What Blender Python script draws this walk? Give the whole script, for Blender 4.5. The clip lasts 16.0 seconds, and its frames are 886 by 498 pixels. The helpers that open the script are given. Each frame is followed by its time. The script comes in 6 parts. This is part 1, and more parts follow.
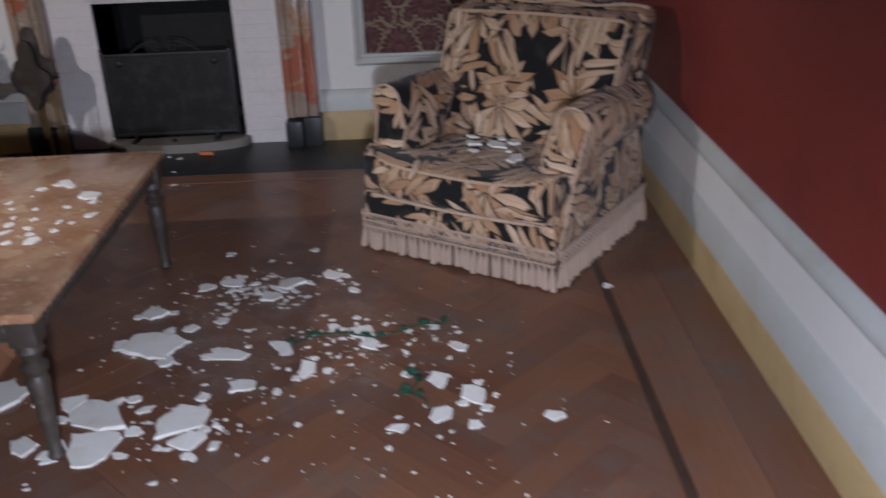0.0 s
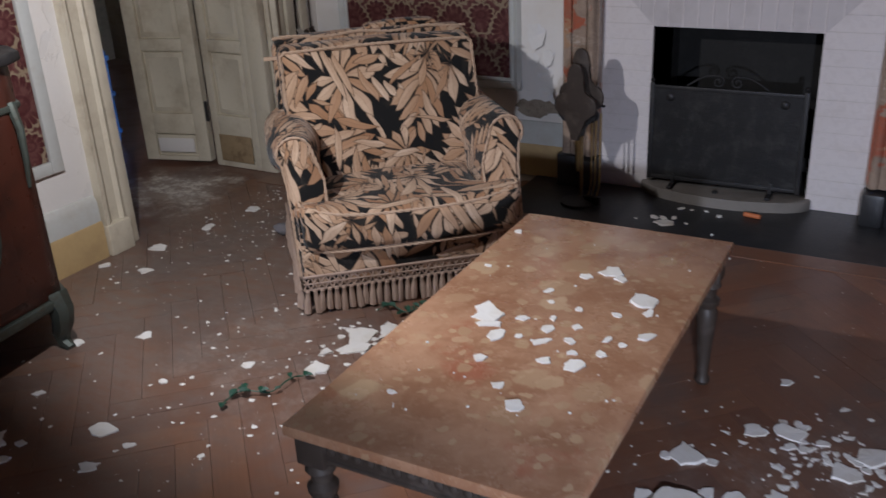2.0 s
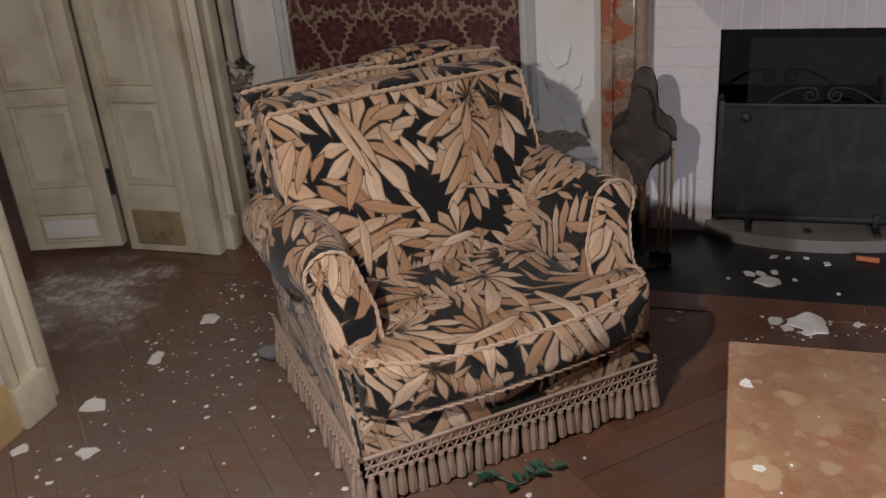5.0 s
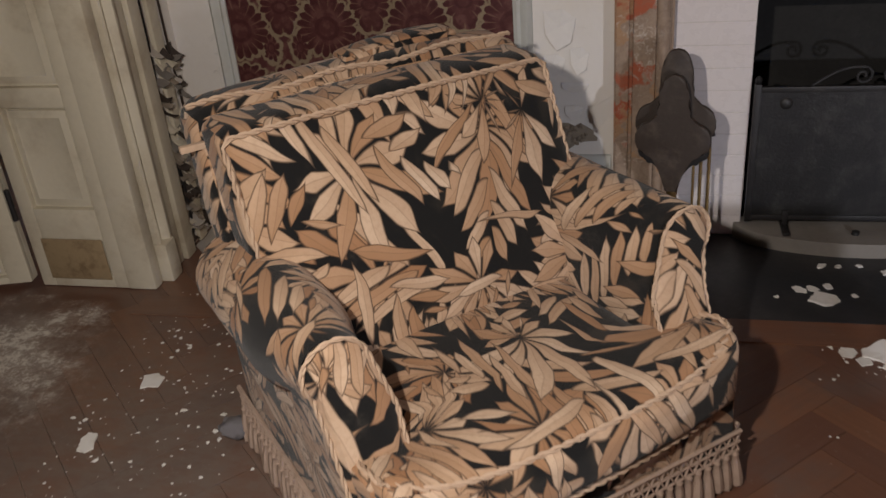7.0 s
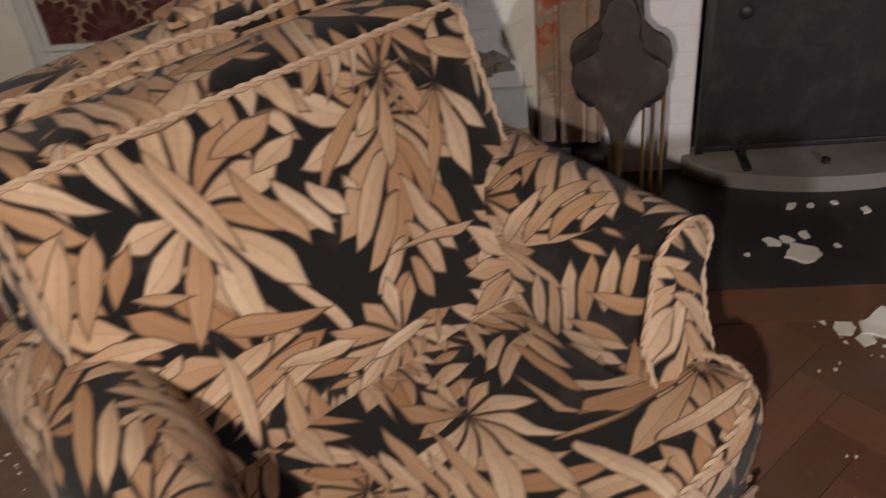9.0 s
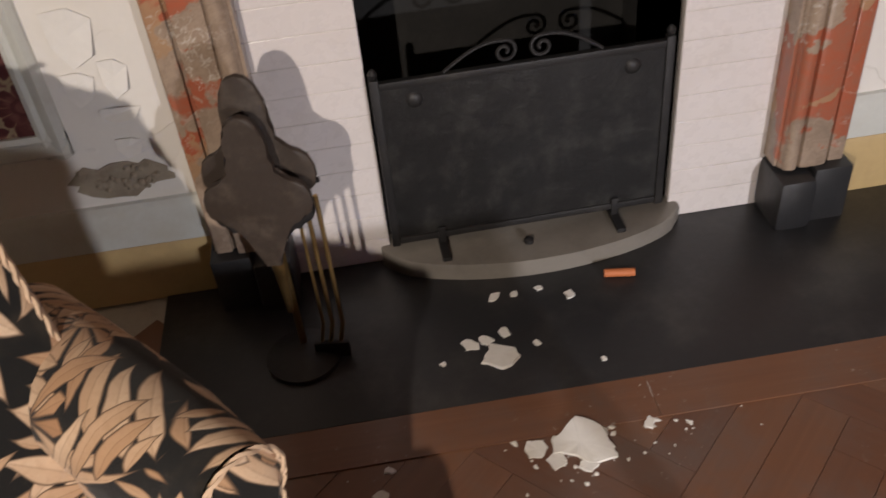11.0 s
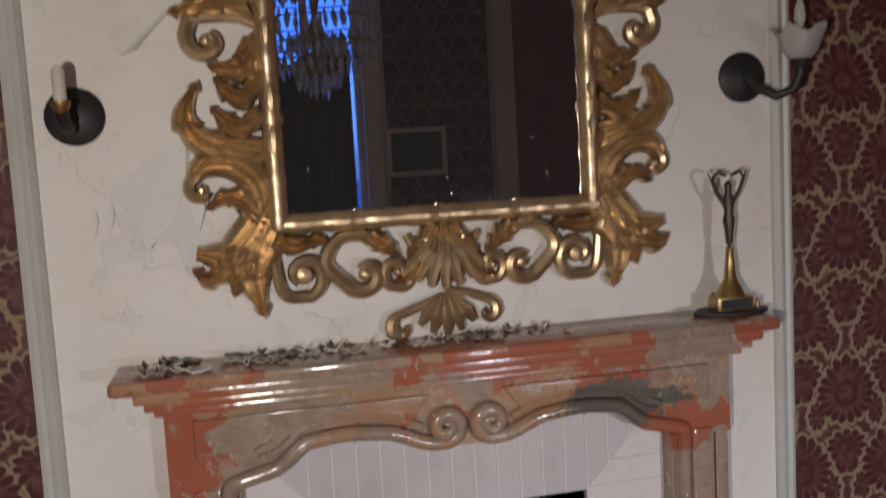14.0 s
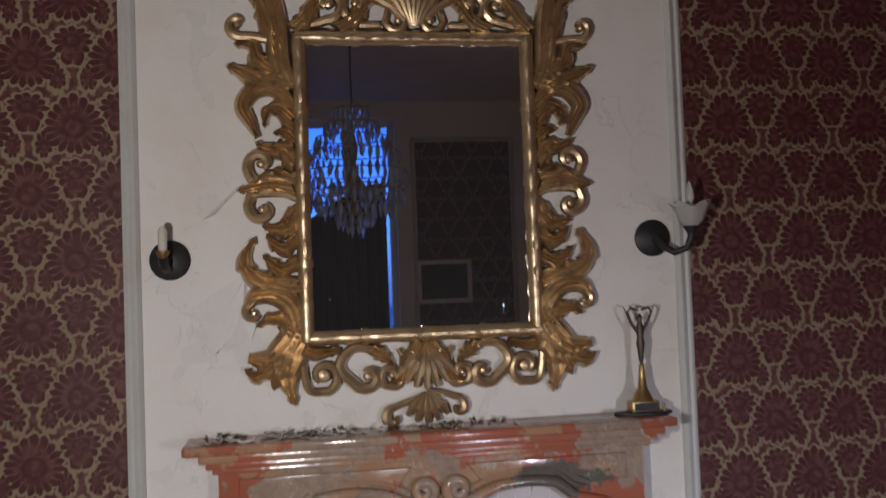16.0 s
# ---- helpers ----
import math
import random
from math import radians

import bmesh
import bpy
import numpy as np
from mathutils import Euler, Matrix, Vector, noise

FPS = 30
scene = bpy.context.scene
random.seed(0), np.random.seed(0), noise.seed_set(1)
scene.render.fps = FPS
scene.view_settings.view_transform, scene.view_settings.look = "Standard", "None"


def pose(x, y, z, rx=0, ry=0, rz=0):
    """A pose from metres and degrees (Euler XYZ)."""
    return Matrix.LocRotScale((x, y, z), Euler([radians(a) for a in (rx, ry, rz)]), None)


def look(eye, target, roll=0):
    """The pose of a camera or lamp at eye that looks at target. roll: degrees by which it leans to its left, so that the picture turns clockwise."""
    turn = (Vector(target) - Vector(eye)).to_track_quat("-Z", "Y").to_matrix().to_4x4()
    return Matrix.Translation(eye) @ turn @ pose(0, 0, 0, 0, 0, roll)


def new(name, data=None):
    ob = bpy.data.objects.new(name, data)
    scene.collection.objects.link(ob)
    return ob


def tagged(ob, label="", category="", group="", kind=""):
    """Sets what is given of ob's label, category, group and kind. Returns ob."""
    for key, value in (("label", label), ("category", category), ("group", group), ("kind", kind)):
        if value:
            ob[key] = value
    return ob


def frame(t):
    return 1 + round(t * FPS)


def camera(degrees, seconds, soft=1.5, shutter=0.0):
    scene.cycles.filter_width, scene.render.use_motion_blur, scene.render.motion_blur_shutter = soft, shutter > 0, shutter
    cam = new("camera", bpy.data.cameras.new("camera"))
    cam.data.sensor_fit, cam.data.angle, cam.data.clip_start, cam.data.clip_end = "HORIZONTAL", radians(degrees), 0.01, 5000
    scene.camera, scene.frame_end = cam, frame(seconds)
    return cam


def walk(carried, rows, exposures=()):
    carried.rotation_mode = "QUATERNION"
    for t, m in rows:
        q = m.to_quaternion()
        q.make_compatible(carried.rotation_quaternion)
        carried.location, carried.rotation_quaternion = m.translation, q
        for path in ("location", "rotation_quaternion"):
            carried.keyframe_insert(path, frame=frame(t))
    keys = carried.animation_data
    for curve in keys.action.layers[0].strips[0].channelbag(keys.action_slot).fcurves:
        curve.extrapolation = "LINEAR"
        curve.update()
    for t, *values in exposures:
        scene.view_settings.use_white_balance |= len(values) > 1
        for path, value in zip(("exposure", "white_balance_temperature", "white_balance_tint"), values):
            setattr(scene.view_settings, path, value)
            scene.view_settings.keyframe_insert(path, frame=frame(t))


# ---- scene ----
cam = camera(52.0, 16.0, shutter=0.5)
PATH = [
    (0, (0.295, -0.116, 1.464), (0.308, 1.713, 0.654), -2.2),
    (0.5, (0.11, 0.081, 1.506), (-0.059, 1.906, 0.704), -1.7),
    (1, (-0.029, 0.215, 1.517), (-0.452, 1.992, 0.701), -0.7),
    (1.5, (-0.152, 0.447, 1.53), (-0.882, 2.122, 0.717), -1.5),
    (2, (-0.229, 0.649, 1.536), (-1.152, 2.235, 0.74), -2.9),
    (2.5, (-0.357, 0.741, 1.529), (-1.317, 2.303, 0.731), -3.6),
    (3, (-0.62, 0.758, 1.542), (-1.402, 2.415, 0.739), -4.1),
    (3.5, (-0.858, 0.816, 1.549), (-1.55, 2.504, 0.729), -3.2),
    (4, (-1.048, 1.032, 1.521), (-1.785, 2.699, 0.698), -4.0),
    (4.2, (-1.11, 1.138, 1.522), (-1.845, 2.804, 0.695), -4.3),
    (6.3, (-1.697, 1.592, 1.504), (-2.057, 3.333, 0.587), -4.7),
    (6.5, (-1.718, 1.656, 1.498), (-2.104, 3.383, 0.567), -4.8),
    (7, (-1.763, 1.925, 1.472), (-2.19, 3.635, 0.526), -5.2),
    (7.5, (-1.821, 2.098, 1.448), (-2.257, 3.76, 0.425), -5.8),
    (8, (-1.924, 2.28, 1.442), (-2.262, 3.873, 0.282), -7.3),
    (8.5, (-1.976, 2.423, 1.439), (-2.209, 4.013, 0.248), -6.9),
    (9, (-1.905, 2.57, 1.434), (-2.089, 4.146, 0.216), -6.7),
    (9.5, (-1.738, 2.783, 1.43), (-1.888, 4.345, 0.19), -6.7),
    (10, (-1.617, 2.93, 1.427), (-1.722, 4.473, 0.16), -8.3),
    (10.2, (-1.578, 2.943, 1.432), (-1.62, 4.481, 0.154), -8.7),
    (12.3, (-1.363, 2.817, 1.568), (-1.145, 4.551, 0.595), -4.8),
    (12.5, (-1.373, 2.772, 1.567), (-1.15, 4.558, 0.694), -4.8),
    (13, (-1.466, 2.6, 1.622), (-1.17, 4.469, 0.975), -4.5),
    (13.5, (-1.574, 2.426, 1.662), (-1.208, 4.353, 1.27), -3.7),
    (14, (-1.62, 2.342, 1.765), (-1.203, 4.287, 1.556), -3.2),
    (14.5, (-1.592, 2.145, 1.795), (-1.223, 4.109, 1.723), -2.7),
    (15, (-1.579, 1.917, 1.748), (-1.238, 3.888, 1.77), -2.8),
    (15.5, (-1.612, 1.702, 1.726), (-1.268, 3.664, 1.905), -2.7),
    (16, (-1.598, 1.391, 1.792), (-1.262, 3.361, 1.865), -2.1),
]
EXPOSURES = [(0, 0.0, 5500, 10), (0.5, 0.1, 5450, 10), (1.5, 0.15, 5350, 10), (2.5, 0.05, 5500, 10), (4.2, 0.06, 5800, 10), (6.3, 0.3, 6100, 10), (8, 0.3, 6300, 10), (9, 0.42, 6450, 10), (10.2, 1.0, 6500, 10), (12.3, 0.75, 6650, 10), (13, 0.45, 6450, 10), (14, 0.48, 6100, 10), (15.5, 0.5, 5800, 10), (16, 0.42, 5750, 10)]
walk(cam, [(t, look(eye, target, roll)) for t, eye, target, roll in PATH], EXPOSURES)

# ---- light ----
world = bpy.data.worlds.new("dusk")
world.use_nodes = True
scene.world = world
_wn = world.node_tree
_sky = _wn.nodes.new("ShaderNodeTexSky")
_sky.sky_type = "NISHITA"
_sky.sun_disc = False
_sky.sun_elevation = radians(30)
_sky.sun_rotation = radians(0)
_wn.links.new(_sky.outputs[0], _wn.nodes["Background"].inputs[0])
_wn.nodes["Background"].inputs[1].default_value = 0.4


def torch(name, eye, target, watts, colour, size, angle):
    """A fixed spot standing in for the hand torch at the walker's side."""
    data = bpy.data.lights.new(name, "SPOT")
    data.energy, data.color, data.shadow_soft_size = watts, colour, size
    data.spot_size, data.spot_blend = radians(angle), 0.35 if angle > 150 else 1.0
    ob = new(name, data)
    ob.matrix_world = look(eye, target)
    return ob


torch("torch", (-2.08, 2.08, 1.58), (-1.75, 4.4, 1.0), 90, (1.0, 0.88, 0.77), 0.022, 165)
# added fill spot: brightens the right side, the table end and near floor
torch("right_fill_spot", (0.28, -0.30, 1.22), (0.22, 1.35, 0.0), 330, (0.96, 0.94, 0.98), 0.06, 102)


# ---- materials ----
class Graph:
    """Short hand for shader nodes."""

    def __init__(self, name):
        self.mat = bpy.data.materials.new(name)
        self.mat.use_nodes = True
        self.t = self.mat.node_tree
        self.bsdf = self.t.nodes["Principled BSDF"]

    def n(self, kind, operation="", use_clamp=False, data_type="", blend_type="", dims="", feature="", interpolation_type=""):
        node = self.t.nodes.new("ShaderNode" + kind)
        if operation:
            node.operation = operation
        if use_clamp:
            node.use_clamp = True
        if data_type:
            node.data_type = data_type
        if blend_type:
            node.blend_type = blend_type
        if dims and kind == "TexVoronoi":
            node.voronoi_dimensions = dims
        if dims and kind == "TexWhiteNoise":
            node.noise_dimensions = dims
        if feature:
            node.feature = feature
        if interpolation_type:
            node.interpolation_type = interpolation_type
        return node

    def put(self, socket, value):
        if isinstance(value, bpy.types.NodeSocket):
            self.t.links.new(value, socket)
        else:
            socket.default_value = value

    def m(self, op, a, b=0.0, c=0.0, clamp=False):
        node = self.n("Math", operation=op, use_clamp=clamp)
        for i, v in enumerate((a, b, c)):
            self.put(node.inputs[i], v)
        return node.outputs[0]

    def v(self, op, a, b=(0, 0, 0)):
        node = self.n("VectorMath", operation=op)
        self.put(node.inputs[0], a)
        self.put(node.inputs[1], b)
        return node.outputs["Value"] if op == "LENGTH" else node.outputs[0]

    def mix(self, f, a, b, mode="MIX"):
        node = self.n("Mix", data_type="RGBA", blend_type=mode)
        self.put(node.inputs[0], f)
        for i, c in ((6, a), (7, b)):
            self.put(node.inputs[i], (*c, 1) if isinstance(c, tuple) and len(c) == 3 else c)
        return node.outputs[2]

    def obj(self):
        return self.n("TexCoord").outputs["Object"]

    def uv(self):
        return self.n("TexCoord").outputs["UV"]

    def noise(self, vec, scale, detail=4.0, rough=0.55, dist=0.0, color=False):
        node = self.n("TexNoise")
        self.put(node.inputs["Vector"], vec)
        for k, val in (("Scale", scale), ("Detail", detail), ("Roughness", rough), ("Distortion", dist)):
            node.inputs[k].default_value = val
        return node.outputs["Color" if color else "Fac"]

    def ramp(self, fac, stops, mode="LINEAR"):
        node = self.n("ValToRGB")
        cr = node.color_ramp
        cr.interpolation = mode
        while len(cr.elements) < len(stops):
            cr.elements.new(0.5)
        for e, (p, c) in zip(cr.elements, stops):
            e.position, e.color = p, (*c, 1) if len(c) == 3 else c
        self.put(node.inputs[0], fac)
        return node.outputs[0]

    def step(self, x, lo, hi):
        node = self.n("MapRange", interpolation_type="SMOOTHSTEP")
        self.put(node.inputs[0], x)
        node.inputs[1].default_value, node.inputs[2].default_value = lo, hi
        return node.outputs[0]

    def done(self, color, rough=0.6, metal=0.0, bump=None, dist=0.002, strength=0.5, spec=None, sheen=0.0, coat=0.0):
        b = self.bsdf
        self.put(b.inputs["Base Color"], (*color, 1) if isinstance(color, tuple) and len(color) == 3 else color)
        self.put(b.inputs["Roughness"], rough)
        b.inputs["Metallic"].default_value = metal
        if spec is not None:
            b.inputs["Specular IOR Level"].default_value = spec
        if sheen:
            b.inputs["Sheen Weight"].default_value = sheen
        if coat:
            b.inputs["Coat Weight"].default_value = coat
            b.inputs["Coat Roughness"].default_value = 0.12
        if bump is not None:
            node = self.n("Bump")
            node.inputs["Strength"].default_value, node.inputs["Distance"].default_value = strength, dist
            self.put(node.inputs["Height"], bump)
            self.t.links.new(node.outputs[0], b.inputs["Normal"])
        return self.mat


def worn(name, base, stain, rough=0.6, scale=3.0, amount=0.5, metal=0.0, grain=60.0, dist=0.001):
    """Paint, plaster, iron and the like: a base colour with stains and fine relief."""
    g = Graph(name)
    o = g.obj()
    big = g.step(g.noise(o, scale, 6, 0.65), 0.45, 0.75)
    fine = g.noise(o, grain, 3)
    c = g.mix(g.m("MULTIPLY", big, amount), base, stain)
    c = g.mix(g.m("MULTIPLY", fine, 0.25), c, tuple(0.6 * q for q in base))
    return g.done(c, g.m("ADD", rough - 0.08, g.m("MULTIPLY", fine, 0.16)), metal, g.m("ADD", fine, g.m("MULTIPLY", big, 0.6)), dist)


def leaf_fabric():
    """Cut velvet: drooping fans and feathered fronds of tan leaves, each outlined, on black."""
    g = Graph("leaf_velvet")
    uv = g.v("ADD", g.uv(), g.v("MULTIPLY", g.v("SUBTRACT", g.noise(g.uv(), 4, 2, color=True), (0.5, 0.5, 0.5)), (0.06, 0.06, 0)))
    weave = g.noise(g.uv(), 450, 2)
    col = g.mix(g.step(g.noise(uv, 9, 3), 0.52, 0.7), (0.008, 0.008, 0.008), (0.024, 0.020, 0.016))
    height = weave
    # size of the cells, offset, fan or frond, leaves, half width, how many leaves are missing, tone
    for scale, off, fan, n, wide, gone, tint in (
            (3.0, (3.1, 7.7, 0), True, 11, 0.084, 0.08, 0.0), (3.5, (31.7, 5.3, 0), False, 4.8, 0.070, 0.10, 0.30),
            (3.2, (11.3, 2.9, 0), True, 12, 0.078, 0.20, 0.40), (3.4, (5.9, 17.1, 0), False, 5.2, 0.064, 0.32, 0.6)):
        p = g.v("ADD", g.v("MULTIPLY", uv, (scale, scale, 0)), off)
        vor, rim_v = g.n("TexVoronoi", dims="2D"), g.n("TexVoronoi", dims="2D", feature="DISTANCE_TO_EDGE")
        for q in (vor, rim_v):
            g.put(q.inputs["Vector"], p)
            q.inputs["Scale"].default_value, q.inputs["Randomness"].default_value = 1.0, 0.85
        near = g.step(rim_v.outputs["Distance"], -0.01, 0.17)
        d = g.v("SUBTRACT", p, vor.outputs["Position"])
        sep, cell = g.n("SeparateXYZ"), g.n("SeparateColor")
        g.put(sep.inputs[0], d)
        g.put(cell.inputs[0], vor.outputs["Color"])
        r = vor.outputs["Distance"]
        # fans hang, fronds lie any way
        turn = g.m("ADD", -1.57, g.m("MULTIPLY", g.m("SUBTRACT", cell.outputs[0], 0.5), 3.4 if fan else 6.28))
        co, si = g.m("COSINE", turn), g.m("SINE", turn)
        fore = g.m("ADD", g.m("MULTIPLY", sep.outputs[0], co), g.m("MULTIPLY", sep.outputs[1], si))
        aside = g.m("SUBTRACT", g.m("MULTIPLY", sep.outputs[1], co), g.m("MULTIPLY", sep.outputs[0], si))
        if fan:
            rel = g.m("ADD", g.m("ARCTAN2", aside, fore), g.m("MULTIPLY", g.m("MULTIPLY", g.m("SUBTRACT", cell.outputs[1], 0.5), 1.5), r))
            a = g.m("MULTIPLY", rel, n / 6.2832)
            run, pitch, side = r, g.m("MULTIPLY", r, 6.2832 / n), 0.0
        else:
            bow = g.m("ADD", aside, g.m("MULTIPLY", g.m("MULTIPLY", fore, fore), g.m("SUBTRACT", cell.outputs[1], 0.5)))
            side = g.m("MULTIPLY", g.m("GREATER_THAN", bow, 0.0), 37.3)
            run = g.m("MULTIPLY", g.m("ABSOLUTE", bow), 1.5)
            a = g.m("MULTIPLY", g.m("ADD", g.m("SUBTRACT", fore, g.m("MULTIPLY", run, 0.85)), g.m("MULTIPLY", side, 0.0021)), float(n))
            pitch = 0.62 / n
        k = g.m("FLOOR", a)
        off_mid = g.m("SUBTRACT", g.m("SUBTRACT", a, k), 0.5)
        lat = g.m("MULTIPLY", g.m("ABSOLUTE", off_mid), pitch)
        wn, wc = g.n("TexWhiteNoise", dims="1D"), g.n("SeparateColor")
        g.put(wn.inputs["W"], g.m("ADD", g.m("ADD", k, side), g.m("MULTIPLY", cell.outputs[2], 91.7)))
        g.put(wc.inputs[0], wn.outputs["Color"])
        reach = g.m("ADD", 0.55, g.m("MULTIPLY", wc.outputs[0], 0.45))
        if fan:
            reach = g.m("MULTIPLY", reach, g.m("ADD", 0.72, g.m("MULTIPLY", g.m("DIVIDE", fore, g.m("MAXIMUM", r, 0.01)), 0.34)))
        else:
            reach = g.m("MULTIPLY", reach, g.m("MAXIMUM", g.m("COSINE", g.m("MULTIPLY", fore, 1.7)), 0.25))
            reach = g.m("MULTIPLY", reach, 0.85)
        q = g.m("DIVIDE", run, reach, clamp=True)
        hw = g.m("MULTIPLY", g.m("SINE", g.m("MULTIPLY", g.m("POWER", q, 0.8), 3.1416)), wide)
        hw = g.m("MULTIPLY", g.m("MINIMUM", hw, g.m("MULTIPLY", pitch, 0.475)), near)
        edge = g.m("SUBTRACT", hw, lat)
        mask = g.m("MULTIPLY", g.step(edge, 0.0, 0.006), g.m("GREATER_THAN", wc.outputs[2], gone))
        pick = g.m("ADD", g.m("MULTIPLY", wc.outputs[1], 0.65), g.m("MULTIPLY", cell.outputs[2], 0.2))
        pick = g.m("ADD", pick, tint * 0.35, clamp=True)
        tone = g.ramp(pick, ((0.0, (0.27, 0.128, 0.060)), (0.3, (0.385, 0.225, 0.125)), (0.6, (0.50, 0.345, 0.225)), (1.0, (0.62, 0.475, 0.345))))
        # one half of a leaf is the darker, and its foot
        tone = g.mix(g.m("MULTIPLY", g.step(off_mid, -0.02, 0.03), 0.16), tone, (0.25, 0.13, 0.06))
        tone = g.mix(g.m("MULTIPLY", g.step(q, 0.6, 0.0), 0.32), tone, (0.24, 0.125, 0.055))
        streak = g.step(g.noise(g.v("MULTIPLY", p, (1, 1, 0)), 26, 4, 0.7), 0.42, 0.68)
        tone = g.mix(g.m("MULTIPLY", streak, 0.22), tone, (0.30, 0.18, 0.10))
        tone = g.mix(g.m("MULTIPLY", g.step(lat, 0.006, 0.001), 0.30), tone, (0.16, 0.09, 0.05))
        tone = g.mix(g.m("MULTIPLY", g.step(edge, 0.017, 0.005), 0.85), tone, (0.05, 0.030, 0.020))
        col = g.mix(mask, col, tone)
        height = g.m("ADD", g.m("MULTIPLY", height, g.m("SUBTRACT", 1.0, g.m("MULTIPLY", mask, 0.5))), g.m("MULTIPLY", g.m("MULTIPLY", g.step(edge, 0.0, 0.02), mask), 0.8))
    worn_ = g.m("MULTIPLY", g.step(g.noise(g.uv(), 5, 6, 0.75), 0.56, 0.75), 0.10)
    col = g.mix(worn_, col, (0.35, 0.30, 0.24))
    return g.done(col, 0.88, 0, height, 0.0016, 0.6, spec=0.2, sheen=0.12)


def damask():
    """Maroon palmettes, crowns and paired leaves on cream, half-dropped."""
    g = Graph("damask_wallpaper")
    o = g.obj()
    s = g.n("SeparateXYZ")
    g.put(s.inputs[0], o)
    wob = g.m("MULTIPLY", g.m("SUBTRACT", g.noise(o, 45, 3), 0.5), 0.030)
    # wallpaper hangs on walls along x or y: x + y runs along either
    u = g.m("DIVIDE", g.m("SUBTRACT", g.m("ADD", s.outputs[0], s.outputs[1]), 2.425), 0.309)
    v = g.m("DIVIDE", g.m("SUBTRACT", s.outputs[2], 1.912), 0.475)
    gap, dark, pale = 1.0, 0.0, 0.0
    for du, dv in ((0.5, 0.5), (0.0, 0.0)):
        a = g.m("MULTIPLY", g.m("ABSOLUTE", g.m("SUBTRACT", g.m("FRACT", g.m("ADD", u, du)), 0.5)), 0.309)
        # out from the middle, height, half width, half height, point, lobes, lobe depth
        for ca, cb, hw, hh, tip, k, deep in ((0.0, 0.0, 0.105, 0.097, 0.28, 9.5, 0.10), (0.0, -0.164, 0.072, 0.054, -0.80, 5.5, 0.14), (0.052, -0.300, 0.034, 0.052, 0.12, 4.5, 0.10)):
            b = g.m("MULTIPLY", g.m("SUBTRACT", g.m("FRACT", g.m("ADD", v, dv - cb / 0.475)), 0.5), 0.475)
            aa = g.m("DIVIDE", g.m("SUBTRACT", a, ca), hw)
            bb = g.m("DIVIDE", b, hh)
            r = g.m("SQRT", g.m("ADD", g.m("MULTIPLY", aa, aa), g.m("MULTIPLY", bb, bb)))
            th = g.m("ARCTAN2", aa, bb)
            point = g.m("MULTIPLY", g.m("POWER", g.m("MAXIMUM", g.m("MULTIPLY", g.m("COSINE", th), 1.0 if tip > 0 else -1.0), 0.0), 7.0), abs(tip))
            cusp = g.m("ABSOLUTE", g.m("COSINE", g.m("MULTIPLY", th, k)))
            rim = g.m("ADD", g.m("ADD", g.m("ADD", 1.0 - deep, point), g.m("MULTIPLY", cusp, deep * 1.4)), g.m("DIVIDE", wob, hw))
            rim = g.m("SUBTRACT", rim, g.m("MULTIPLY", 0.012 / hw, 0.5))
            d = g.m("MULTIPLY", g.m("SUBTRACT", r, rim), hw)
            inside = g.step(d, 0.002, -0.002)
            gap = g.m("MINIMUM", gap, d)
            lobe = g.m("MULTIPLY", g.step(d, -hw * 0.42, -hw * 0.22), inside)
            dark = g.m("MAXIMUM", dark, g.m("MULTIPLY", lobe, g.step(cusp, 0.25, 0.75)))
            dark = g.m("MAXIMUM", dark, g.m("MULTIPLY", g.step(g.m("ABSOLUTE", g.m("SUBTRACT", r, 0.34)), 0.10, 0.04), 0.8))
            pale = g.m("MAXIMUM", pale, g.m("MULTIPLY", lobe, g.step(cusp, 0.20, 0.06)))
    figure = g.m("SUBTRACT", 1.0, g.m("MULTIPLY", g.step(gap, -0.002, 0.002), g.step(gap, 0.017, 0.009)))
    fine = g.noise(o, 240, 2)
    ground = g.mix(g.noise(o, 4, 4), (0.25, 0.19, 0.12), (0.32, 0.255, 0.17))
    tone = g.mix(g.step(g.noise(o, 38, 3), 0.42, 0.62), (0.085, 0.026, 0.025), (0.135, 0.056, 0.050))
    tone = g.mix(g.m("MULTIPLY", dark, 0.8), tone, (0.055, 0.010, 0.013))
    tone = g.mix(g.m("MULTIPLY", pale, 0.5), tone, (0.27, 0.19, 0.12))
    col = g.mix(figure, ground, tone)
    col = g.mix(g.m("MULTIPLY", fine, 0.3), col, (0.07, 0.03, 0.025))
    return g.done(col, g.m("SUBTRACT", 0.75, g.m("MULTIPLY", figure, 0.2)), 0, g.m("ADD", g.m("MULTIPLY", fine, 0.5), figure), 0.001, 0.6, spec=0.25)


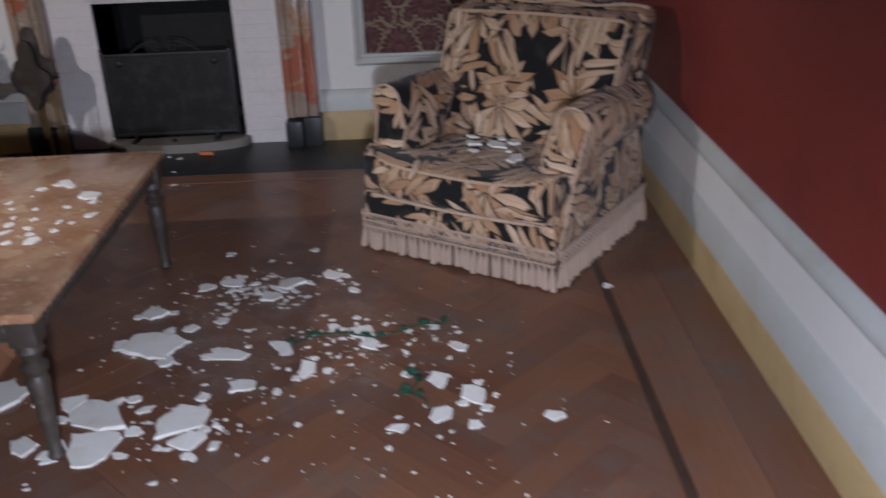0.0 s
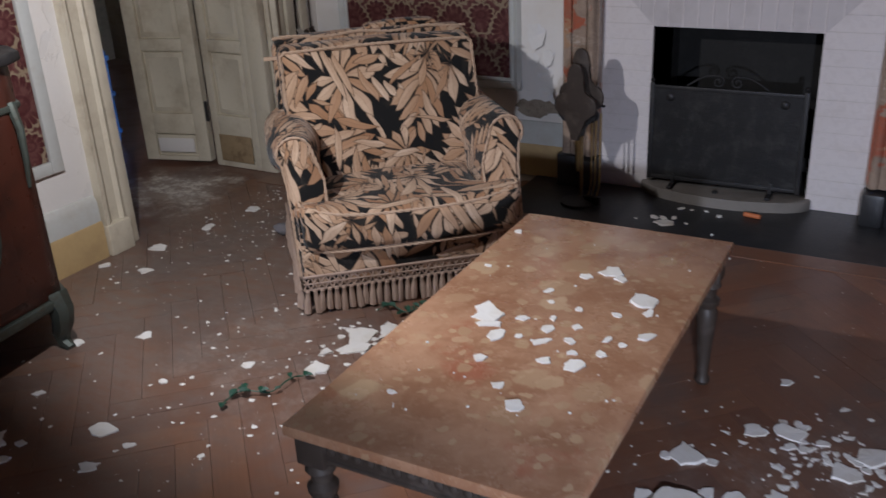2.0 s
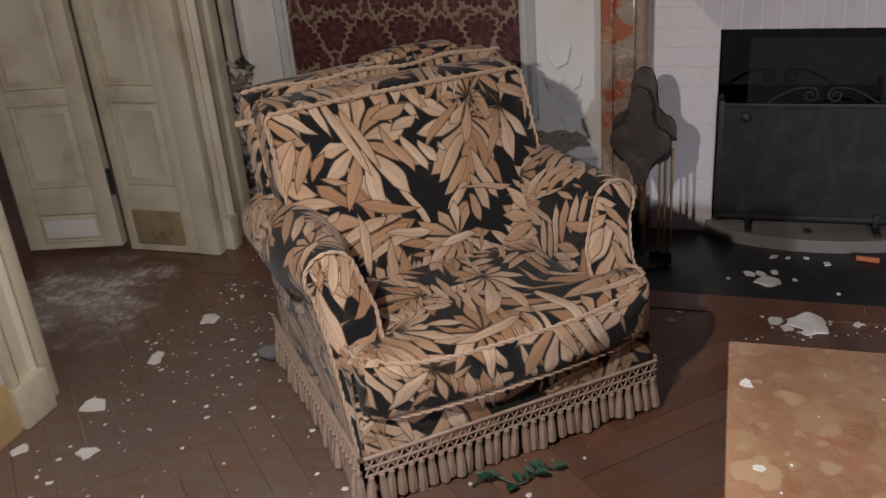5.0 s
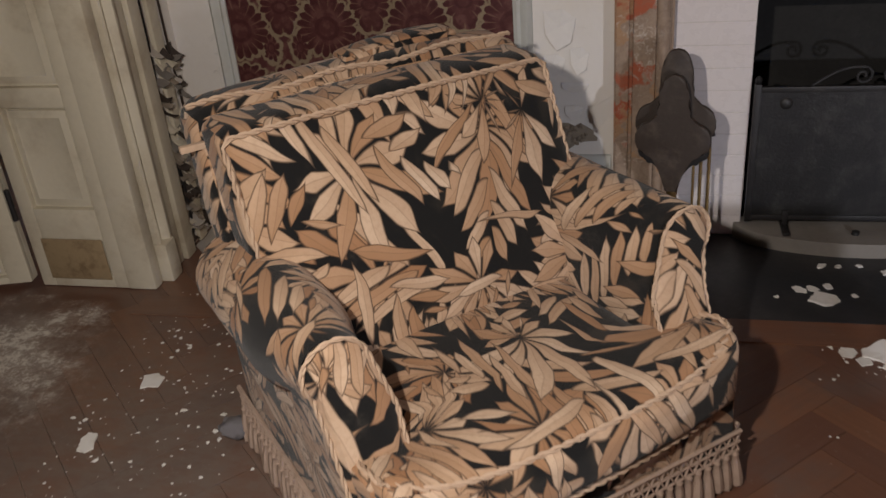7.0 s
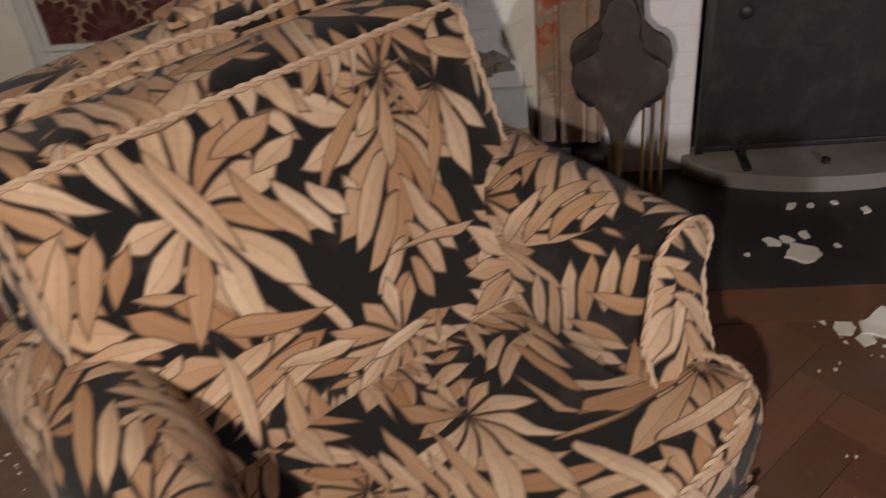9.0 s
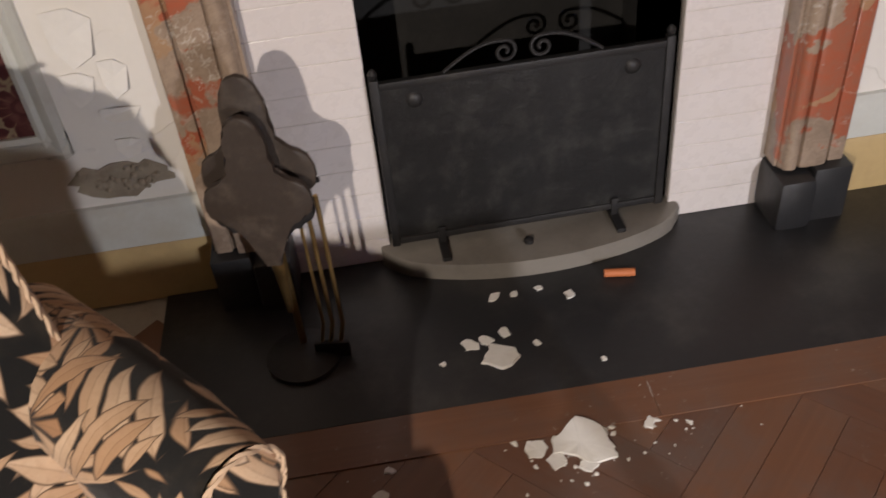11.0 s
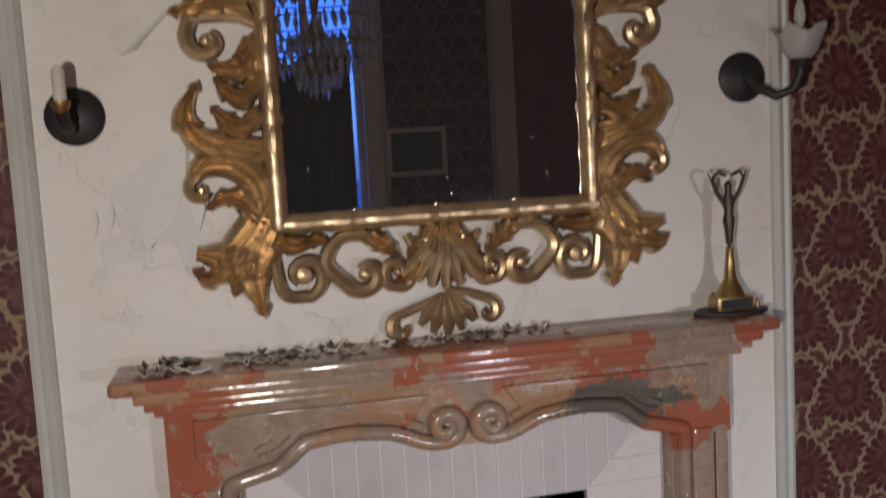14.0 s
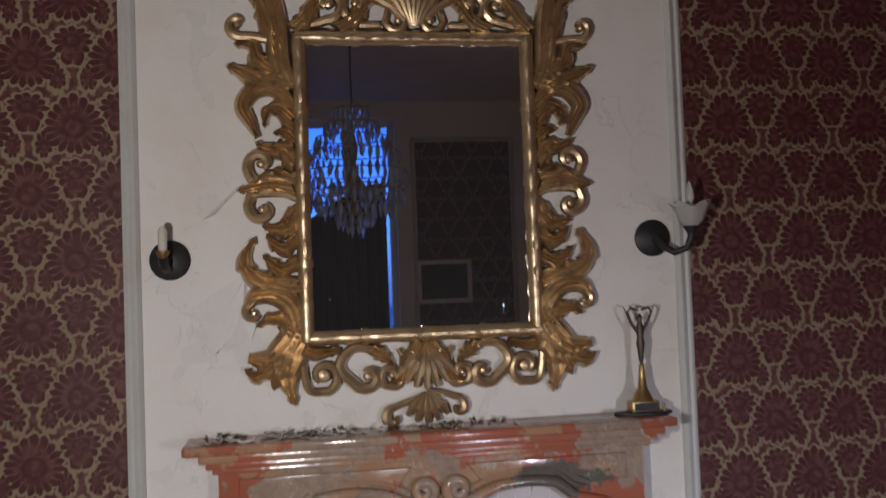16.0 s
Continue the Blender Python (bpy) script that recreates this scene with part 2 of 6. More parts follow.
def table_stone():
    """Warm brown stone with soft pale pebbles and rust-red clouds."""
    g = Graph("pink_breccia")
    o = g.obj()
    w = g.v("ADD", o, g.v("MULTIPLY", g.v("SUBTRACT", g.noise(o, 14, 4, 0.6, color=True), (0.5, 0.5, 0.5)), (0.06, 0.06, 0.06)))
    col = g.mix(g.step(g.noise(w, 6, 6, 0.65), 0.35, 0.65), (0.30, 0.155, 0.085), (0.42, 0.245, 0.145))
    col = g.mix(g.m("MULTIPLY", g.step(g.noise(w, 4.3, 5, 0.6), 0.56, 0.7), 0.7), col, (0.34, 0.115, 0.065))
    col = g.mix(g.m("MULTIPLY", g.step(g.noise(w, 38, 5, 0.7), 0.5, 0.68), 0.45), col, (0.47, 0.30, 0.19))
    for scale, cut in ((8.5, 0.42), (15.0, 0.36), (27.0, 0.36)):
        vor = g.n("TexVoronoi")
        g.put(vor.inputs["Vector"], w)
        vor.inputs["Scale"].default_value = scale
        sc = g.n("SeparateColor")
        g.put(sc.inputs[0], vor.outputs["Color"])
        keep = g.m("GREATER_THAN", sc.outputs[0], 0.55)
        blob = g.m("MULTIPLY", g.m("MULTIPLY", g.step(vor.outputs["Distance"], cut, cut - 0.08), keep), g.m("ADD", 0.4, g.m("MULTIPLY", sc.outputs[1], 0.55)))
        col = g.mix(blob, col, g.mix(sc.outputs[2], (0.50, 0.35, 0.21), (0.40, 0.26, 0.15)))
    col = g.mix(g.m("MULTIPLY", g.step(g.noise(o, 70, 4, 0.8), 0.6, 0.7), 0.4), col, (0.16, 0.08, 0.05))
    return g.done(col, g.m("ADD", 0.2, g.m("MULTIPLY", g.step(g.noise(o, 5, 5, 0.7), 0.45, 0.75), 0.25)), 0, g.noise(o, 60, 3), 0.0008, 0.25)


def breccia(name):
    """Polished breccia: clouded fields of rust red, beige grey and olive, white veins, dark inclusions."""
    g = Graph(name)
    o = g.obj()
    w = g.v("ADD", o, g.v("MULTIPLY", g.v("SUBTRACT", g.noise(o, 7, 5, 0.6, color=True), (0.5, 0.5, 0.5)), (0.26, 0.26, 0.20)))
    field = g.noise(w, 3.4, 2, 0.45)
    fine = g.noise(w, 22, 6, 0.7)
    red = g.mix(g.step(fine, 0.35, 0.7), (0.37, 0.105, 0.058), (0.30, 0.125, 0.080))
    grey = g.mix(g.step(fine, 0.35, 0.7), (0.35, 0.265, 0.20), (0.25, 0.185, 0.14))
    col = g.mix(g.step(field, 0.485, 0.505), red, grey)
    pale = g.step(g.noise(w, 5.2, 3, 0.5), 0.565, 0.585)
    col = g.mix(g.m("MULTIPLY", pale, 0.85), col, g.mix(fine, (0.41, 0.26, 0.15), (0.33, 0.20, 0.12)))
    blot = g.step(g.noise(g.v("ADD", w, (7.1, 3.3, 1.9)), 9.0, 3, 0.55), 0.64, 0.66)
    col = g.mix(g.m("MULTIPLY", blot, 0.9), col, g.mix(g.step(fine, 0.4, 0.6), (0.36, 0.12, 0.07), (0.42, 0.36, 0.30)))
    # one dark green-grey inclusion in the header
    d = g.v("LENGTH", g.v("MULTIPLY", g.v("SUBTRACT", w, (0.44, -0.11, 1.05)), (1 / 0.26, 0.6, 1 / 0.060)))
    dark = g.step(g.m("ADD", d, g.m("MULTIPLY", g.noise(o, 30, 4, 0.7), 1.1)), 1.42, 1.30)
    col = g.mix(g.m("MULTIPLY", dark, 0.9), col, g.mix(fine, (0.055, 0.06, 0.055), (0.15, 0.15, 0.135)))
    vein = g.step(g.m("ABSOLUTE", g.m("SUBTRACT", g.noise(w, 4.5, 5, 0.6), 0.5)), 0.007, 0.001)
    vein = g.m("MULTIPLY", vein, g.step(g.noise(o, 6, 2), 0.48, 0.6))
    col = g.mix(g.m("MULTIPLY", vein, 0.75), col, (0.55, 0.49, 0.43))
    chips = g.step(g.noise(o, 34, 5, 0.7), 0.68, 0.72)
    col = g.mix(g.m("MULTIPLY", chips, 0.5), col, (0.50, 0.44, 0.38))
    dust = g.step(g.noise(o, 5, 5, 0.7), 0.48, 0.75)
    return g.done(col, g.m("ADD", 0.13, g.m("MULTIPLY", dust, 0.24)), 0, g.m("SUBTRACT", g.noise(o, 55, 3), chips), 0.0012, 0.35)


def planks():
    g = Graph("parquet_wood")
    o = g.obj()
    info = g.n("ObjectInfo").outputs["Random"]
    isl = g.n("NewGeometry").outputs["Random Per Island"]
    rnd = g.m("FRACT", g.m("ADD", info, isl))
    uvv = g.uv()
    st = g.v("ADD", g.v("MULTIPLY", uvv, (60, 2.2, 1)), (0, 0, 0))
    cmb = g.n("CombineXYZ")
    g.put(cmb.inputs[2], g.m("MULTIPLY", rnd, 40))
    grain = g.noise(g.v("ADD", st, cmb.outputs[0]), 1.0, 5, 0.6, 0.8)
    base = g.ramp(rnd, ((0.0, (0.15, 0.068, 0.041)), (0.5, (0.185, 0.084, 0.048)), (1.0, (0.23, 0.106, 0.055))))
    col = g.mix(g.m("MULTIPLY", grain, 0.55), base, (0.075, 0.033, 0.020))
    geo = g.n("NewGeometry").outputs["Position"]
    dirt = g.step(g.noise(geo, 2.2, 6, 0.7), 0.42, 0.72)
    col = g.mix(g.m("MULTIPLY", dirt, 0.7), col, (0.125, 0.10, 0.09))
    speck = g.step(g.noise(geo, 60, 4, 0.75), 0.69, 0.73)
    col = g.mix(g.m("MULTIPLY", speck, 0.55), col, (0.42, 0.38, 0.34))
    # a trodden veil of grey dust over the side by the doorway
    veil = g.v("LENGTH", g.v("MULTIPLY", g.v("SUBTRACT", geo, (-2.9, 3.0, 0)), (1 / 1.5, 1 / 1.7, 0)))
    veil = g.step(g.m("ADD", veil, g.m("MULTIPLY", g.noise(geo, 2.6, 7, 0.7), 1.3)), 1.75, 0.75)
    smear = g.m("ADD", 0.40, g.m("MULTIPLY", g.step(g.noise(g.v("MULTIPLY", geo, (1.0, 2.2, 1)), 11, 7, 0.75), 0.36, 0.62), 0.6))
    col = g.mix(g.m("MULTIPLY", g.m("MULTIPLY", veil, smear), 0.80), col, (0.165, 0.135, 0.115))
    flecks = g.m("MULTIPLY", g.step(g.noise(geo, 34, 6, 0.8), 0.62, 0.66), g.step(g.noise(geo, 3.3, 4), 0.46, 0.6))
    col = g.mix(g.m("MULTIPLY", flecks, 0.55), col, (0.40, 0.36, 0.32))
    # spilt plaster dust: trodden patches
    rag = g.m("ADD", g.m("MULTIPLY", g.noise(geo, 3.5, 7, 0.72), 1.6), -0.25)
    for cx, cy, rx, ry, much in ((-3.68, 3.82, 0.40, 0.32, 1.0), (-2.05, 2.68, 0.50, 0.42, 0.14), (-0.3, 2.6, 0.6, 0.5, 0.12)):
        d = g.v("LENGTH", g.v("MULTIPLY", g.v("SUBTRACT", geo, (cx, cy, 0)), (1 / rx, 1 / ry, 0)))
        spill = g.step(g.m("SUBTRACT", g.m("ADD", g.m("MULTIPLY", rag, 1.9), 0.05), d), 0.0, 0.75)
        spill = g.m("MULTIPLY", spill, g.m("ADD", 0.30, g.m("MULTIPLY", g.step(g.noise(geo, 9, 8, 0.85), 0.47, 0.60), 0.9)))
        col = g.mix(g.m("MULTIPLY", spill, much), col, (0.58, 0.54, 0.48))
    return g.done(col, g.m("ADD", 0.30, g.m("MULTIPLY", dirt, 0.3)), 0, g.m("ADD", grain, g.m("MULTIPLY", speck, 0.8)), 0.0008, 0.4)


def plaster_wall():
    """White distemper with yellow stains, hair cracks and patches where a coat has come away."""
    g = Graph("old_white_plaster")
    o = g.obj()
    big = g.step(g.noise(o, 1.6, 6, 0.65), 0.45, 0.72)
    col = g.mix(g.m("MULTIPLY", big, 0.45), (0.75, 0.72, 0.68), (0.62, 0.54, 0.42))
    patch = g.step(g.noise(o, 5.5, 6, 0.6, 0.6), 0.60, 0.612)
    col = g.mix(g.m("MULTIPLY", patch, 0.30), col, (0.60, 0.585, 0.565))
    edge = g.n("TexVoronoi", feature="DISTANCE_TO_EDGE")
    g.put(edge.inputs["Vector"], g.v("ADD", o, g.v("MULTIPLY", g.noise(o, 6, 4, color=True), (0.25, 0.25, 0.25))))
    edge.inputs["Scale"].default_value = 2.6
    crack = g.m("MULTIPLY", g.step(edge.outputs["Distance"], 0.006, 0.001), g.step(g.noise(o, 2.2, 3), 0.52, 0.6))
    col = g.mix(g.m("MULTIPLY", crack, 0.22), col, (0.32, 0.28, 0.23))
    fine = g.noise(o, 70, 4)
    col = g.mix(g.m("MULTIPLY", fine, 0.14), col, (0.50, 0.48, 0.45))
    return g.done(col, 0.62, 0, g.m("SUBTRACT", g.m("ADD", g.m("MULTIPLY", fine, 0.35), g.m("MULTIPLY", g.noise(o, 9, 3), 0.8)), g.m("ADD", patch, crack)), 0.0022, 0.6)


M = {
    "fabric": leaf_fabric(),
    "damask": damask(),
    "marble": breccia("breccia_marble"),
    "tabletop": table_stone(),
    "wood": planks(),
    "white": plaster_wall(),
    "paper": worn("white_lining_paper", (0.77, 0.75, 0.72), (0.68, 0.64, 0.57), 0.8, 6, 0.4),
    "cream": worn("cream_gloss_paint", (0.66, 0.60, 0.465), (0.36, 0.28, 0.18), 0.42, 5.0, 0.7),
    "trim": worn("grey_green_trim_paint", (0.56, 0.57, 0.54), (0.44, 0.39, 0.31), 0.5, 5.0, 0.5),
    "ochre": worn("ochre_skirting_paint", (0.50, 0.36, 0.17), (0.33, 0.22, 0.11), 0.55, 5.0, 0.55),
    "red": worn("red_painted_wall", (0.22, 0.030, 0.022), (0.13, 0.018, 0.016), 0.45, 2.2, 0.8),
    "tile": worn("glazed_white_tile", (0.72, 0.67, 0.66), (0.60, 0.54, 0.50), 0.28, 6.0, 0.4, 0, 45, 0.0004),
    "lintel": worn("sooty_glazed_tile", (0.58, 0.54, 0.54), (0.38, 0.35, 0.34), 0.32, 5.0, 0.6, 0, 45, 0.0004),
    "grout": worn("tile_grout", (0.60, 0.56, 0.53), (0.40, 0.36, 0.33), 0.9),
    "soot": worn("sooty_brick", (0.020, 0.019, 0.018), (0.045, 0.042, 0.04), 0.9, 6, 0.6),
    "iron": worn("black_iron", (0.022, 0.021, 0.022), (0.06, 0.055, 0.05), 0.5, 9, 0.5, 0.3),
    "bronze": worn("dark_bronze", (0.10, 0.075, 0.055), (0.05, 0.045, 0.04), 0.45, 14, 0.6, 0.6),
    "brass": worn("old_brass", (0.42, 0.29, 0.12), (0.15, 0.10, 0.05), 0.35, 18, 0.6, 0.9),
    "gilt": worn("gilded_wood", (0.63, 0.475, 0.285), (0.20, 0.12, 0.06), 0.36, 16, 0.6, 0.85, 90),
    "slate": worn("black_slate_hearth", (0.021, 0.021, 0.023), (0.075, 0.070, 0.066), 0.42, 5.5, 0.5),
    "kerb": worn("grey_stone_kerb", (0.22, 0.20, 0.175), (0.15, 0.13, 0.11), 0.6, 8, 0.6),
    "flake": worn("fallen_white_plaster", (0.78, 0.76, 0.72), (0.60, 0.54, 0.42), 0.85, 9, 0.5),
    "cord": worn("beige_cord", (0.50, 0.36, 0.25), (0.33, 0.22, 0.14), 0.85, 30, 0.6, 0, 260),
    "fringe": worn("beige_fringe_thread", (0.42, 0.31, 0.24), (0.26, 0.18, 0.13), 0.9, 25, 0.6, 0, 300),
    "carved": worn("grey_painted_carved_wood", (0.050, 0.038, 0.030), (0.12, 0.10, 0.085), 0.5, 20, 0.7),
    "veneer": worn("red_mahogany_veneer", (0.060, 0.018, 0.011), (0.024, 0.009, 0.007), 0.3, 9, 0.9, 0, 30),
    "verdigris": worn("tarnished_bronze_mount", (0.085, 0.10, 0.085), (0.06, 0.045, 0.03), 0.5, 26, 0.8, 0.5),
    "kick": worn("brown_stained_board", (0.34, 0.25, 0.14), (0.13, 0.08, 0.04), 0.55, 14, 0.9),
    "lump": worn("grey_lint", (0.15, 0.14, 0.145), (0.07, 0.065, 0.06), 0.9, 30, 0.8, 0, 90, 0.004),
    "inlay": worn("dark_walnut_inlay", (0.055, 0.032, 0.022), (0.10, 0.075, 0.06), 0.4, 8, 0.6, 0, 40),
    "leaf": worn("green_plastic_leaf", (0.02, 0.075, 0.045), (0.012, 0.04, 0.03), 0.5, 20),
    "dirt": worn("plaster_dust", (0.50, 0.46, 0.40), (0.28, 0.24, 0.2), 0.95, 10, 0.7),
    "leather": worn("dark_bellows_wood", (0.036, 0.025, 0.019), (0.095, 0.072, 0.055), 0.6, 16, 0.7, 0, 70, 0.002),
    "candle": worn("ivory_candle_sleeve", (0.62, 0.58, 0.50), (0.45, 0.4, 0.33), 0.5, 20, 0.4),
    "ash_plaster": worn("ceiling_plaster", (0.60, 0.58, 0.55), (0.45, 0.4, 0.34), 0.8, 1.2, 0.5),
    "bare": worn("bare_render_and_unlit_wall", (0.30, 0.25, 0.19), (0.16, 0.12, 0.09), 0.9, 12, 0.7, 0, 50, 0.004),
    "blue": worn("blue_lit_strip", (0.03, 0.17, 0.55), (0.05, 0.12, 0.3), 0.4, 9),
    "stub": worn("orange_paper_tube", (0.55, 0.17, 0.06), (0.4, 0.12, 0.05), 0.6, 20),
    "screen": worn("sooty_screen_sheet", (0.017, 0.0165, 0.017), (0.055, 0.053, 0.050), 0.45, 11, 0.8, 0.4, 140, 0.002),
}


def glassy(name, colour, rough, trans=1.0):
    g = Graph(name)
    g.bsdf.inputs["Transmission Weight"].default_value = trans
    return g.done(colour, rough)


M["crystal"] = glassy("crystal", (0.72, 0.82, 1.0), 0.04, 0.55)
M["frosted"] = glassy("frosted_glass", (0.85, 0.85, 0.85), 0.35, 0.7)
# the blue of the dusk light is put into the pane's glass tint
M["pane"] = glassy("dusk_tinted_pane", (0.07, 0.16, 0.66), 0.05)
_g = Graph("old_mirror_glass")
_sp = _g.step(_g.noise(_g.obj(), 35, 5, 0.7), 0.66, 0.74)
M["mirror"] = _g.done((0.62, 0.64, 0.68), _g.m("ADD", 0.012, _g.m("MULTIPLY", _sp, 0.25)), 0.968)


# ---- mesh helpers ----
def mesh_of(name, bm, smooth=True):
    bmesh.ops.recalc_face_normals(bm, faces=bm.faces)
    me = bpy.data.meshes.new(name)
    bm.to_mesh(me)
    bm.free()
    for p in me.polygons:
        p.use_smooth = smooth
    if smooth:
        me.set_sharp_from_angle(angle=radians(38))
    return me


def part(name, bm, material, parent, label="", smooth=True):
    ob = new(name, mesh_of(name, bm, smooth))
    ob.data.materials.append(M[material])
    ob.parent = parent
    if label:
        ob["label"] = label
    return ob


def shared(name, me, parent, m):
    ob = new(name, me)
    ob.parent = parent
    ob.matrix_local = m
    return ob


def thing(name, label, category, at=(0, 0, 0), rz=0, group="", kind=""):
    ob = new(name)
    ob.empty_display_size = 0.1
    ob.matrix_world = pose(*at, 0, 0, rz)
    return tagged(ob, label, category, group, kind)


def solid(name, bm, material, label, category, kind="", group="", smooth=True):
    ob = part(name, bm, material, None, "", smooth)
    return tagged(ob, label, category, group, kind)


def box(bm, x0, x1, y0, y1, z0, z1, bevel=0.0):
    r = bmesh.ops.create_cube(bm, size=1)
    for v in r["verts"]:
        v.co = Vector((x0 + (v.co.x + 0.5) * (x1 - x0), y0 + (v.co.y + 0.5) * (y1 - y0), z0 + (v.co.z + 0.5) * (z1 - z0)))
    if bevel:
        es = list({e for v in r["verts"] for e in v.link_edges})
        bmesh.ops.bevel(bm, geom=es, offset=bevel, segments=2, profile=0.6, affect="EDGES")
    return bm


def boxes(*rows, bevel=0.0):
    bm = bmesh.new()
    for r in rows:
        box(bm, *r, bevel=bevel)
    return bm


def lathe(bm, prof, segs=16, at=(0, 0, 0), axis="z"):
    """prof: (radius, height) from one end to the other."""
    rings = []
    for r, h in prof:
        ring = []
        for i in range(segs):
            a = 2 * math.pi * i / segs
            p = (r * math.cos(a), r * math.sin(a), h) if axis == "z" else (r * math.cos(a), h, r * math.sin(a))
            ring.append(bm.verts.new(Vector(p) + Vector(at)))
        rings.append(ring)
    for a, b in zip(rings, rings[1:]):
        for i in range(segs):
            bm.faces.new((a[i], a[(i + 1) % segs], b[(i + 1) % segs], b[i]))
    bm.faces.new(rings[0])
    bm.faces.new(rings[-1])
    return bm


def tube(bm, pts, r, segs=8, closed=False, flat=1.0):
    """A tube along points; r: a radius or a function of 0..1."""
    pts = [Vector(p) for p in pts]
    n = len(pts)
    rings = []
    for i, p in enumerate(pts):
        a, b = (pts[i - 1], pts[(i + 1) % n]) if closed else (pts[max(i - 1, 0)], pts[min(i + 1, n - 1)])
        t = (b - a).normalized()
        up = Vector((0, 1, 0)) if abs(t.y) < 0.9 else Vector((0, 0, 1))
        s = t.cross(up).normalized()
        u = s.cross(t)
        rad = r(i / max(n - 1, 1)) if callable(r) else r
        rings.append([bm.verts.new(p + rad * (math.cos(2 * math.pi * k / segs) * s + flat * math.sin(2 * math.pi * k / segs) * u)) for k in range(segs)])
    pairs = list(zip(rings, rings[1:])) + ([(rings[-1], rings[0])] if closed else [])
    for a, b in pairs:
        for k in range(segs):
            bm.faces.new((a[k], a[(k + 1) % segs], b[(k + 1) % segs], b[k]))
    if not closed:
        bm.faces.new(rings[0])
        bm.faces.new(rings[-1])
    return bm


def slab(bm, outline, lo, hi, axis="z", bevel=0.0):
    """A flat plate of an outline in two coordinates, from lo to hi along an axis."""
    def at(p, h):
        return {"z": (p[0], p[1], h), "y": (p[0], h, p[1]), "x": (h, p[0], p[1])}[axis]
    a = [bm.verts.new(at(p, lo)) for p in outline]
    b = [bm.verts.new(at(p, hi)) for p in outline]
    f = [bm.faces.new(a), bm.faces.new(b)]
    n = len(outline)
    for i in range(n):
        f.append(bm.faces.new((a[i], a[(i + 1) % n], b[(i + 1) % n], b[i])))
    if bevel:
        es = [e for e in f[1].edges] + [e for e in f[0].edges]
        bmesh.ops.bevel(bm, geom=es, offset=bevel, segments=2, profile=0.5, affect="EDGES")
    return bm


def profile_run(bm, prof, a, b, out):
    """A moulding: prof (out, up) swept from a to b; out: unit vector away from the wall."""
    a, b, out = Vector(a), Vector(b), Vector(out)
    up = out.cross((b - a).normalized())
    ends = [[bm.verts.new(e + out * o + up * u) for o, u in prof] for e in (a, b)]
    n = len(prof)
    for i in range(n):
        bm.faces.new((ends[0][i], ends[0][(i + 1) % n], ends[1][(i + 1) % n], ends[1][i]))
    bm.faces.new(ends[0])
    bm.faces.new(ends[1])
    return bm


def pillow(bm, x0, x1, y0, y1, z0, z1, r, n=10, bend=None, crown=(0, 0, 0), seed=0.0):
    """A padded block with rounded edges, with its cloth laid on in metres."""
    uvl = bm.loops.layers.uv.verify()
    c = Vector(((x0 + x1) / 2, (y0 + y1) / 2, (z0 + z1) / 2))
    h = Vector(((x1 - x0) / 2, (y1 - y0) / 2, (z1 - z0) / 2))
    for ax in range(3):
        for sg in (-1, 1):
            b, d = (ax + 1) % 3, (ax + 2) % 3
            grid = {}
            for i in range(n + 1):
                for j in range(n + 1):
                    p = Vector((0, 0, 0))
                    p[ax] = sg * h[ax]
                    # points crowd towards the rounded edges
                    s, t = math.sin((2 * i / n - 1) * math.pi / 2), math.sin((2 * j / n - 1) * math.pi / 2)
                    s, t = 0.5 * s + 0.5 * (2 * i / n - 1), 0.5 * t + 0.5 * (2 * j / n - 1)
                    p[b], p[d] = s * h[b], t * h[d]
                    q = Vector([max(-(h[k] - r), min(h[k] - r, p[k])) for k in range(3)])
                    e = p - q
                    if e.length > 1e-9:
                        q += e.normalized() * r
                    q[ax] += sg * crown[ax] * (1 - s * s) * (1 - t * t)
                    w = c + q
                    uvp = (w[b] + 3.1 * ax + sg * 1.7 + seed, w[d] + seed * 1.3) if ax != 1 else (w[d] + seed, w[b] + 2.3 + sg + seed * 0.7)
                    if bend:
                        w = Vector(bend(w.x, w.y, w.z))
                    w += 0.004 * noise.noise_vector(w * 9 + Vector((seed, 0, 0)))
                    grid[i, j] = (bm.verts.new(w), uvp)
            for i in range(n):
                for j in range(n):
                    ks = [(i, j), (i + 1, j), (i + 1, j + 1), (i, j + 1)]
                    f = bm.faces.new([grid[k][0] for k in ks])
                    for l, k in zip(f.loops, ks):
                        l[uvl].uv = grid[k][1]
    bmesh.ops.remove_doubles(bm, verts=bm.verts, dist=0.0008)
    return bm


def cord(bm, pts, r=0.006, closed=False):
    """A twisted cord of two strands along a line."""
    pts = [Vector(p) for p in pts]
    if closed:
        pts.append(pts[0])
    line = []
    for a, b in zip(pts, pts[1:]):
        k = max(1, int((b - a).length / 0.008))
        line += [a.lerp(b, i / k) for i in range(k)]
    line.append(pts[-1])
    for ph in (0, math.pi):
        out = []
        for i, p in enumerate(line):
            t = (line[min(i + 1, len(line) - 1)] - line[max(i - 1, 0)])
            t = t.normalized() if t.length > 1e-9 else Vector((1, 0, 0))
            u = t.orthogonal().normalized()
            if abs(t.z) < 0.95:
                u = t.cross(Vector((0, 0, 1))).normalized()
            w = t.cross(u)
            a = ph + i * 0.95
            out.append(p + r * 0.55 * (math.cos(a) * u + math.sin(a) * w))
        tube(bm, out, r * 0.62, 4)
    return bm


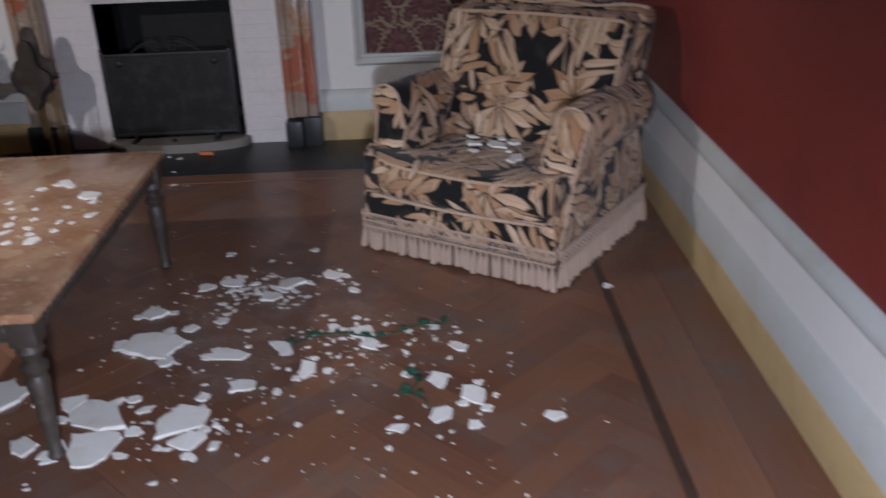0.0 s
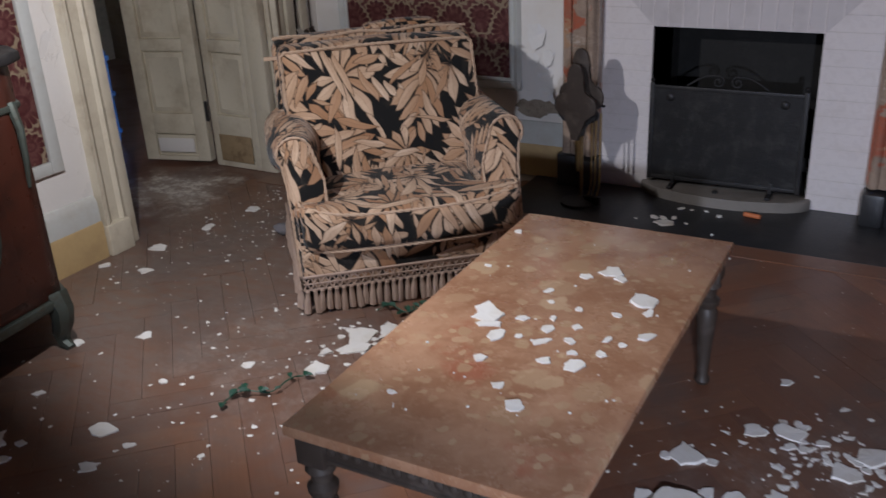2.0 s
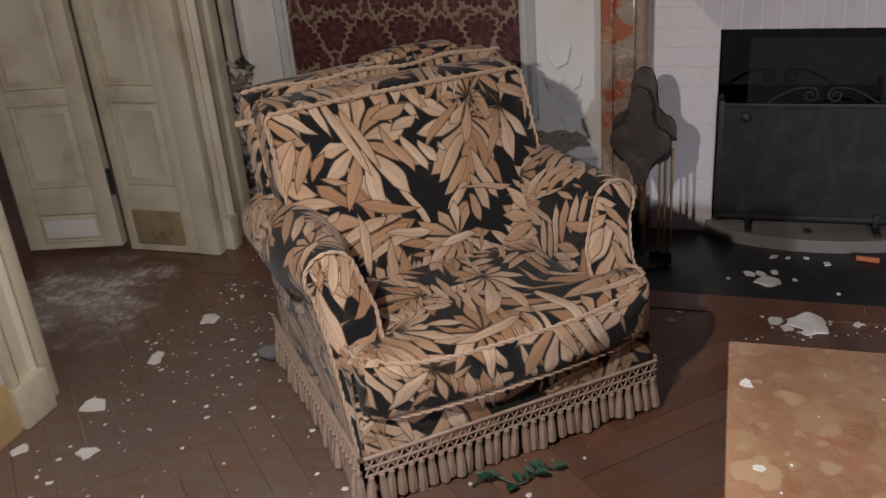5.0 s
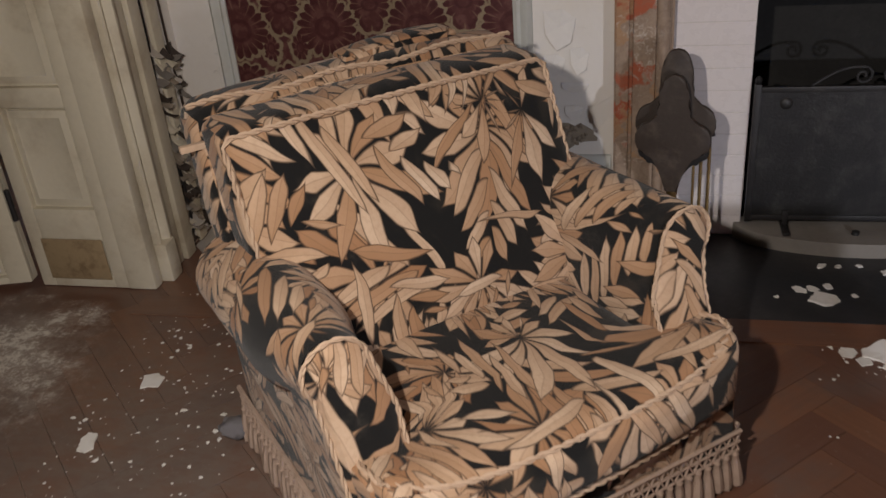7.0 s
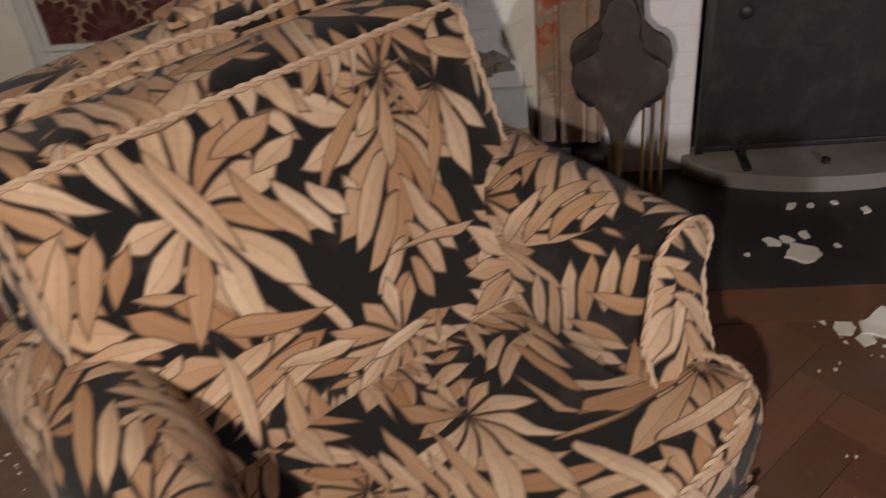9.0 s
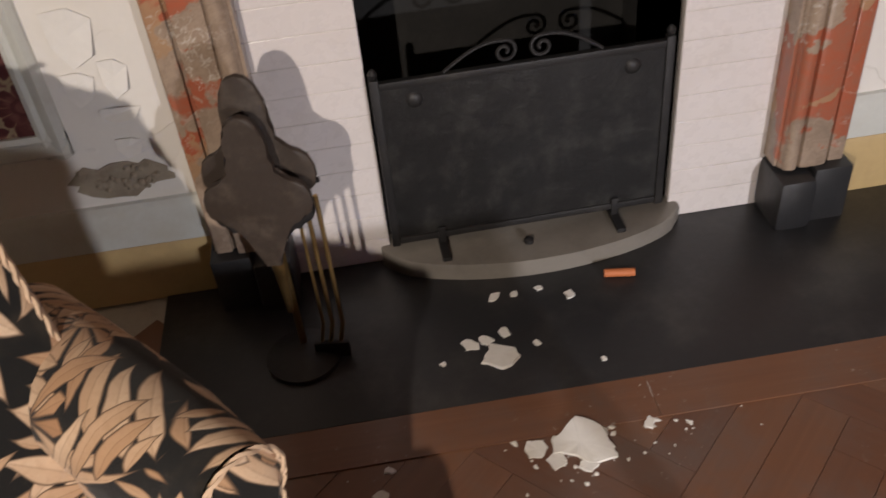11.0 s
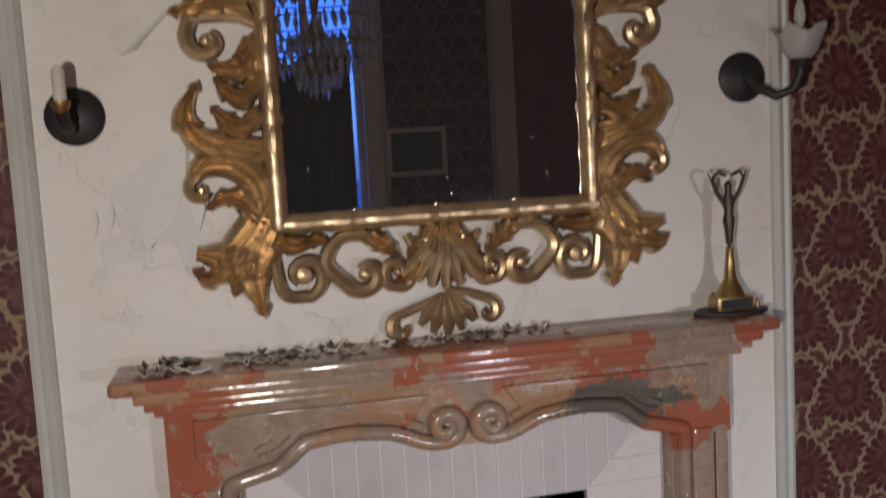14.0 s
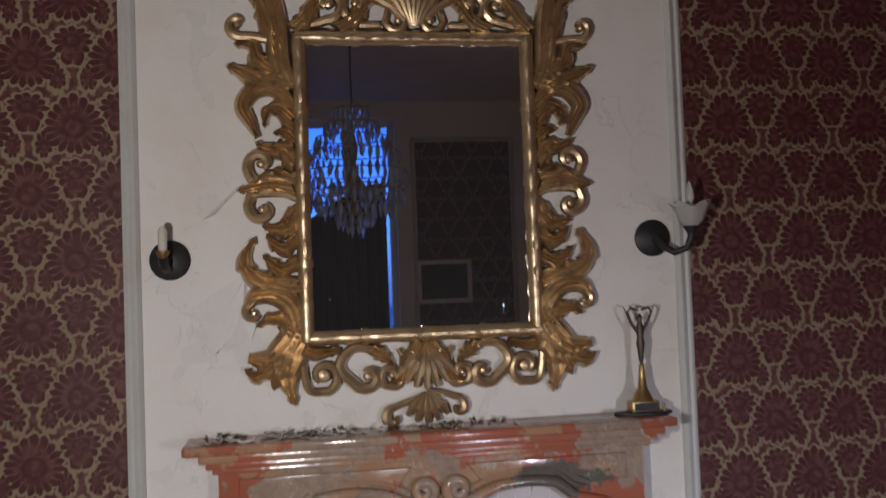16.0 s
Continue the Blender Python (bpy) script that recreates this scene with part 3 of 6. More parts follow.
# ---- the room ----
BACK, LEFT, RIGHT, REAR, TOP = 4.76, -3.35, 1.275, -2.3, 3.9   # faces of the walls and the ceiling
DOOR0, DOOR1, DOORTOP = 3.20, 4.31, 2.75                        # doorway in the wall at LEFT
FIRE0, FIRE1, FIRETOP = -1.447, -0.724, 0.782                   # fireplace opening

solid("wall_north", boxes((LEFT - 0.4, FIRE0, BACK, BACK + 0.3, 0, TOP), (FIRE1, RIGHT + 0.3, BACK, BACK + 0.3, 0, TOP), (FIRE0, FIRE1, BACK, BACK + 0.3, FIRETOP, TOP)), "white",
      "white-painted plaster chimney wall, stained and peeling", "wall", "structure", smooth=False)
solid("wall_east", boxes((RIGHT, RIGHT + 0.3, REAR - 0.3, BACK, 0, TOP)), "red", "dark red painted wall above a tall skirting", "wall", "structure", smooth=False)
solid("wall_west", boxes((LEFT - 0.4, LEFT, REAR - 0.3, DOOR0, 0, TOP), (LEFT - 0.4, LEFT, DOOR1, BACK, 0, TOP), (LEFT - 0.4, LEFT, DOOR0, DOOR1, DOORTOP, TOP)), "white",
      "white plaster wall with a tall doorway", "wall", "structure", smooth=False)
WIN0, WIN1 = -1.45, -0.35
solid("wall_south", boxes((LEFT, WIN0, REAR - 0.3, REAR, 0, TOP), (WIN1, RIGHT, REAR - 0.3, REAR, 0, TOP), (WIN0, WIN1, REAR - 0.3, REAR, 3.7, TOP)), "white",
      "white plaster wall with a tall window", "wall", "structure", smooth=False)
solid("ceiling", boxes((-7.0, RIGHT + 0.3, REAR - 0.3, 6.5, TOP, TOP + 0.2)), "ash_plaster", "old plaster ceiling", "ceiling", "structure", smooth=False)
solid("floor", boxes((-7.0, RIGHT + 0.3, REAR - 0.6, 6.5, -0.25, -0.012)), "dirt", "dusty screed beneath the parquet", "floor", "structure", smooth=False)
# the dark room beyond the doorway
# its lack of light is put into the walls' darker render colour
solid("wall_far_room", boxes((-7.0, -6.8, 0.5, 6.5, 0, TOP), (-6.8, LEFT - 0.4, 6.3, 6.5, 0, TOP), (-6.8, LEFT - 0.4, 0.5, 0.7, 0, TOP)), "bare", "plaster walls of the next room, coloured dark to look unlit", "wall", "structure", smooth=False)
solid("far_room_floor_boards", boxes((-6.8, LEFT, 0.7, 6.3, -0.011, -0.002)), "wood", "dark dusty boards of the next room", "floor", "structure", smooth=False)

# damask panels in their mouldings
FRAME_PROF = ((0, -0.03), (0, 0.03), (0.012, 0.03), (0.018, 0.018), (0.010, 0.008), (0.022, -0.004), (0.026, -0.016), (0.014, -0.026), (0.008, -0.03))


def panel(x0, x1, z0, z1, y, out, label):
    """A wallpaper field in a painted wooden moulding; out: -1 or 1, the way it faces along y."""
    t = thing("wallpaper_panel", label, "wall panel", kind="structure")
    part("wallpaper", boxes((x0 + 0.02, x1 - 0.02, min(y, y + out * 0.004), max(y, y + out * 0.004), z0 + 0.02, z1 - 0.02)), "damask", t, "maroon and cream damask wallpaper", False)
    for a, b in (((x0, z0), (x1, z0)), ((x1, z0), (x1, z1)), ((x1, z1), (x0, z1)), ((x0, z1), (x0, z0))):
        d = Vector((b[0] - a[0], 0, b[1] - a[1])).normalized() * 0.03
        bm = bmesh.new()
        profile_run(bm, FRAME_PROF, Vector((a[0], y, a[1])) - d, Vector((b[0], y, b[1])) + d, (0, out, 0))
        part("moulding", bm, "trim", t, "grey-white painted moulding")
    return t


panel(-3.165, -2.145, 0.46, 3.45, BACK, -1, "maroon damask wallpaper panel in a grey moulding")
panel(-0.072, 1.00, 0.435, 3.45, BACK, -1, "maroon damask wallpaper panel in a grey moulding")
panel(-0.15, 1.02, 0.46, 3.45, REAR, 1, "unlit damask wallpaper panel on the far wall")
panel(-3.1, -1.75, 0.46, 3.45, REAR, 1, "unlit damask wallpaper panel on the far wall")
t = thing("wallpaper_panel", "maroon damask wallpaper panel beside the doorway", "wall panel", kind="structure")
part("wallpaper", boxes((LEFT, LEFT + 0.004, 0.4, 2.90, 0.48, 3.4)), "damask", t, "maroon and cream damask wallpaper", False)
part("moulding", boxes((LEFT, LEFT + 0.022, 2.90, 2.955, 0.43, 3.45), (LEFT, LEFT + 0.022, 0.35, 2.90, 0.43, 0.48), bevel=0.006), "trim", t, "grey-white painted moulding")

# skirtings
CAP = ((0, 0), (0.026, 0), (0.026, 0.085), (0.018, 0.10), (0.010, 0.112), (0, 0.115))
LOW = ((0, 0), (0.034, 0), (0.034, 0.150), (0.028, 0.165), (0, 0.165))
for a, b, out in (((LEFT, BACK, 0), (-1.87, BACK, 0), (0, -1, 0)), ((-0.30, BACK, 0), (RIGHT, BACK, 0), (0, -1, 0)), ((RIGHT, REAR, 0), (LEFT, REAR, 0), (0, 1, 0)), ((LEFT, DOOR0 - 0.13, 0), (LEFT, REAR, 0), (1, 0, 0))):
    a, b = Vector(a), Vector(b)
    if Vector(out).cross((b - a).normalized()).z < 0:
        a, b = b, a
    t = thing("baseboard", "two-part skirting, ochre below a grey-green cap", "skirting", kind="structure")
    part("plinth", profile_run(bmesh.new(), LOW, a, b, out), "ochre", t, "chipped ochre paint")
    part("cap", profile_run(bmesh.new(), CAP, a + Vector((0, 0, 0.165)), b + Vector((0, 0, 0.165)), out), "trim", t, "grey-green paint")
t = thing("baseboard", "tall three-band skirting, ochre, grey and white", "skirting", kind="structure")
a, b = Vector((RIGHT, REAR, 0)), Vector((RIGHT, BACK - 0.04, 0))
if Vector((-1, 0, 0)).cross((b - a).normalized()).z < 0:
    a, b = b, a
part("plinth", profile_run(bmesh.new(), ((0, 0), (0.034, 0), (0.034, 0.128), (0.028, 0.14), (0, 0.14)), a, b, (-1, 0, 0)), "ochre", t, "chipped ochre paint")
part("band", profile_run(bmesh.new(), ((0, 0), (0.028, 0), (0.028, 0.132), (0.022, 0.14), (0, 0.14)), a + Vector((0, 0, 0.14)), b + Vector((0, 0, 0.14)), (-1, 0, 0)), "trim", t, "grey-green paint")
part("upper_band", profile_run(bmesh.new(), ((0, 0), (0.022, 0), (0.022, 0.135), (0.018, 0.14), (0, 0.14)), a + Vector((0, 0, 0.28)), b + Vector((0, 0, 0.28)), (-1, 0, 0)), "paper", t, "white paint")
part("cap", profile_run(bmesh.new(), ((0, 0), (0.024, 0), (0.030, 0.016), (0.026, 0.038), (0.014, 0.055), (0.006, 0.066), (0, 0.068)), a + Vector((0, 0, 0.42)), b + Vector((0, 0, 0.42)), (-1, 0, 0)), "trim", t, "beige-grey moulded cap")

# doorway: architraves, panelled reveals, an open leaf
ARCH = ((0, -0.06), (0.030, -0.06), (0.036, -0.045), (0.022, -0.030), (0.022, 0.012), (0.034, 0.026), (0.046, 0.040), (0.046, 0.06), (0, 0.06))


def panelled(bm, x0, x1, z0, z1, y, out, rail=0.085, rows=((0.045, 0.175), (0.29, 0.635), (0.70, 2.1))):
    """A framed and panelled board in the plane y, facing out along y; x0..x1 wide."""
    d = 0.026 * out
    box(bm, x0, x1, min(y, y - d), max(y, y - d), z0, z1)
    box(bm, x0, x0 + rail, min(y, y + d), max(y, y + d), z0, z1, 0.004)
    box(bm, x1 - rail, x1, min(y, y + d), max(y, y + d), z0, z1, 0.004)
    edges = [z0] + [q for r in rows for q in r] + [z1]
    for a, b in zip(edges[::2], edges[1::2]):
        if b - a > 0.01:
            box(bm, x0 + rail, x1 - rail, min(y, y + d), max(y, y + d), a, b, 0.004)
    for a, b in rows:
        l, r, m = x0 + rail, x1 - rail, 0.034
        # sloping field with a flat middle
        ring = [[bm.verts.new((px, y + d * h, pz)) for px, pz in ((l + k, a + k), (r - k, a + k), (r - k, b - k), (l + k, b - k))] for k, h in ((0.0, 0.12), (0.010, 0.12), (0.012, 0.45), (m, 0.70), (m + 0.004, 0.62))]
        for p, q in zip(ring, ring[1:]):
            for i in range(4):
                bm.faces.new((p[i], p[(i + 1) % 4], q[(i + 1) % 4], q[i]))
        bm.faces.new(ring[-1])
    return bm


door = thing("door_1", "cream-painted panelled doorway with an open leaf, paint flaking", "door", kind="structure")
for yy, sg in ((DOOR0 - 0.06, 1), (DOOR1 + 0.06, -1)):
    bm = bmesh.new()
    yy = DOOR0 - 0.06 if sg > 0 else DOOR1 + 0.03
    profile_run(bm, tuple((o, u * sg * (1.0 if sg > 0 else 0.5)) for o, u in ARCH), (LEFT, yy, 0.14), (LEFT, yy, DOORTOP + 0.12), (1, 0, 0))
    part("architrave", bm, "cream", door)
    part("plinth_block", boxes((LEFT, LEFT + 0.055, yy - (0.065 if sg > 0 else 0.034), yy + (0.065 if sg > 0 else 0.034), 0, 0.14), bevel=0.008), "cream", door)
bm = bmesh.new()
box(bm, LEFT, LEFT + 0.046, DOOR0 - 0.12, DOOR1 + 0.12, DOORTOP, DOORTOP + 0.12, 0.006)
part("head", bm, "cream", door)
part("reveal_panel", panelled(bmesh.new(), LEFT - 0.41, LEFT - 0.085, 0, DOORTOP, DOOR1 - 0.028, -1, 0.05), "cream", door, "panelled jamb with brown stains low down")
for yy in (DOOR1 - 0.036, DOOR0 + 0.036):
    part("jamb_casing", boxes((LEFT - 0.085, LEFT + 0.02, yy - 0.026, yy + 0.026, 0, DOORTOP), bevel=0.012), "cream", door)
part("reveal_panel", panelled(bmesh.new(), LEFT - 0.41, LEFT - 0.085, 0, DOORTOP, DOOR0 + 0.028, 1, 0.05), "cream", door)
leaf = part("door_leaf", panelled(bmesh.new(), -0.40, 0, 0.02, DOORTOP - 0.02, 0, -1, 0.075), "cream", door, "open panelled leaf, scuffed kick board")
leaf.matrix_local = pose(LEFT - 0.445, DOOR1 - 0.045, 0, 0, 0, 15)
part("hinge", lathe(bmesh.new(), ((0.009, 0.25), (0.009, 0.36)), 10, (LEFT - 0.43, DOOR1 - 0.06, 0)), "iron", door)
part("kick_plate", boxes((-0.31, -0.09, -0.029, -0.024, 0.07, 0.15), bevel=0.002), "white", leaf, "torn white patch")

for x0, x1, y in ((LEFT - 0.36, LEFT - 0.135, DOOR1 - 0.058),):
    part("kick_board", boxes((x0, x1, y - 0.006, y, 0.035, 0.185), bevel=0.003), "kick", door, "brown water-stained board")
# corner strip beside the doorway: old boards, a cable and curled plaster
strip = thing("corner_boarding", "cracked cream boards and a loose cable in the corner by the doorway", "boarding", kind="structure")
for y0, y1, o in ((4.385, 4.455, 0.020), (4.462, 4.525, 0.034), (4.60, 4.655, 0.018)):
    part("board", boxes((LEFT, LEFT + o, y0, y1, 0.0, 3.4), bevel=0.006), "cream", strip)
part("cable", tube(bmesh.new(), [(LEFT + 0.012 + 0.006 * math.sin(i * 1.3), 4.56 + 0.012 * math.sin(i * 0.9), 0.02 + 0.12 * i) for i in range(28)], 0.006, 6), "iron", strip, "loose black cable")
part("cable", tube(bmesh.new(), [(LEFT + 0.012, 4.69 + 0.01 * math.sin(i * 0.7), 0.02 + 0.12 * i) for i in range(28)], 0.005, 6), "leather", strip, "loose brown cable")
t = thing("peeling_plaster", "curled flakes of plaster in the corner beside the doorway", "plaster")
rnd = random.Random(5)
for k in range(95):
    z = 0.03 + 0.66 * rnd.random() ** 1.5
    bm = bmesh.new()
    w, h = rnd.uniform(0.012, 0.042), rnd.uniform(0.018, 0.065)
    y = rnd.uniform(4.53, 4.72)
    c = Vector((LEFT + 0.004, y, z))
    rows = []
    bend = rnd.uniform(0.015, 0.05)
    for i in range(5):
        s = i / 4
        rows.append([bm.verts.new(c + Vector((bend * (1 - s) ** 2 + 0.004 * q, w * (q - 0.5) + 0.006 * rnd.random(), h * s + 0.012 * rnd.random()))) for q in (0, 0.5, 1)])
    for p, q in zip(rows, rows[1:]):
        for i in range(2):
            bm.faces.new((p[i], p[i + 1], q[i + 1], q[i]))
    bm.normal_update()
    bmesh.ops.solidify(bm, geom=bm.faces[:], thickness=0.003)
    part("flake", bm, ("bare", "dirt", "leather", "bare", "cream", "kerb")[k % 6], t)
# added box: its blue colour paints a blue-lit strip seen past the door leaf
bm = boxes((-0.12, 0.12, -0.09, 0.09, 0.0, 0.56), bevel=0.012)
crate = thing("blue_strip_box", "added bright blue box for a blue-lit strip in the next room", "crate", (-4.78, 4.30, 0), 12)
part("body", bm, "blue", crate)
for z in (0.05, 0.28, 0.50):
    part("rib", boxes((-0.128, 0.128, -0.098, 0.098, z, z + 0.03), bevel=0.004), "blue", crate)

# window behind the camera, seen in the mirror
win = thing("window_1", "tall glazed window, its panes tinted blue for dusk light", "window", kind="structure")
part("window_frame", boxes((WIN0, WIN0 + 0.07, REAR - 0.2, REAR - 0.12, 0, 3.7), (WIN1 - 0.07, WIN1, REAR - 0.2, REAR - 0.12, 0, 3.7), (WIN0 + 0.07, WIN1 - 0.07, REAR - 0.2, REAR - 0.12, 3.62, 3.7), (WIN0 + 0.07, WIN1 - 0.07, REAR - 0.2, REAR - 0.12, 0, 0.5), (-0.94, -0.86, REAR - 0.2, REAR - 0.12, 0.5, 3.62), bevel=0.005), "white", win)
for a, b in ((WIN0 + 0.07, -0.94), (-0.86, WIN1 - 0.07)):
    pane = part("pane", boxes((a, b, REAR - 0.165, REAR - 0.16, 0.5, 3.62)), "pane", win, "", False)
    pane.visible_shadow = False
bm = bmesh.new()
cur = [[bm.verts.new((-1.36 + 0.0222 * i, REAR - 0.075 + 0.022 * math.sin(i * 1.15) + 0.008 * math.sin(i * 0.37), z)) for i in range(41)] for z in (0.02, 0.9, 1.8, 2.55)]
for k, v in enumerate(cur[-1]):
    v.co.z += 0.42 * math.sin(k / 40 * 1.5)
for p, q in zip(cur, cur[1:]):
    for i in range(40):
        bm.faces.new((p[i], p[i + 1], q[i + 1], q[i]))
bm.normal_update()
bmesh.ops.solidify(bm, geom=bm.faces[:], thickness=0.006)
part("curtain", bm, "leather", win, "dark sagging drape over the lower glass")
solid("ground", boxes((-60, 60, -80, REAR - 0.6, -0.3, -0.25)), "dirt", "dim ground outside the window", "ground", "structure", smooth=False)


# ---- fireplace ----
CX = -1.085
mantel = thing("fireplace_surround", "polished red and grey breccia marble fireplace surround with scrolls", "fireplace", (CX, BACK, 0))
HW = 0.775                                    # half the width over the jambs
# shelf with moulded edge
bm = bmesh.new()
slab(bm, [(-0.885, 0.0), (0.875, 0.0), (0.875, -0.205), (0.86, -0.218), (-0.87, -0.218), (-0.885, -0.205)], 1.235, 1.268, "z", 0.007)
part("shelf", bm, "marble", mantel, "chipped moulded shelf grey with dust")
for i, (o, z0, z1) in enumerate(((0.195, 1.205, 1.235), (0.172, 1.180, 1.205), (0.150, 1.160, 1.180))):
    bm = bmesh.new()
    k = HW + (o - 0.13) * 0.9
    box(bm, -k, k, -o, 0, z0, z1, 0.009)
    part("cornice_band", bm, "marble", mantel)


def under(s):
    """Height of the lower edge of the header at s, 0 at the side to 1 at the middle."""
    ease = lambda q: q * q * (3 - 2 * q)
    if s < 0.14:
        return 0.945 + 0.02 * s / 0.14
    if s < 0.32:
        return 0.965 + 0.065 * ease((s - 0.14) / 0.18)
    if s < 0.62:
        return 1.03 + 0.008 * math.sin((s - 0.32) / 0.3 * math.pi)
    if s < 0.86:
        return 1.03 - 0.045 * ease((s - 0.62) / 0.24)
    return 0.985


inner = 0.61
line = [(-inner + inner * i / 40, under(i / 40)) for i in range(41)]
line += [(-x, z) for x, z in reversed(line[:-1])]
bm = bmesh.new()
slab(bm, [(-HW, 1.16), (-HW, 0.93), (-inner, 0.93)] + line + [(inner, 0.93), (HW, 0.93), (HW, 1.16)], -0.105, 0.0, "y")
part("header", bm, "marble", mantel, "shaped header of red breccia")
bm = bmesh.new()
slab(bm, [(-HW + 0.07, 1.135), (-HW + 0.07, 1.04), (-0.56, 1.04), (-0.50, 1.075), (-0.30, 1.085), (-0.15, 1.07), (-0.10, 1.135)], -0.118, -0.105, "y", 0.006)
slab(bm, [(HW - 0.07, 1.135), (HW - 0.07, 1.04), (0.56, 1.04), (0.50, 1.075), (0.30, 1.085), (0.15, 1.07), (0.10, 1.135)], -0.118, -0.105, "y", 0.006)
part("frieze_panel", bm, "marble", mantel)
for sg in (-1, 1):
    # moulding that follows the edge and curls into a scroll
    pts = [(sg * (-x), -0.118, z + 0.018) for x, z in [(-inner + inner * i / 40, under(i / 40)) for i in range(37)]]
    pts = [(sg * 0.632, -0.094, 0.16 + 0.14 * k) for k in range(6)] + [(sg * 0.632, -0.104, 0.935), (sg * 0.624, -0.114, 0.958)] + pts
    end = Vector(pts[-1])
    c = Vector((sg * 0.062, -0.118, 1.048))
    r0 = (end - c).length
    a0 = math.atan2(end.z - c.z, (end.x - c.x) * -sg)
    for i in range(1, 44):
        a = a0 + i * 0.235
        r = r0 * (1 - i / 50)
        pts.append((c.x - sg * r * math.cos(a), -0.118 - 0.018 * i / 44, c.z + r * math.sin(a)))
    part("scroll_moulding", tube(bmesh.new(), pts, lambda s: 0.021 - 0.009 * max(0, s - 0.6) * 2, 10), "marble", mantel, "rounded moulding ending in a volute")
    pts2 = [(sg * (-x), -0.112, z + 0.058) for x, z in [(-inner + inner * i / 40, under(i / 40)) for i in range(4, 33)]]
    part("bead", tube(bmesh.new(), pts2, 0.011, 8), "marble", mantel)
    # jambs: stepped strips on black plinths
    x0, x1 = (sg * HW, sg * 0.60)
    lo, hi = min(x0, x1), max(x0, x1)
    part("jamb", boxes((lo, hi, -0.085, 0, 0.16, 0.93)), "marble", mantel, "jamb of red and beige breccia", False)
    a, b = sorted((sg * (HW - 0.055), sg * (HW - 0.125)))
    part("jamb_strip", boxes((a, b, -0.115, -0.085, 0.16, 0.95), bevel=0.012), "marble", mantel)
    a, b = sorted((sg * (HW - 0.005), sg * (HW - 0.045)))
    part("jamb_strip", boxes((a, b, -0.10, -0.085, 0.16, 0.93), bevel=0.006), "marble", mantel)
    for q in (0.640, 0.618):
        part("jamb_bead", tube(bmesh.new(), [(sg * q, -0.088, 0.16), (sg * q, -0.088, 0.94)], 0.011, 8), "marble", mantel)
    a, b = sorted((sg * (HW + 0.012), sg * (HW - 0.085)))
    part("plinth", boxes((a, b, -0.130, 0, 0, 0.16), bevel=0.008), "slate", mantel, "black marble plinth")
    a, b = sorted((sg * (HW - 0.085), sg * 0.595))
    part("plinth", boxes((a, b, -0.155, 0, 0, 0.15), bevel=0.02), "slate", mantel, "black marble plinth")

# tiled cheeks and lintel
tiles = thing("tiled_surround", "white glazed tile cheeks and fluted tile lintel", "tiles", (CX, BACK - 0.016, 0))
part("grout_bed", boxes((-0.61, FIRE0 - CX, -0.0088, 0.015, 0.0, 0.99), (FIRE1 - CX, 0.62, -0.0088, 0.015, 0.0, 0.99), (FIRE0 - CX, FIRE1 - CX, -0.0088, 0.015, FIRETOP, 1.02)), "grout", tiles, "", False)


def clip(poly, px, pz, nx, nz):
    """The part of a polygon on the side of a line that n points to."""
    out = []
    for (ax, az), (bx, bz) in zip(poly, poly[1:] + poly[:1]):
        da, db = (ax - px) * nx + (az - pz) * nz, (bx - px) * nx + (bz - pz) * nz
        if da >= 0:
            out.append((ax, az))
        if (da < 0) != (db < 0):
            q = da / (da - db)
            out.append((ax + q * (bx - ax), az + q * (bz - az)))
    return out


def tile(poly, material, depth=0.011):
    if len(poly) < 3:
        return
    bm = bmesh.new()
    slab(bm, poly, 0.006, -depth + random.uniform(-0.0005, 0.0005), "y", 0.0009)
    part("tile", bm, material, tiles, "", False)


row = 0.0715
for sg in (-1, 1):
    xo, xi = sg * 0.607, sg * 0.3615
    k = 0
    z = 0.004
    while z < 0.985:
        for f0, f1 in ((0.0, 1.0),):
            a, b = sorted((xi + (xo - xi) * f0, xi + (xo - xi) * f1))
            poly = [(a + 0.0008, z + 0.0012), (b - 0.0008, z + 0.0012), (b - 0.0008, z + row - 0.0012), (a + 0.0008, z + row - 0.0012)]
            poly = clip(poly, sg * 0.3615, FIRETOP, sg * 0.17, -0.17 * 0.95)
            tile(poly, "tile")
        z += row
        k += 1
n = 11
for i in range(-4, n + 4):
    a, b = -0.3615 + 0.723 * i / n, -0.3615 + 0.723 * (i + 1) / n
    poly = [(a + 0.0015, FIRETOP), (b - 0.0015, FIRETOP), (b - 0.0015, 1.015), (a + 0.0015, 1.015)]
    poly = clip(poly, -0.3615, FIRETOP, 0.17, 0.17 * 0.95)
    if poly:
        poly = clip(poly, 0.3615, FIRETOP, -0.17, 0.17 * 0.95)
    tile(poly, "lintel", 0.013)

for i in range(-2, n + 3):
    x = -0.3615 + 0.723 * i / n
    z0 = FIRETOP + max(0.0, abs(x) - 0.3615) / 0.95
    part("joint_rib", boxes((x - 0.0028, x + 0.0028, -0.0165, -0.008, z0, 1.0), bevel=0.001), "tile", tiles, "", False)

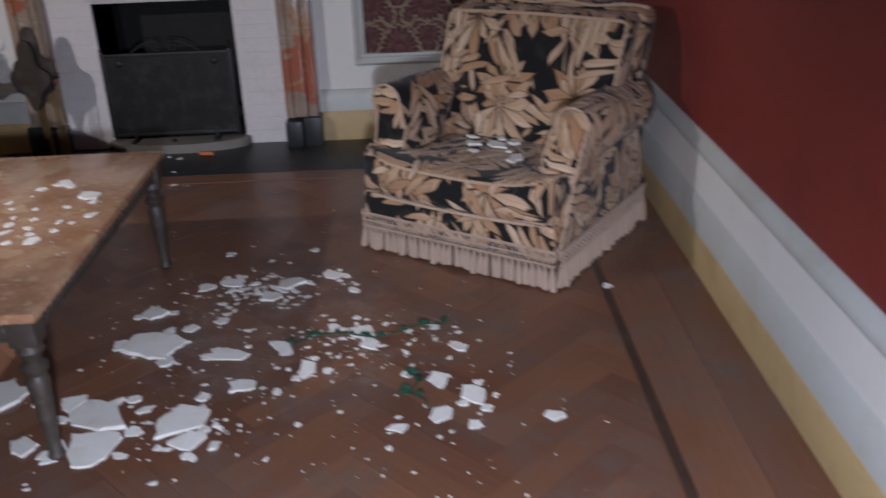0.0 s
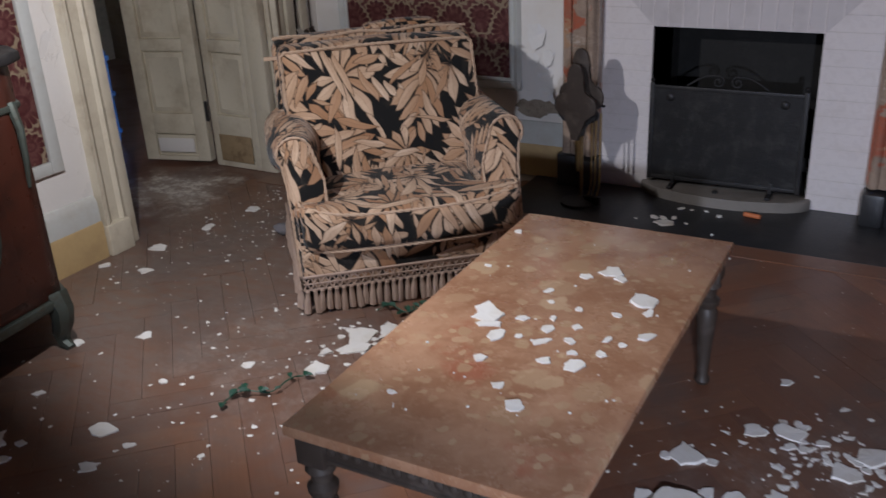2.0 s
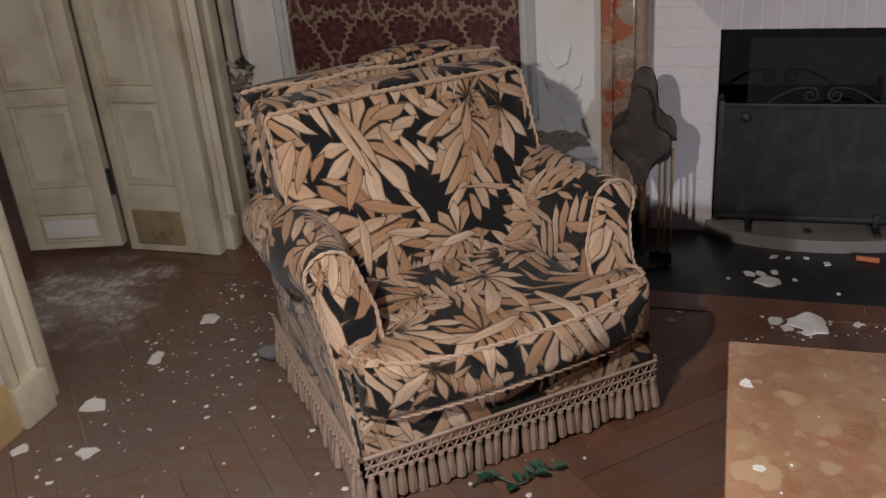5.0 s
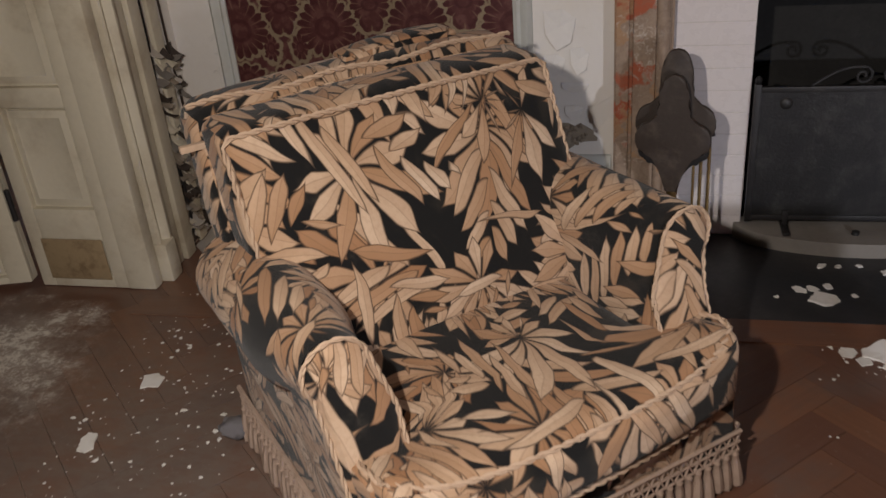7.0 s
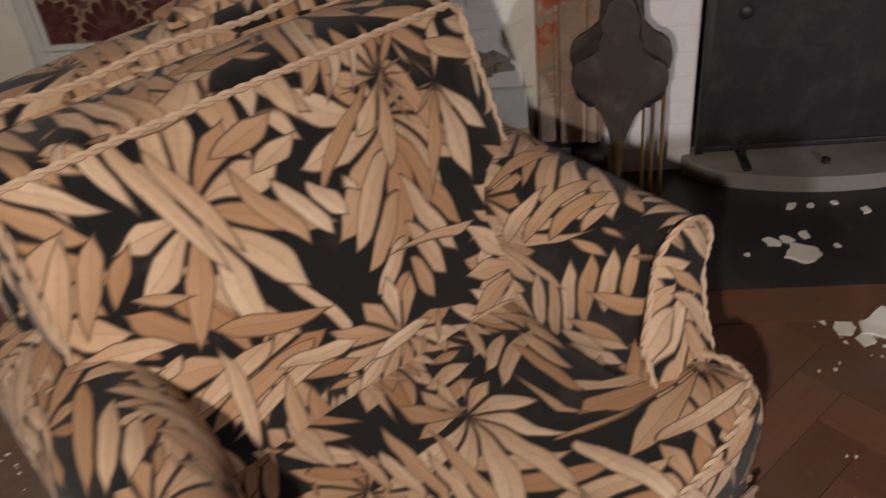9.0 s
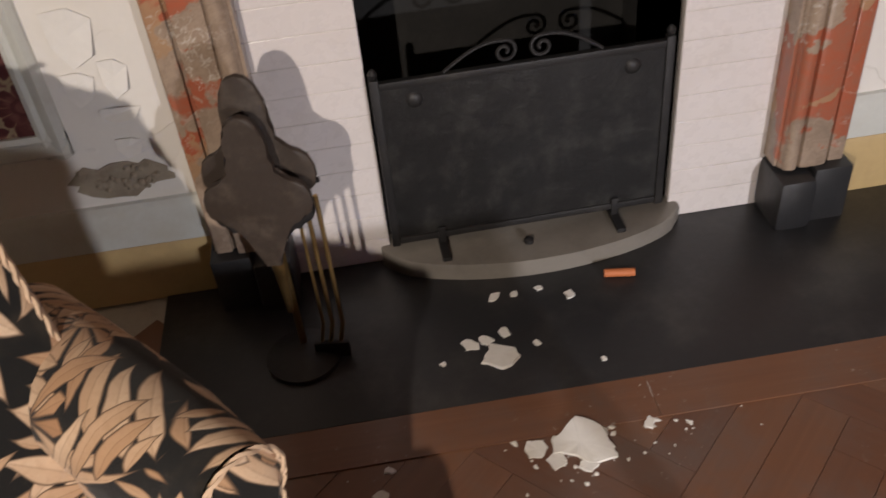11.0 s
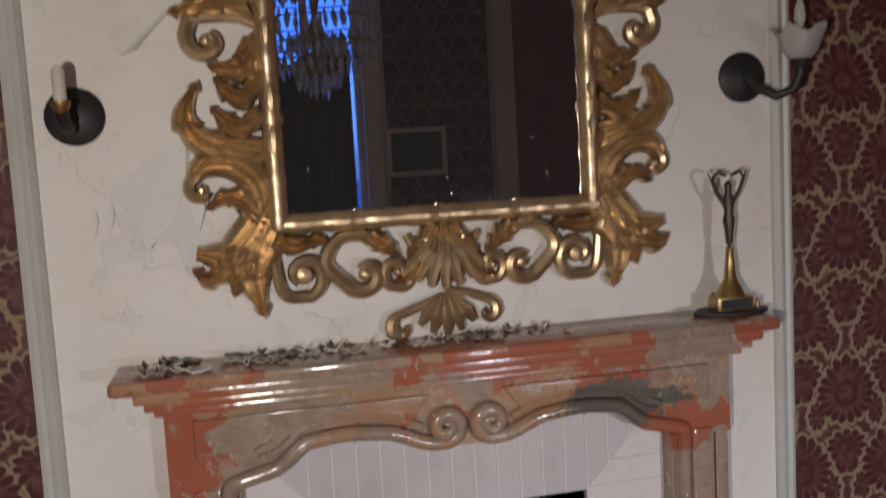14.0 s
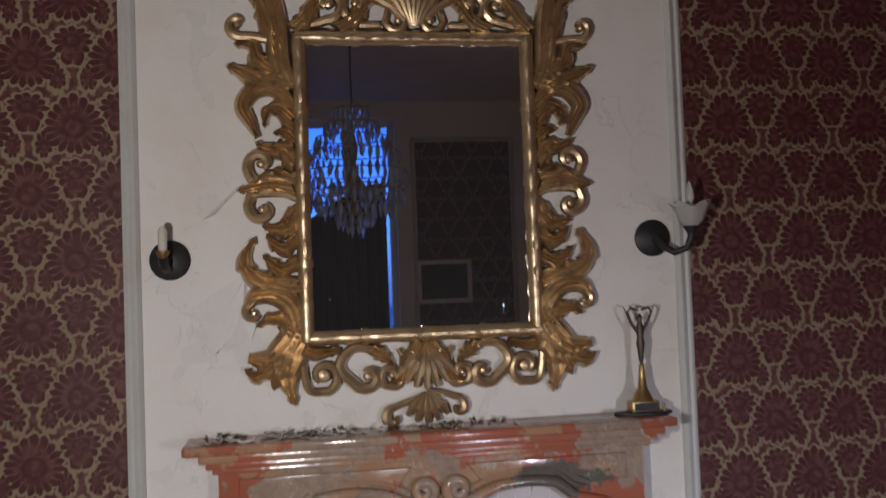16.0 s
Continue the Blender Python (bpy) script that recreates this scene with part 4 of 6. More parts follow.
# firebox
box_ = thing("firebox", "soot-black brick firebox with angled sides", "firebox", kind="structure")
bm = bmesh.new()
y1 = BACK + 0.42
for nm, r in (("cheek", (FIRE0 - 0.1, FIRE0, BACK - 0.01, y1, 0, 1.1)), ("cheek", (FIRE1, FIRE1 + 0.1, BACK - 0.01, y1, 0, 1.1)), ("back_wall", (FIRE0 - 0.1, FIRE1 + 0.1, y1, y1 + 0.1, 0, 1.1)), ("throat", (FIRE0, FIRE1, BACK + 0.30, y1, 1.0, 1.1)), ("grate_floor", (FIRE0, FIRE1, BACK - 0.01, y1, -0.05, 0.045))):
    part(nm, boxes(r), "soot", box_, "", False)
# kerb in front, curved
kerb = thing("hearth_kerb", "grey stone kerb with a bowed front under the fire screen", "hearth kerb", (CX, 0, 0))
arc = [(-0.385 + 0.77 * i / 24, 4.715 - 0.125 * math.sin(math.pi * i / 24) ** 0.55) for i in range(25)]
part("kerb_stone", slab(bmesh.new(), arc + [(0.385, 4.78), (-0.385, 4.78)], 0.0, 0.052, "z", 0.008), "kerb", kerb)
part("bolt", lathe(bmesh.new(), ((0.012, 0.052), (0.012, 0.062), (0.006, 0.066)), 10, (-0.02, 4.66, 0)), "iron", kerb, "rusty iron stud")
hearth = thing("hearth", "black slate hearth slab level with the floor", "hearth", kind="structure")
part("slab", boxes((-2.02, -0.005, 4.215, BACK, -0.02, 0.004), bevel=0.002), "slate", hearth)

# fire screen
scr = thing("fire_screen", "black iron fire screen with scrolled crest, dusty", "fire screen", (CX - 0.01, 4.712, 0.052), 1)
part("sheet", boxes((-0.335, 0.335, -0.004, 0.004, 0.035, 0.465)), "screen", scr, "dusty dark metal sheet", False)
for r in ((-0.345, -0.325, -0.010, 0.010, 0.02, 0.482), (0.325, 0.345, -0.010, 0.010, 0.02, 0.482), (-0.325, 0.325, -0.009, 0.009, 0.455, 0.473), (-0.325, 0.325, -0.009, 0.009, 0.025, 0.043)):
    part("frame_bar", boxes(r, bevel=0.003), "iron", scr)
for sg in (-1, 1):
    pts = [(sg * (0.18 - 0.12 * i / 12), 0, 0.475 + 0.055 * math.sin(i / 12 * 1.57)) for i in range(13)]
    c = Vector((sg * 0.042, 0, 0.503))
    for i in range(1, 30):
        a = math.pi / 2 + i * 0.3
        r = 0.028 * (1 - i / 36)
        pts.append((c.x - sg * r * math.cos(a) * -1, 0, c.z + r * math.sin(a)))
    part("scroll", tube(bmesh.new(), pts, 0.0045, 6), "iron", scr)
    part("knob", lathe(bmesh.new(), ((0.004, 0.482), (0.010, 0.488), (0.011, 0.496), (0.004, 0.506)), 10, (sg * 0.335, 0, 0)), "iron", scr)
    part("foot", boxes((sg * 0.22 - 0.011, sg * 0.22 + 0.011, -0.075, 0.05, 0.0, 0.012), (sg * 0.22 - 0.009, sg * 0.22 + 0.009, -0.014, -0.008, 0.01, 0.06), bevel=0.002), "iron", scr)
    part("rosette", lathe(bmesh.new(), ((0.02, -0.004), (0.016, -0.009), (0.006, -0.012)), 10, (sg * 0.25, 0, 0.42), "y"), "iron", scr)
# stack of old embers
for i in range(5):
    bm = bmesh.new()
    tube(bm, [(-1.28 + 0.1 * i, 4.95 + 0.02 * (i % 2), 0.09 + 0.05 * (i % 3)), (-1.0 + 0.06 * i, 5.0 - 0.03 * (i % 2), 0.12 + 0.04 * (i % 2))], 0.035, 8)
    solid("charred_log", bm, "soot", "charred log behind the fire screen", "log", group="logs in the grate")

# fire tools: bellows hung on a stand
tool = thing("fire_tool_stand", "fire tool stand with dark wooden bellows hung on it", "fire tools", (-1.68, 4.43, 0.004), -8)
part("base", lathe(bmesh.new(), ((0.085, 0), (0.085, 0.012), (0.06, 0.022), (0.02, 0.03)), 20), "iron", tool)
part("post", tube(bmesh.new(), [(0, 0.025, 0.02), (0, 0.025, 0.60)], 0.008, 8), "brass", tool)


def bellows_outline(w, h0, h1, neck):
    """Half widths from the nozzle up over the shoulders to the rounded handle."""
    side = [(0.16, 0.0), (0.26, 0.10), (0.36, 0.18), (0.48, 0.25), (0.60, 0.30), (0.70, 0.33), (0.88, 0.345), (1.0, 0.375), (1.06, 0.43), (1.05, 0.49), (0.97, 0.55), (0.83, 0.585), (0.66, 0.60), (0.52, 0.62), (0.45, 0.66)]
    pts = [(w * q, h0 + (h1 - h0) * s) for q, s in side]
    for i in range(9):
        a = i / 8 * math.pi / 2
        pts.append((neck * (1.08 if 0 < i < 5 else 1.0) * math.cos(a) ** 0.6 if i < 8 else 0.002, h0 + (h1 - h0) * (0.70 + 0.30 * math.sin(a))))
    return pts + [(-x, z) for x, z in reversed(pts)]


part("front_board", slab(bmesh.new(), bellows_outline(0.100, 0.315, 0.665, 0.040), -0.045, -0.028, "y", 0.005), "leather", tool, "worn dark wooden board")
part("leather_bag", slab(bmesh.new(), bellows_outline(0.094, 0.325, 0.56, 0.030), -0.028, 0.004, "y", 0.008), "iron", tool, "folded black leather")
part("back_board", slab(bmesh.new(), bellows_outline(0.106, 0.325, 0.722, 0.043), 0.004, 0.018, "y", 0.005), "leather", tool, "worn dark wooden board")
part("nozzle", lathe(bmesh.new(), ((0.007, 0.16), (0.011, 0.23), (0.018, 0.33)), 12, (0, -0.01, 0)), "brass", tool)
for dx, top, r in ((0.075, 0.47, 0.005), (0.098, 0.44, 0.005), (0.055, 0.42, 0.004)):
    part("tool_rod", tube(bmesh.new(), [(dx, 0.02, top), (dx + 0.004, 0.01, 0.10), (dx - 0.01, 0.0, 0.03)], r, 8), "brass", tool)
    part("tool_head", boxes((dx - 0.025, dx + 0.012, -0.008, 0.008, 0.006, 0.05), bevel=0.004), "iron", tool)
part("handle_bar", tube(bmesh.new(), [(-0.10, 0.03, 0.45), (0.11, 0.03, 0.47)], 0.006, 8), "iron", tool)

# on the shelf
SH = 1.268
tro = thing("figurine_trophy", "bronze winged figurine trophy on a brass base on the mantel shelf", "trophy", (-0.298, 4.66, SH), 0)
part("tray", slab(bmesh.new(), [(0.115 * math.cos(a / 14 * math.pi * 2), 0.052 * math.sin(a / 14 * math.pi * 2)) for a in range(14)], 0, 0.012, "z", 0.003), "iron", tro, "dark oval tray")
part("plinth", boxes((-0.055, 0.055, -0.03, 0.03, 0.012, 0.052), bevel=0.005), "brass", tro)
part("name_plate", boxes((-0.045, 0.045, -0.034, -0.030, 0.018, 0.046)), "iron", tro, "small dark plate in a pale rim", False)
part("pedestal", lathe(bmesh.new(), ((0.042, 0.052), (0.032, 0.075), (0.018, 0.10), (0.013, 0.15), (0.010, 0.185), (0.012, 0.19)), 14), "brass", tro)
bm = bmesh.new()
lathe(bm, ((0.004, 0.19), (0.010, 0.205), (0.012, 0.235), (0.017, 0.265), (0.012, 0.29), (0.018, 0.325), (0.008, 0.345), (0.012, 0.365), (0.003, 0.378)), 12)
for sg in (-1, 1):
    tube(bm, [(sg * 0.012, 0, 0.315), (sg * 0.035, 0, 0.35), (sg * 0.048, -0.002, 0.385), (sg * 0.035, -0.004, 0.402), (sg * 0.008, -0.004, 0.392)], 0.0055, 6)
    slab(bm, [(sg * 0.010, 0.30), (sg * 0.036, 0.34), (sg * 0.060, 0.405), (sg * 0.050, 0.385), (sg * 0.047, 0.375), (sg * 0.024, 0.325)], 0.0, 0.008, "y")
part("figure", bm, "bronze", tro, "dark bronze figure with raised wings")
part("candle_stub", lathe(bmesh.new(), ((0.006, 0.012), (0.006, 0.036), (0.003, 0.040)), 8, (0.078, -0.01, 0)), "brass", tro)

rnd = random.Random(11)
for k in range(38):
    x = rnd.uniform(-1.93, -1.33) if k < 26 else rnd.uniform(-1.3, -0.6)
    bm = bmesh.new()
    y = 4.68 + rnd.uniform(-0.10, 0.05)
    L = rnd.uniform(0.02, 0.10) if k < 26 else rnd.uniform(0.015, 0.05)
    a = rnd.uniform(-0.5, 0.5)
    rows = []
    for i in range(5):
        s = i / 4 - 0.5
        hh = 0.004 + 0.022 * rnd.random() * abs(math.sin(3 * s))
        rows.append((bm.verts.new((x + L * s, y + a * L * s - 0.010 - 0.006 * rnd.random(), SH + 0.001 + hh)), bm.verts.new((x + L * s, y + a * L * s + 0.012 + 0.01 * rnd.random(), SH + 0.001 + 0.5 * hh))))
    for p, q in zip(rows, rows[1:]):
        bm.faces.new((p[0], q[0], q[1], p[1]))
    bm.normal_update()
    bmesh.ops.solidify(bm, geom=bm.faces[:], thickness=-0.003)
    low = min(v.co.z for v in bm.verts)
    for v in bm.verts:
        v.co.z += SH - low
    solid("plaster_flake", bm, ("dirt", "kerb", "flake", "bare", "dirt")[k % 5], "grey curled flake of plaster on the mantel shelf", "plaster flake", group="flakes on the mantel")


# ---- armchairs ----
def armchair(at, rz, seed, label):
    """Origin: middle of the front edge on the floor; +y runs to the back."""
    ch = thing("armchair", label, "armchair", at, rz, "pair of armchairs")
    part("base", pillow(bmesh.new(), -0.375, 0.375, 0.015, 0.80, 0.11, 0.30, 0.03, 10, None, (0.004, 0.008, 0), seed), "fabric", ch)

    def lean(x, y, z):
        return (x * (1 - 0.03 * (z - 0.4)), y + 0.46 * (z - 0.40) + 0.03 * (abs(x) / 0.4) ** 2 * (-1 if z > 0.5 else 0), z)
    part("backrest", pillow(bmesh.new(), -0.425, 0.425, 0.575, 0.735, 0.12, 0.865, 0.05, 12, lean, (0.0, 0.02, 0.008), seed + 0.4), "fabric", ch)

    def lean2(x, y, z):
        s = (z - 0.36) / 0.5
        bulge = -0.045 * math.sin(max(0, min(1, s)) * math.pi) * (1 - (x / 0.42) ** 2) if y < 0.52 else 0
        return (x, y + 0.46 * (z - 0.40) + bulge, z)
    back = part("back_cushion", pillow(bmesh.new(), -0.402, 0.402, 0.435, 0.585, 0.355, 0.850, 0.035, 14, lean2, (0, 0.012, 0.012), seed + 0.9), "fabric", ch)
    ring = []
    for x0, z0, x1, z1 in ((-0.385, 0.40, -0.392, 0.825), (-0.375, 0.838, 0.375, 0.838), (0.392, 0.825, 0.385, 0.40)):
        for i in range(14):
            x, z = x0 + (x1 - x0) * i / 13, z0 + (z1 - z0) * i / 13
            ring.append((x, 0.437 + 0.46 * (z - 0.40) - 0.012 * math.sin((x + 0.4) / 0.8 * math.pi), z + 0.010 * math.cos(x * 4) * (1 if z > 0.8 else 0)))
    part("piping", cord(bmesh.new(), ring, 0.0065), "cord", back, "twisted beige cord")
    top = [(-0.41 + 0.82 * i / 20, 0.60 + 0.46 * 0.445 + 0.0, 0.868 + 0.006 * math.sin(i * 0.9 + seed)) for i in range(21)]
    part("piping", cord(bmesh.new(), top, 0.0065), "cord", ch, "twisted beige cord")

    def tee(x, y, z):
        q = max(0.0, min(1.0, (y - 0.11) / 0.07))
        q = q * q * (3 - 2 * q)
        w = 1 - 0.245 * q
        drop = 0.012 * math.sin((y - 0.0) * 5)
        front = -0.03 * (1 - (x / 0.41) ** 2) * max(0, 1 - (y + 0.02) / 0.2)
        ear = 0.05 * (abs(x) / 0.41) ** 4 * max(0, 1 - abs(y - 0.02) / 0.16) if z > 0.3 else 0
        return (x * w, y + front, z - drop + ear)
    seat = part("seat_cushion", pillow(bmesh.new(), -0.408, 0.408, -0.03, 0.58, 0.235, 0.385, 0.045, 16, tee, (0, 0.006, 0.018), seed + 1.7), "fabric", ch)
    for zz, yy, inset in ((0.374, -0.018, 0.0), (0.243, -0.018, 0.0)):
        ln = []
        for i in range(25):
            x = -0.398 + 0.796 * i / 24
            ln.append((x, yy - 0.030 * (1 - (x / 0.41) ** 2) + 0.035 * (abs(x) / 0.40) ** 8, zz + (0.044 * (abs(x) / 0.41) ** 4 if zz > 0.3 else 0)))
        up = 0.040 if zz > 0.3 else 0.0
        ends = [(-0.402, 0.10, zz + up * 0.6), (-0.404, 0.05, zz + up)]
        ln = ends + ln + [(-x, y, z) for x, y, z in reversed(ends)]
        if zz > 0.3:
            ln = [(-0.312, 0.46, zz - 0.004), (-0.314, 0.30, zz - 0.008), (-0.33, 0.17, zz)] + ln + [(0.33, 0.17, zz), (0.314, 0.30, zz - 0.008), (0.312, 0.46, zz - 0.004)]
        part("piping", cord(bmesh.new(), ln, 0.0065), "cord", seat, "twisted beige cord")
    part("front_rail", pillow(bmesh.new(), -0.418, 0.418, -0.010, 0.10, 0.098, 0.246, 0.016, 10, None, (0, 0.008, 0), seed + 2.6), "fabric", ch)

    for sg in (-1, 1):
        # scrolled arm: a profile from inside over the roll to the outer side
        def front(z):
            """The arm's face slants forward from the scroll to the foot."""
            return 0.150 - 0.135 * max(0.0, min(1.0, (0.50 - z) / 0.36))

        def prof(q):
            fill = min(1.0, q / 0.42)
            fill = fill * fill * (3 - 2 * fill)
            roll = 0.064 + 0.040 * fill
            cx, cz = 0.398 - 0.010 * fill, 0.564 - 0.038 * fill - 0.018 * q
            pts = [(0.302, 0.20), (0.300, 0.36), (0.300, 0.46)]
            for i in range(15):
                a = math.radians(170 - 208 * i / 14)
                pts.append((cx + roll * math.cos(a), cz + roll * math.sin(a)))
            pts += [(0.438, 0.45), (0.432, 0.34), (0.428, 0.23), (0.424, 0.12)]
            return pts
        bm = bmesh.new()
        uvl = bm.loops.layers.uv.verify()
        rows = []
        ny = 14
        for j in range(ny + 1):
            q = j / ny
            pr = prof(q)
            arc, s = [0.0], 0.0
            for (ax, az), (bx, bz) in zip(pr, pr[1:]):
                s += math.hypot(bx - ax, bz - az)
                arc.append(s)
            row = []
            for (x, z), u in zip(pr, arc):
                k = 0.985 if j == 0 else 1.0
                y = front(z) + (0.71 - front(z)) * q + (0.012 if j == 0 else 0)
                p = Vector((sg * (0.385 + (x - 0.385) * k), y, 0.5 + (z - 0.5) * k))
                p += 0.004 * noise.noise_vector(p * 8 + Vector((seed + sg, 0, 0)))
                row.append((bm.verts.new(p), (y + 5.3 * sg + seed, u + 0.37 * sg + seed * 0.6)))
            rows.append(row)
        for a, b in zip(rows, rows[1:]):
            for i in range(len(a) - 1):
                ks = (a[i], a[i + 1], b[i + 1], b[i])
                f = bm.faces.new([k[0] for k in ks])
                for l, k in zip(f.loops, ks):
                    l[uvl].uv = k[1]
        arm = part("arm", bm, "fabric", ch)
        bm = bmesh.new()
        uvl = bm.loops.layers.uv.verify()
        pr = prof(0)
        rim = [bm.verts.new((sg * x, front(z) + 0.006, z)) for x, z in pr]
        mid = [bm.verts.new((sg * (0.39 + (x - 0.39) * 0.72), front(z) - 0.010, 0.45 + (z - 0.45) * 0.86)) for x, z in pr]
        cap = [(rim[i], rim[i + 1], mid[i + 1], mid[i]) for i in range(len(rim) - 1)] + [tuple(mid), (rim[0], mid[0], mid[-1], rim[-1])]
        for vs in cap:
            f = bm.faces.new(vs)
            for l in f.loops:
                l[uvl].uv = (l.vert.co.x * sg + 8.8 + seed + sg, l.vert.co.z + seed)
        part("arm_front", bm, "fabric", arm)
        part("piping", cord(bmesh.new(), [(sg * x, front(z), z) for x, z in pr], 0.0052), "cord", arm, "twisted beige cord")
        part("side_panel", pillow(bmesh.new(), min(sg * 0.36, sg * 0.422), max(sg * 0.36, sg * 0.422), 0.02, 0.80, 0.115, 0.40, 0.017, 8, None, (0, 0, 0), seed + 3.1 + sg), "fabric", ch)

    # skirt: knotted band and tassels round three sides
    runs = (((-0.425, -0.016), (0.425, -0.016)), ((0.434, 0.0), (0.434, 0.80)), ((-0.434, 0.80), (-0.434, 0.0)))
    tas = bmesh.new()
    lathe(tas, ((0.004, 0.0), (0.0075, -0.006), (0.0055, -0.012), (0.0085, -0.03), (0.0115, -0.072), (0.0105, -0.088)), 7)
    tme = mesh_of("tassel", tas)
    tme.materials.append(M["fringe"])
    for (ax, ay), (bx, by) in runs:
        a, b = Vector((ax, ay, 0)), Vector((bx, by, 0))
        L = (b - a).length
        d = (b - a) / L
        bm = bmesh.new()
        z0, z1 = 0.098, 0.150
        n = int(L / 0.026)
        for zz in (z0, z1, (z0 + z1) / 2 - 0.002):
            tube(bm, [a + Vector((0, 0, zz)), b + Vector((0, 0, zz))], 0.0035 if zz != z1 else 0.006, 5)
        for i in range(n):
            for sgn in (0, 1):
                p, q = a + d * (L * (i + sgn) / n), a + d * (L * (i + 1 - sgn) / n)
                tube(bm, [p + Vector((0, 0, z0)), q + Vector((0, 0, z1))], 0.0028, 4)
        part("macrame_band", bm, "fringe", ch, "knotted beige braid")
        m = int(L / 0.0262)
        for i in range(m):
            p = a + d * (L * (i + 0.5) / m)
            tz = random.uniform(0.92, 1.1)
            shared("tassel", tme, ch, pose(p.x, p.y, 0.098, random.uniform(-5, 5), random.uniform(-6, 6), 0) @ Matrix.Diagonal((1.28, 1.28, tz, 1)))
    return ch


chair_1 = armchair((-1.872, 3.272, 0), 41.6, 0.0, "tan and black leaf-print velvet armchair, fringed skirt, beside the fireplace")
chair_2 = armchair((0.365, 3.02, 0), -34.0, 4.3, "tan and black leaf-print velvet armchair with fallen plaster on it")
# cloth folded over the back of the first chair, and a lath stuck in it
fold = thing("folded_cover", "folded leaf-print cover lying along the armchair's back", "cover", (-1.872, 3.272, 0), 41.6)
part("cloth", pillow(bmesh.new(), -0.02, 0.30, 0.845, 0.93, 0.848, 0.880, 0.015, 10, lambda x, y, z: (x, y + 0.02 * math.sin(x * 7), z + 0.012 * math.sin(x * 6 + 0.6)), (0, 0, 0.006), 7.7), "fabric", fold)
part("lath", boxes((-0.455, -0.40, 0.735, 0.750, 0.795, 0.810), bevel=0.003), "cord", fold, "bare wooden lath end")

# ---- low table ----
TBL = (-1.352, -0.705, 1.858, 3.168)
tab = thing("coffee_table", "low carved table with a pink breccia marble top littered with plaster", "coffee table", ((TBL[0] + TBL[1]) / 2, (TBL[2] + TBL[3]) / 2, 0), 0.8)
hx, hy = 0.325, 0.655
part("tabletop", boxes((-hx, hx, -hy, hy, 0.432, 0.460), bevel=0.007), "tabletop", tab, "polished pink breccia slab")
for sg in (-1, 1):
    part("apron", boxes((-hx + 0.07, hx - 0.07, sg * (hy - 0.045) - 0.011, sg * (hy - 0.045) + 0.011, 0.365, 0.432), bevel=0.004), "carved", tab, "grey carved apron")
    part("apron", boxes((sg * (hx - 0.045) - 0.011, sg * (hx - 0.045) + 0.011, -hy + 0.07, hy - 0.07, 0.365, 0.432), bevel=0.004), "carved", tab, "grey carved apron")
    bm = bmesh.new()
    k = 15
    for i in range(k):
        x = -hx + 0.10 + (2 * hx - 0.20) * i / (k - 1)
        lathe(bm, ((0.0125, 0.0), (0.011, 0.005), (0.004, 0.008)) if sg > 0 else ((0.0125, 0.0), (0.011, -0.005), (0.004, -0.008)), 8, (x, sg * (hy - 0.045 + 0.011), 0.40), "y")
    tube(bm, [(-hx + 0.07, sg * (hy - 0.036), 0.372), (hx - 0.07, sg * (hy - 0.036), 0.372)], 0.007, 6)
    part("beading", bm, "carved", tab)
    bm = bmesh.new()
    k = 32
    for i in range(k):
        y = -hy + 0.10 + (2 * hy - 0.20) * i / (k - 1)
        tube(bm, [(sg * (hx - 0.034), y, 0.392), (sg * (hx - 0.028), y, 0.41)], 0.011, 6)
    tube(bm, [(sg * (hx - 0.036), -hy + 0.07, 0.372), (sg * (hx - 0.036), hy - 0.07, 0.372)], 0.007, 6)
    part("beading", bm, "carved", tab)
    for sy in (-1, 1):
        bm = bmesh.new()
        x, y = sg * (hx - 0.052), sy * (hy - 0.052)
        box(bm, x - 0.036, x + 0.036, y - 0.036, y + 0.036, 0.355, 0.432, 0.006)
        lathe(bm, ((0.018, 0.0), (0.024, 0.012), (0.017, 0.03), (0.020, 0.10), (0.028, 0.20), (0.032, 0.245), (0.023, 0.262), (0.034, 0.275), (0.036, 0.29), (0.022, 0.302), (0.026, 0.322), (0.036, 0.335), (0.030, 0.358)), 14, (x, y, 0))
        part("leg", bm, "carved", tab, "turned and fluted grey leg")

# ---- commode by the doorway ----
com = thing("commode", "red mahogany commode with tarnished bronze mounts and dark marble top", "cabinet", (LEFT, 1.84, 0), -4)
plan = [(0.06, -0.62), (0.42, -0.62), (0.50, -0.56), (0.55, -0.30), (0.565, 0.0), (0.55, 0.30), (0.50, 0.60), (0.46, 0.665), (0.36, 0.70), (0.06, 0.70)]
part("body", slab(bmesh.new(), plan, 0.20, 1.0, "z", 0.006), "veneer", com, "veneered bow-fronted body")
wide = [(0.05 + (x - 0.05) * 1.06 if x > 0.1 else 0.04, y * 1.05) for x, y in plan]
part("top", slab(bmesh.new(), wide, 1.0, 1.035, "z", 0.010), "iron", com, "dark marble top")
part("plinth_mount", slab(bmesh.new(), [(0.05 + (x - 0.05) * 1.03 if x > 0.1 else 0.05, y * 1.025) for x, y in plan], 0.165, 0.20, "z", 0.008), "verdigris", com, "tarnished bronze rim")
part("frieze_mount", slab(bmesh.new(), [(0.05 + (x - 0.05) * 1.015 if x > 0.1 else 0.05, y * 1.012) for x, y in plan], 0.855, 0.875, "z", 0.004), "verdigris", com, "tarnished bronze rim")
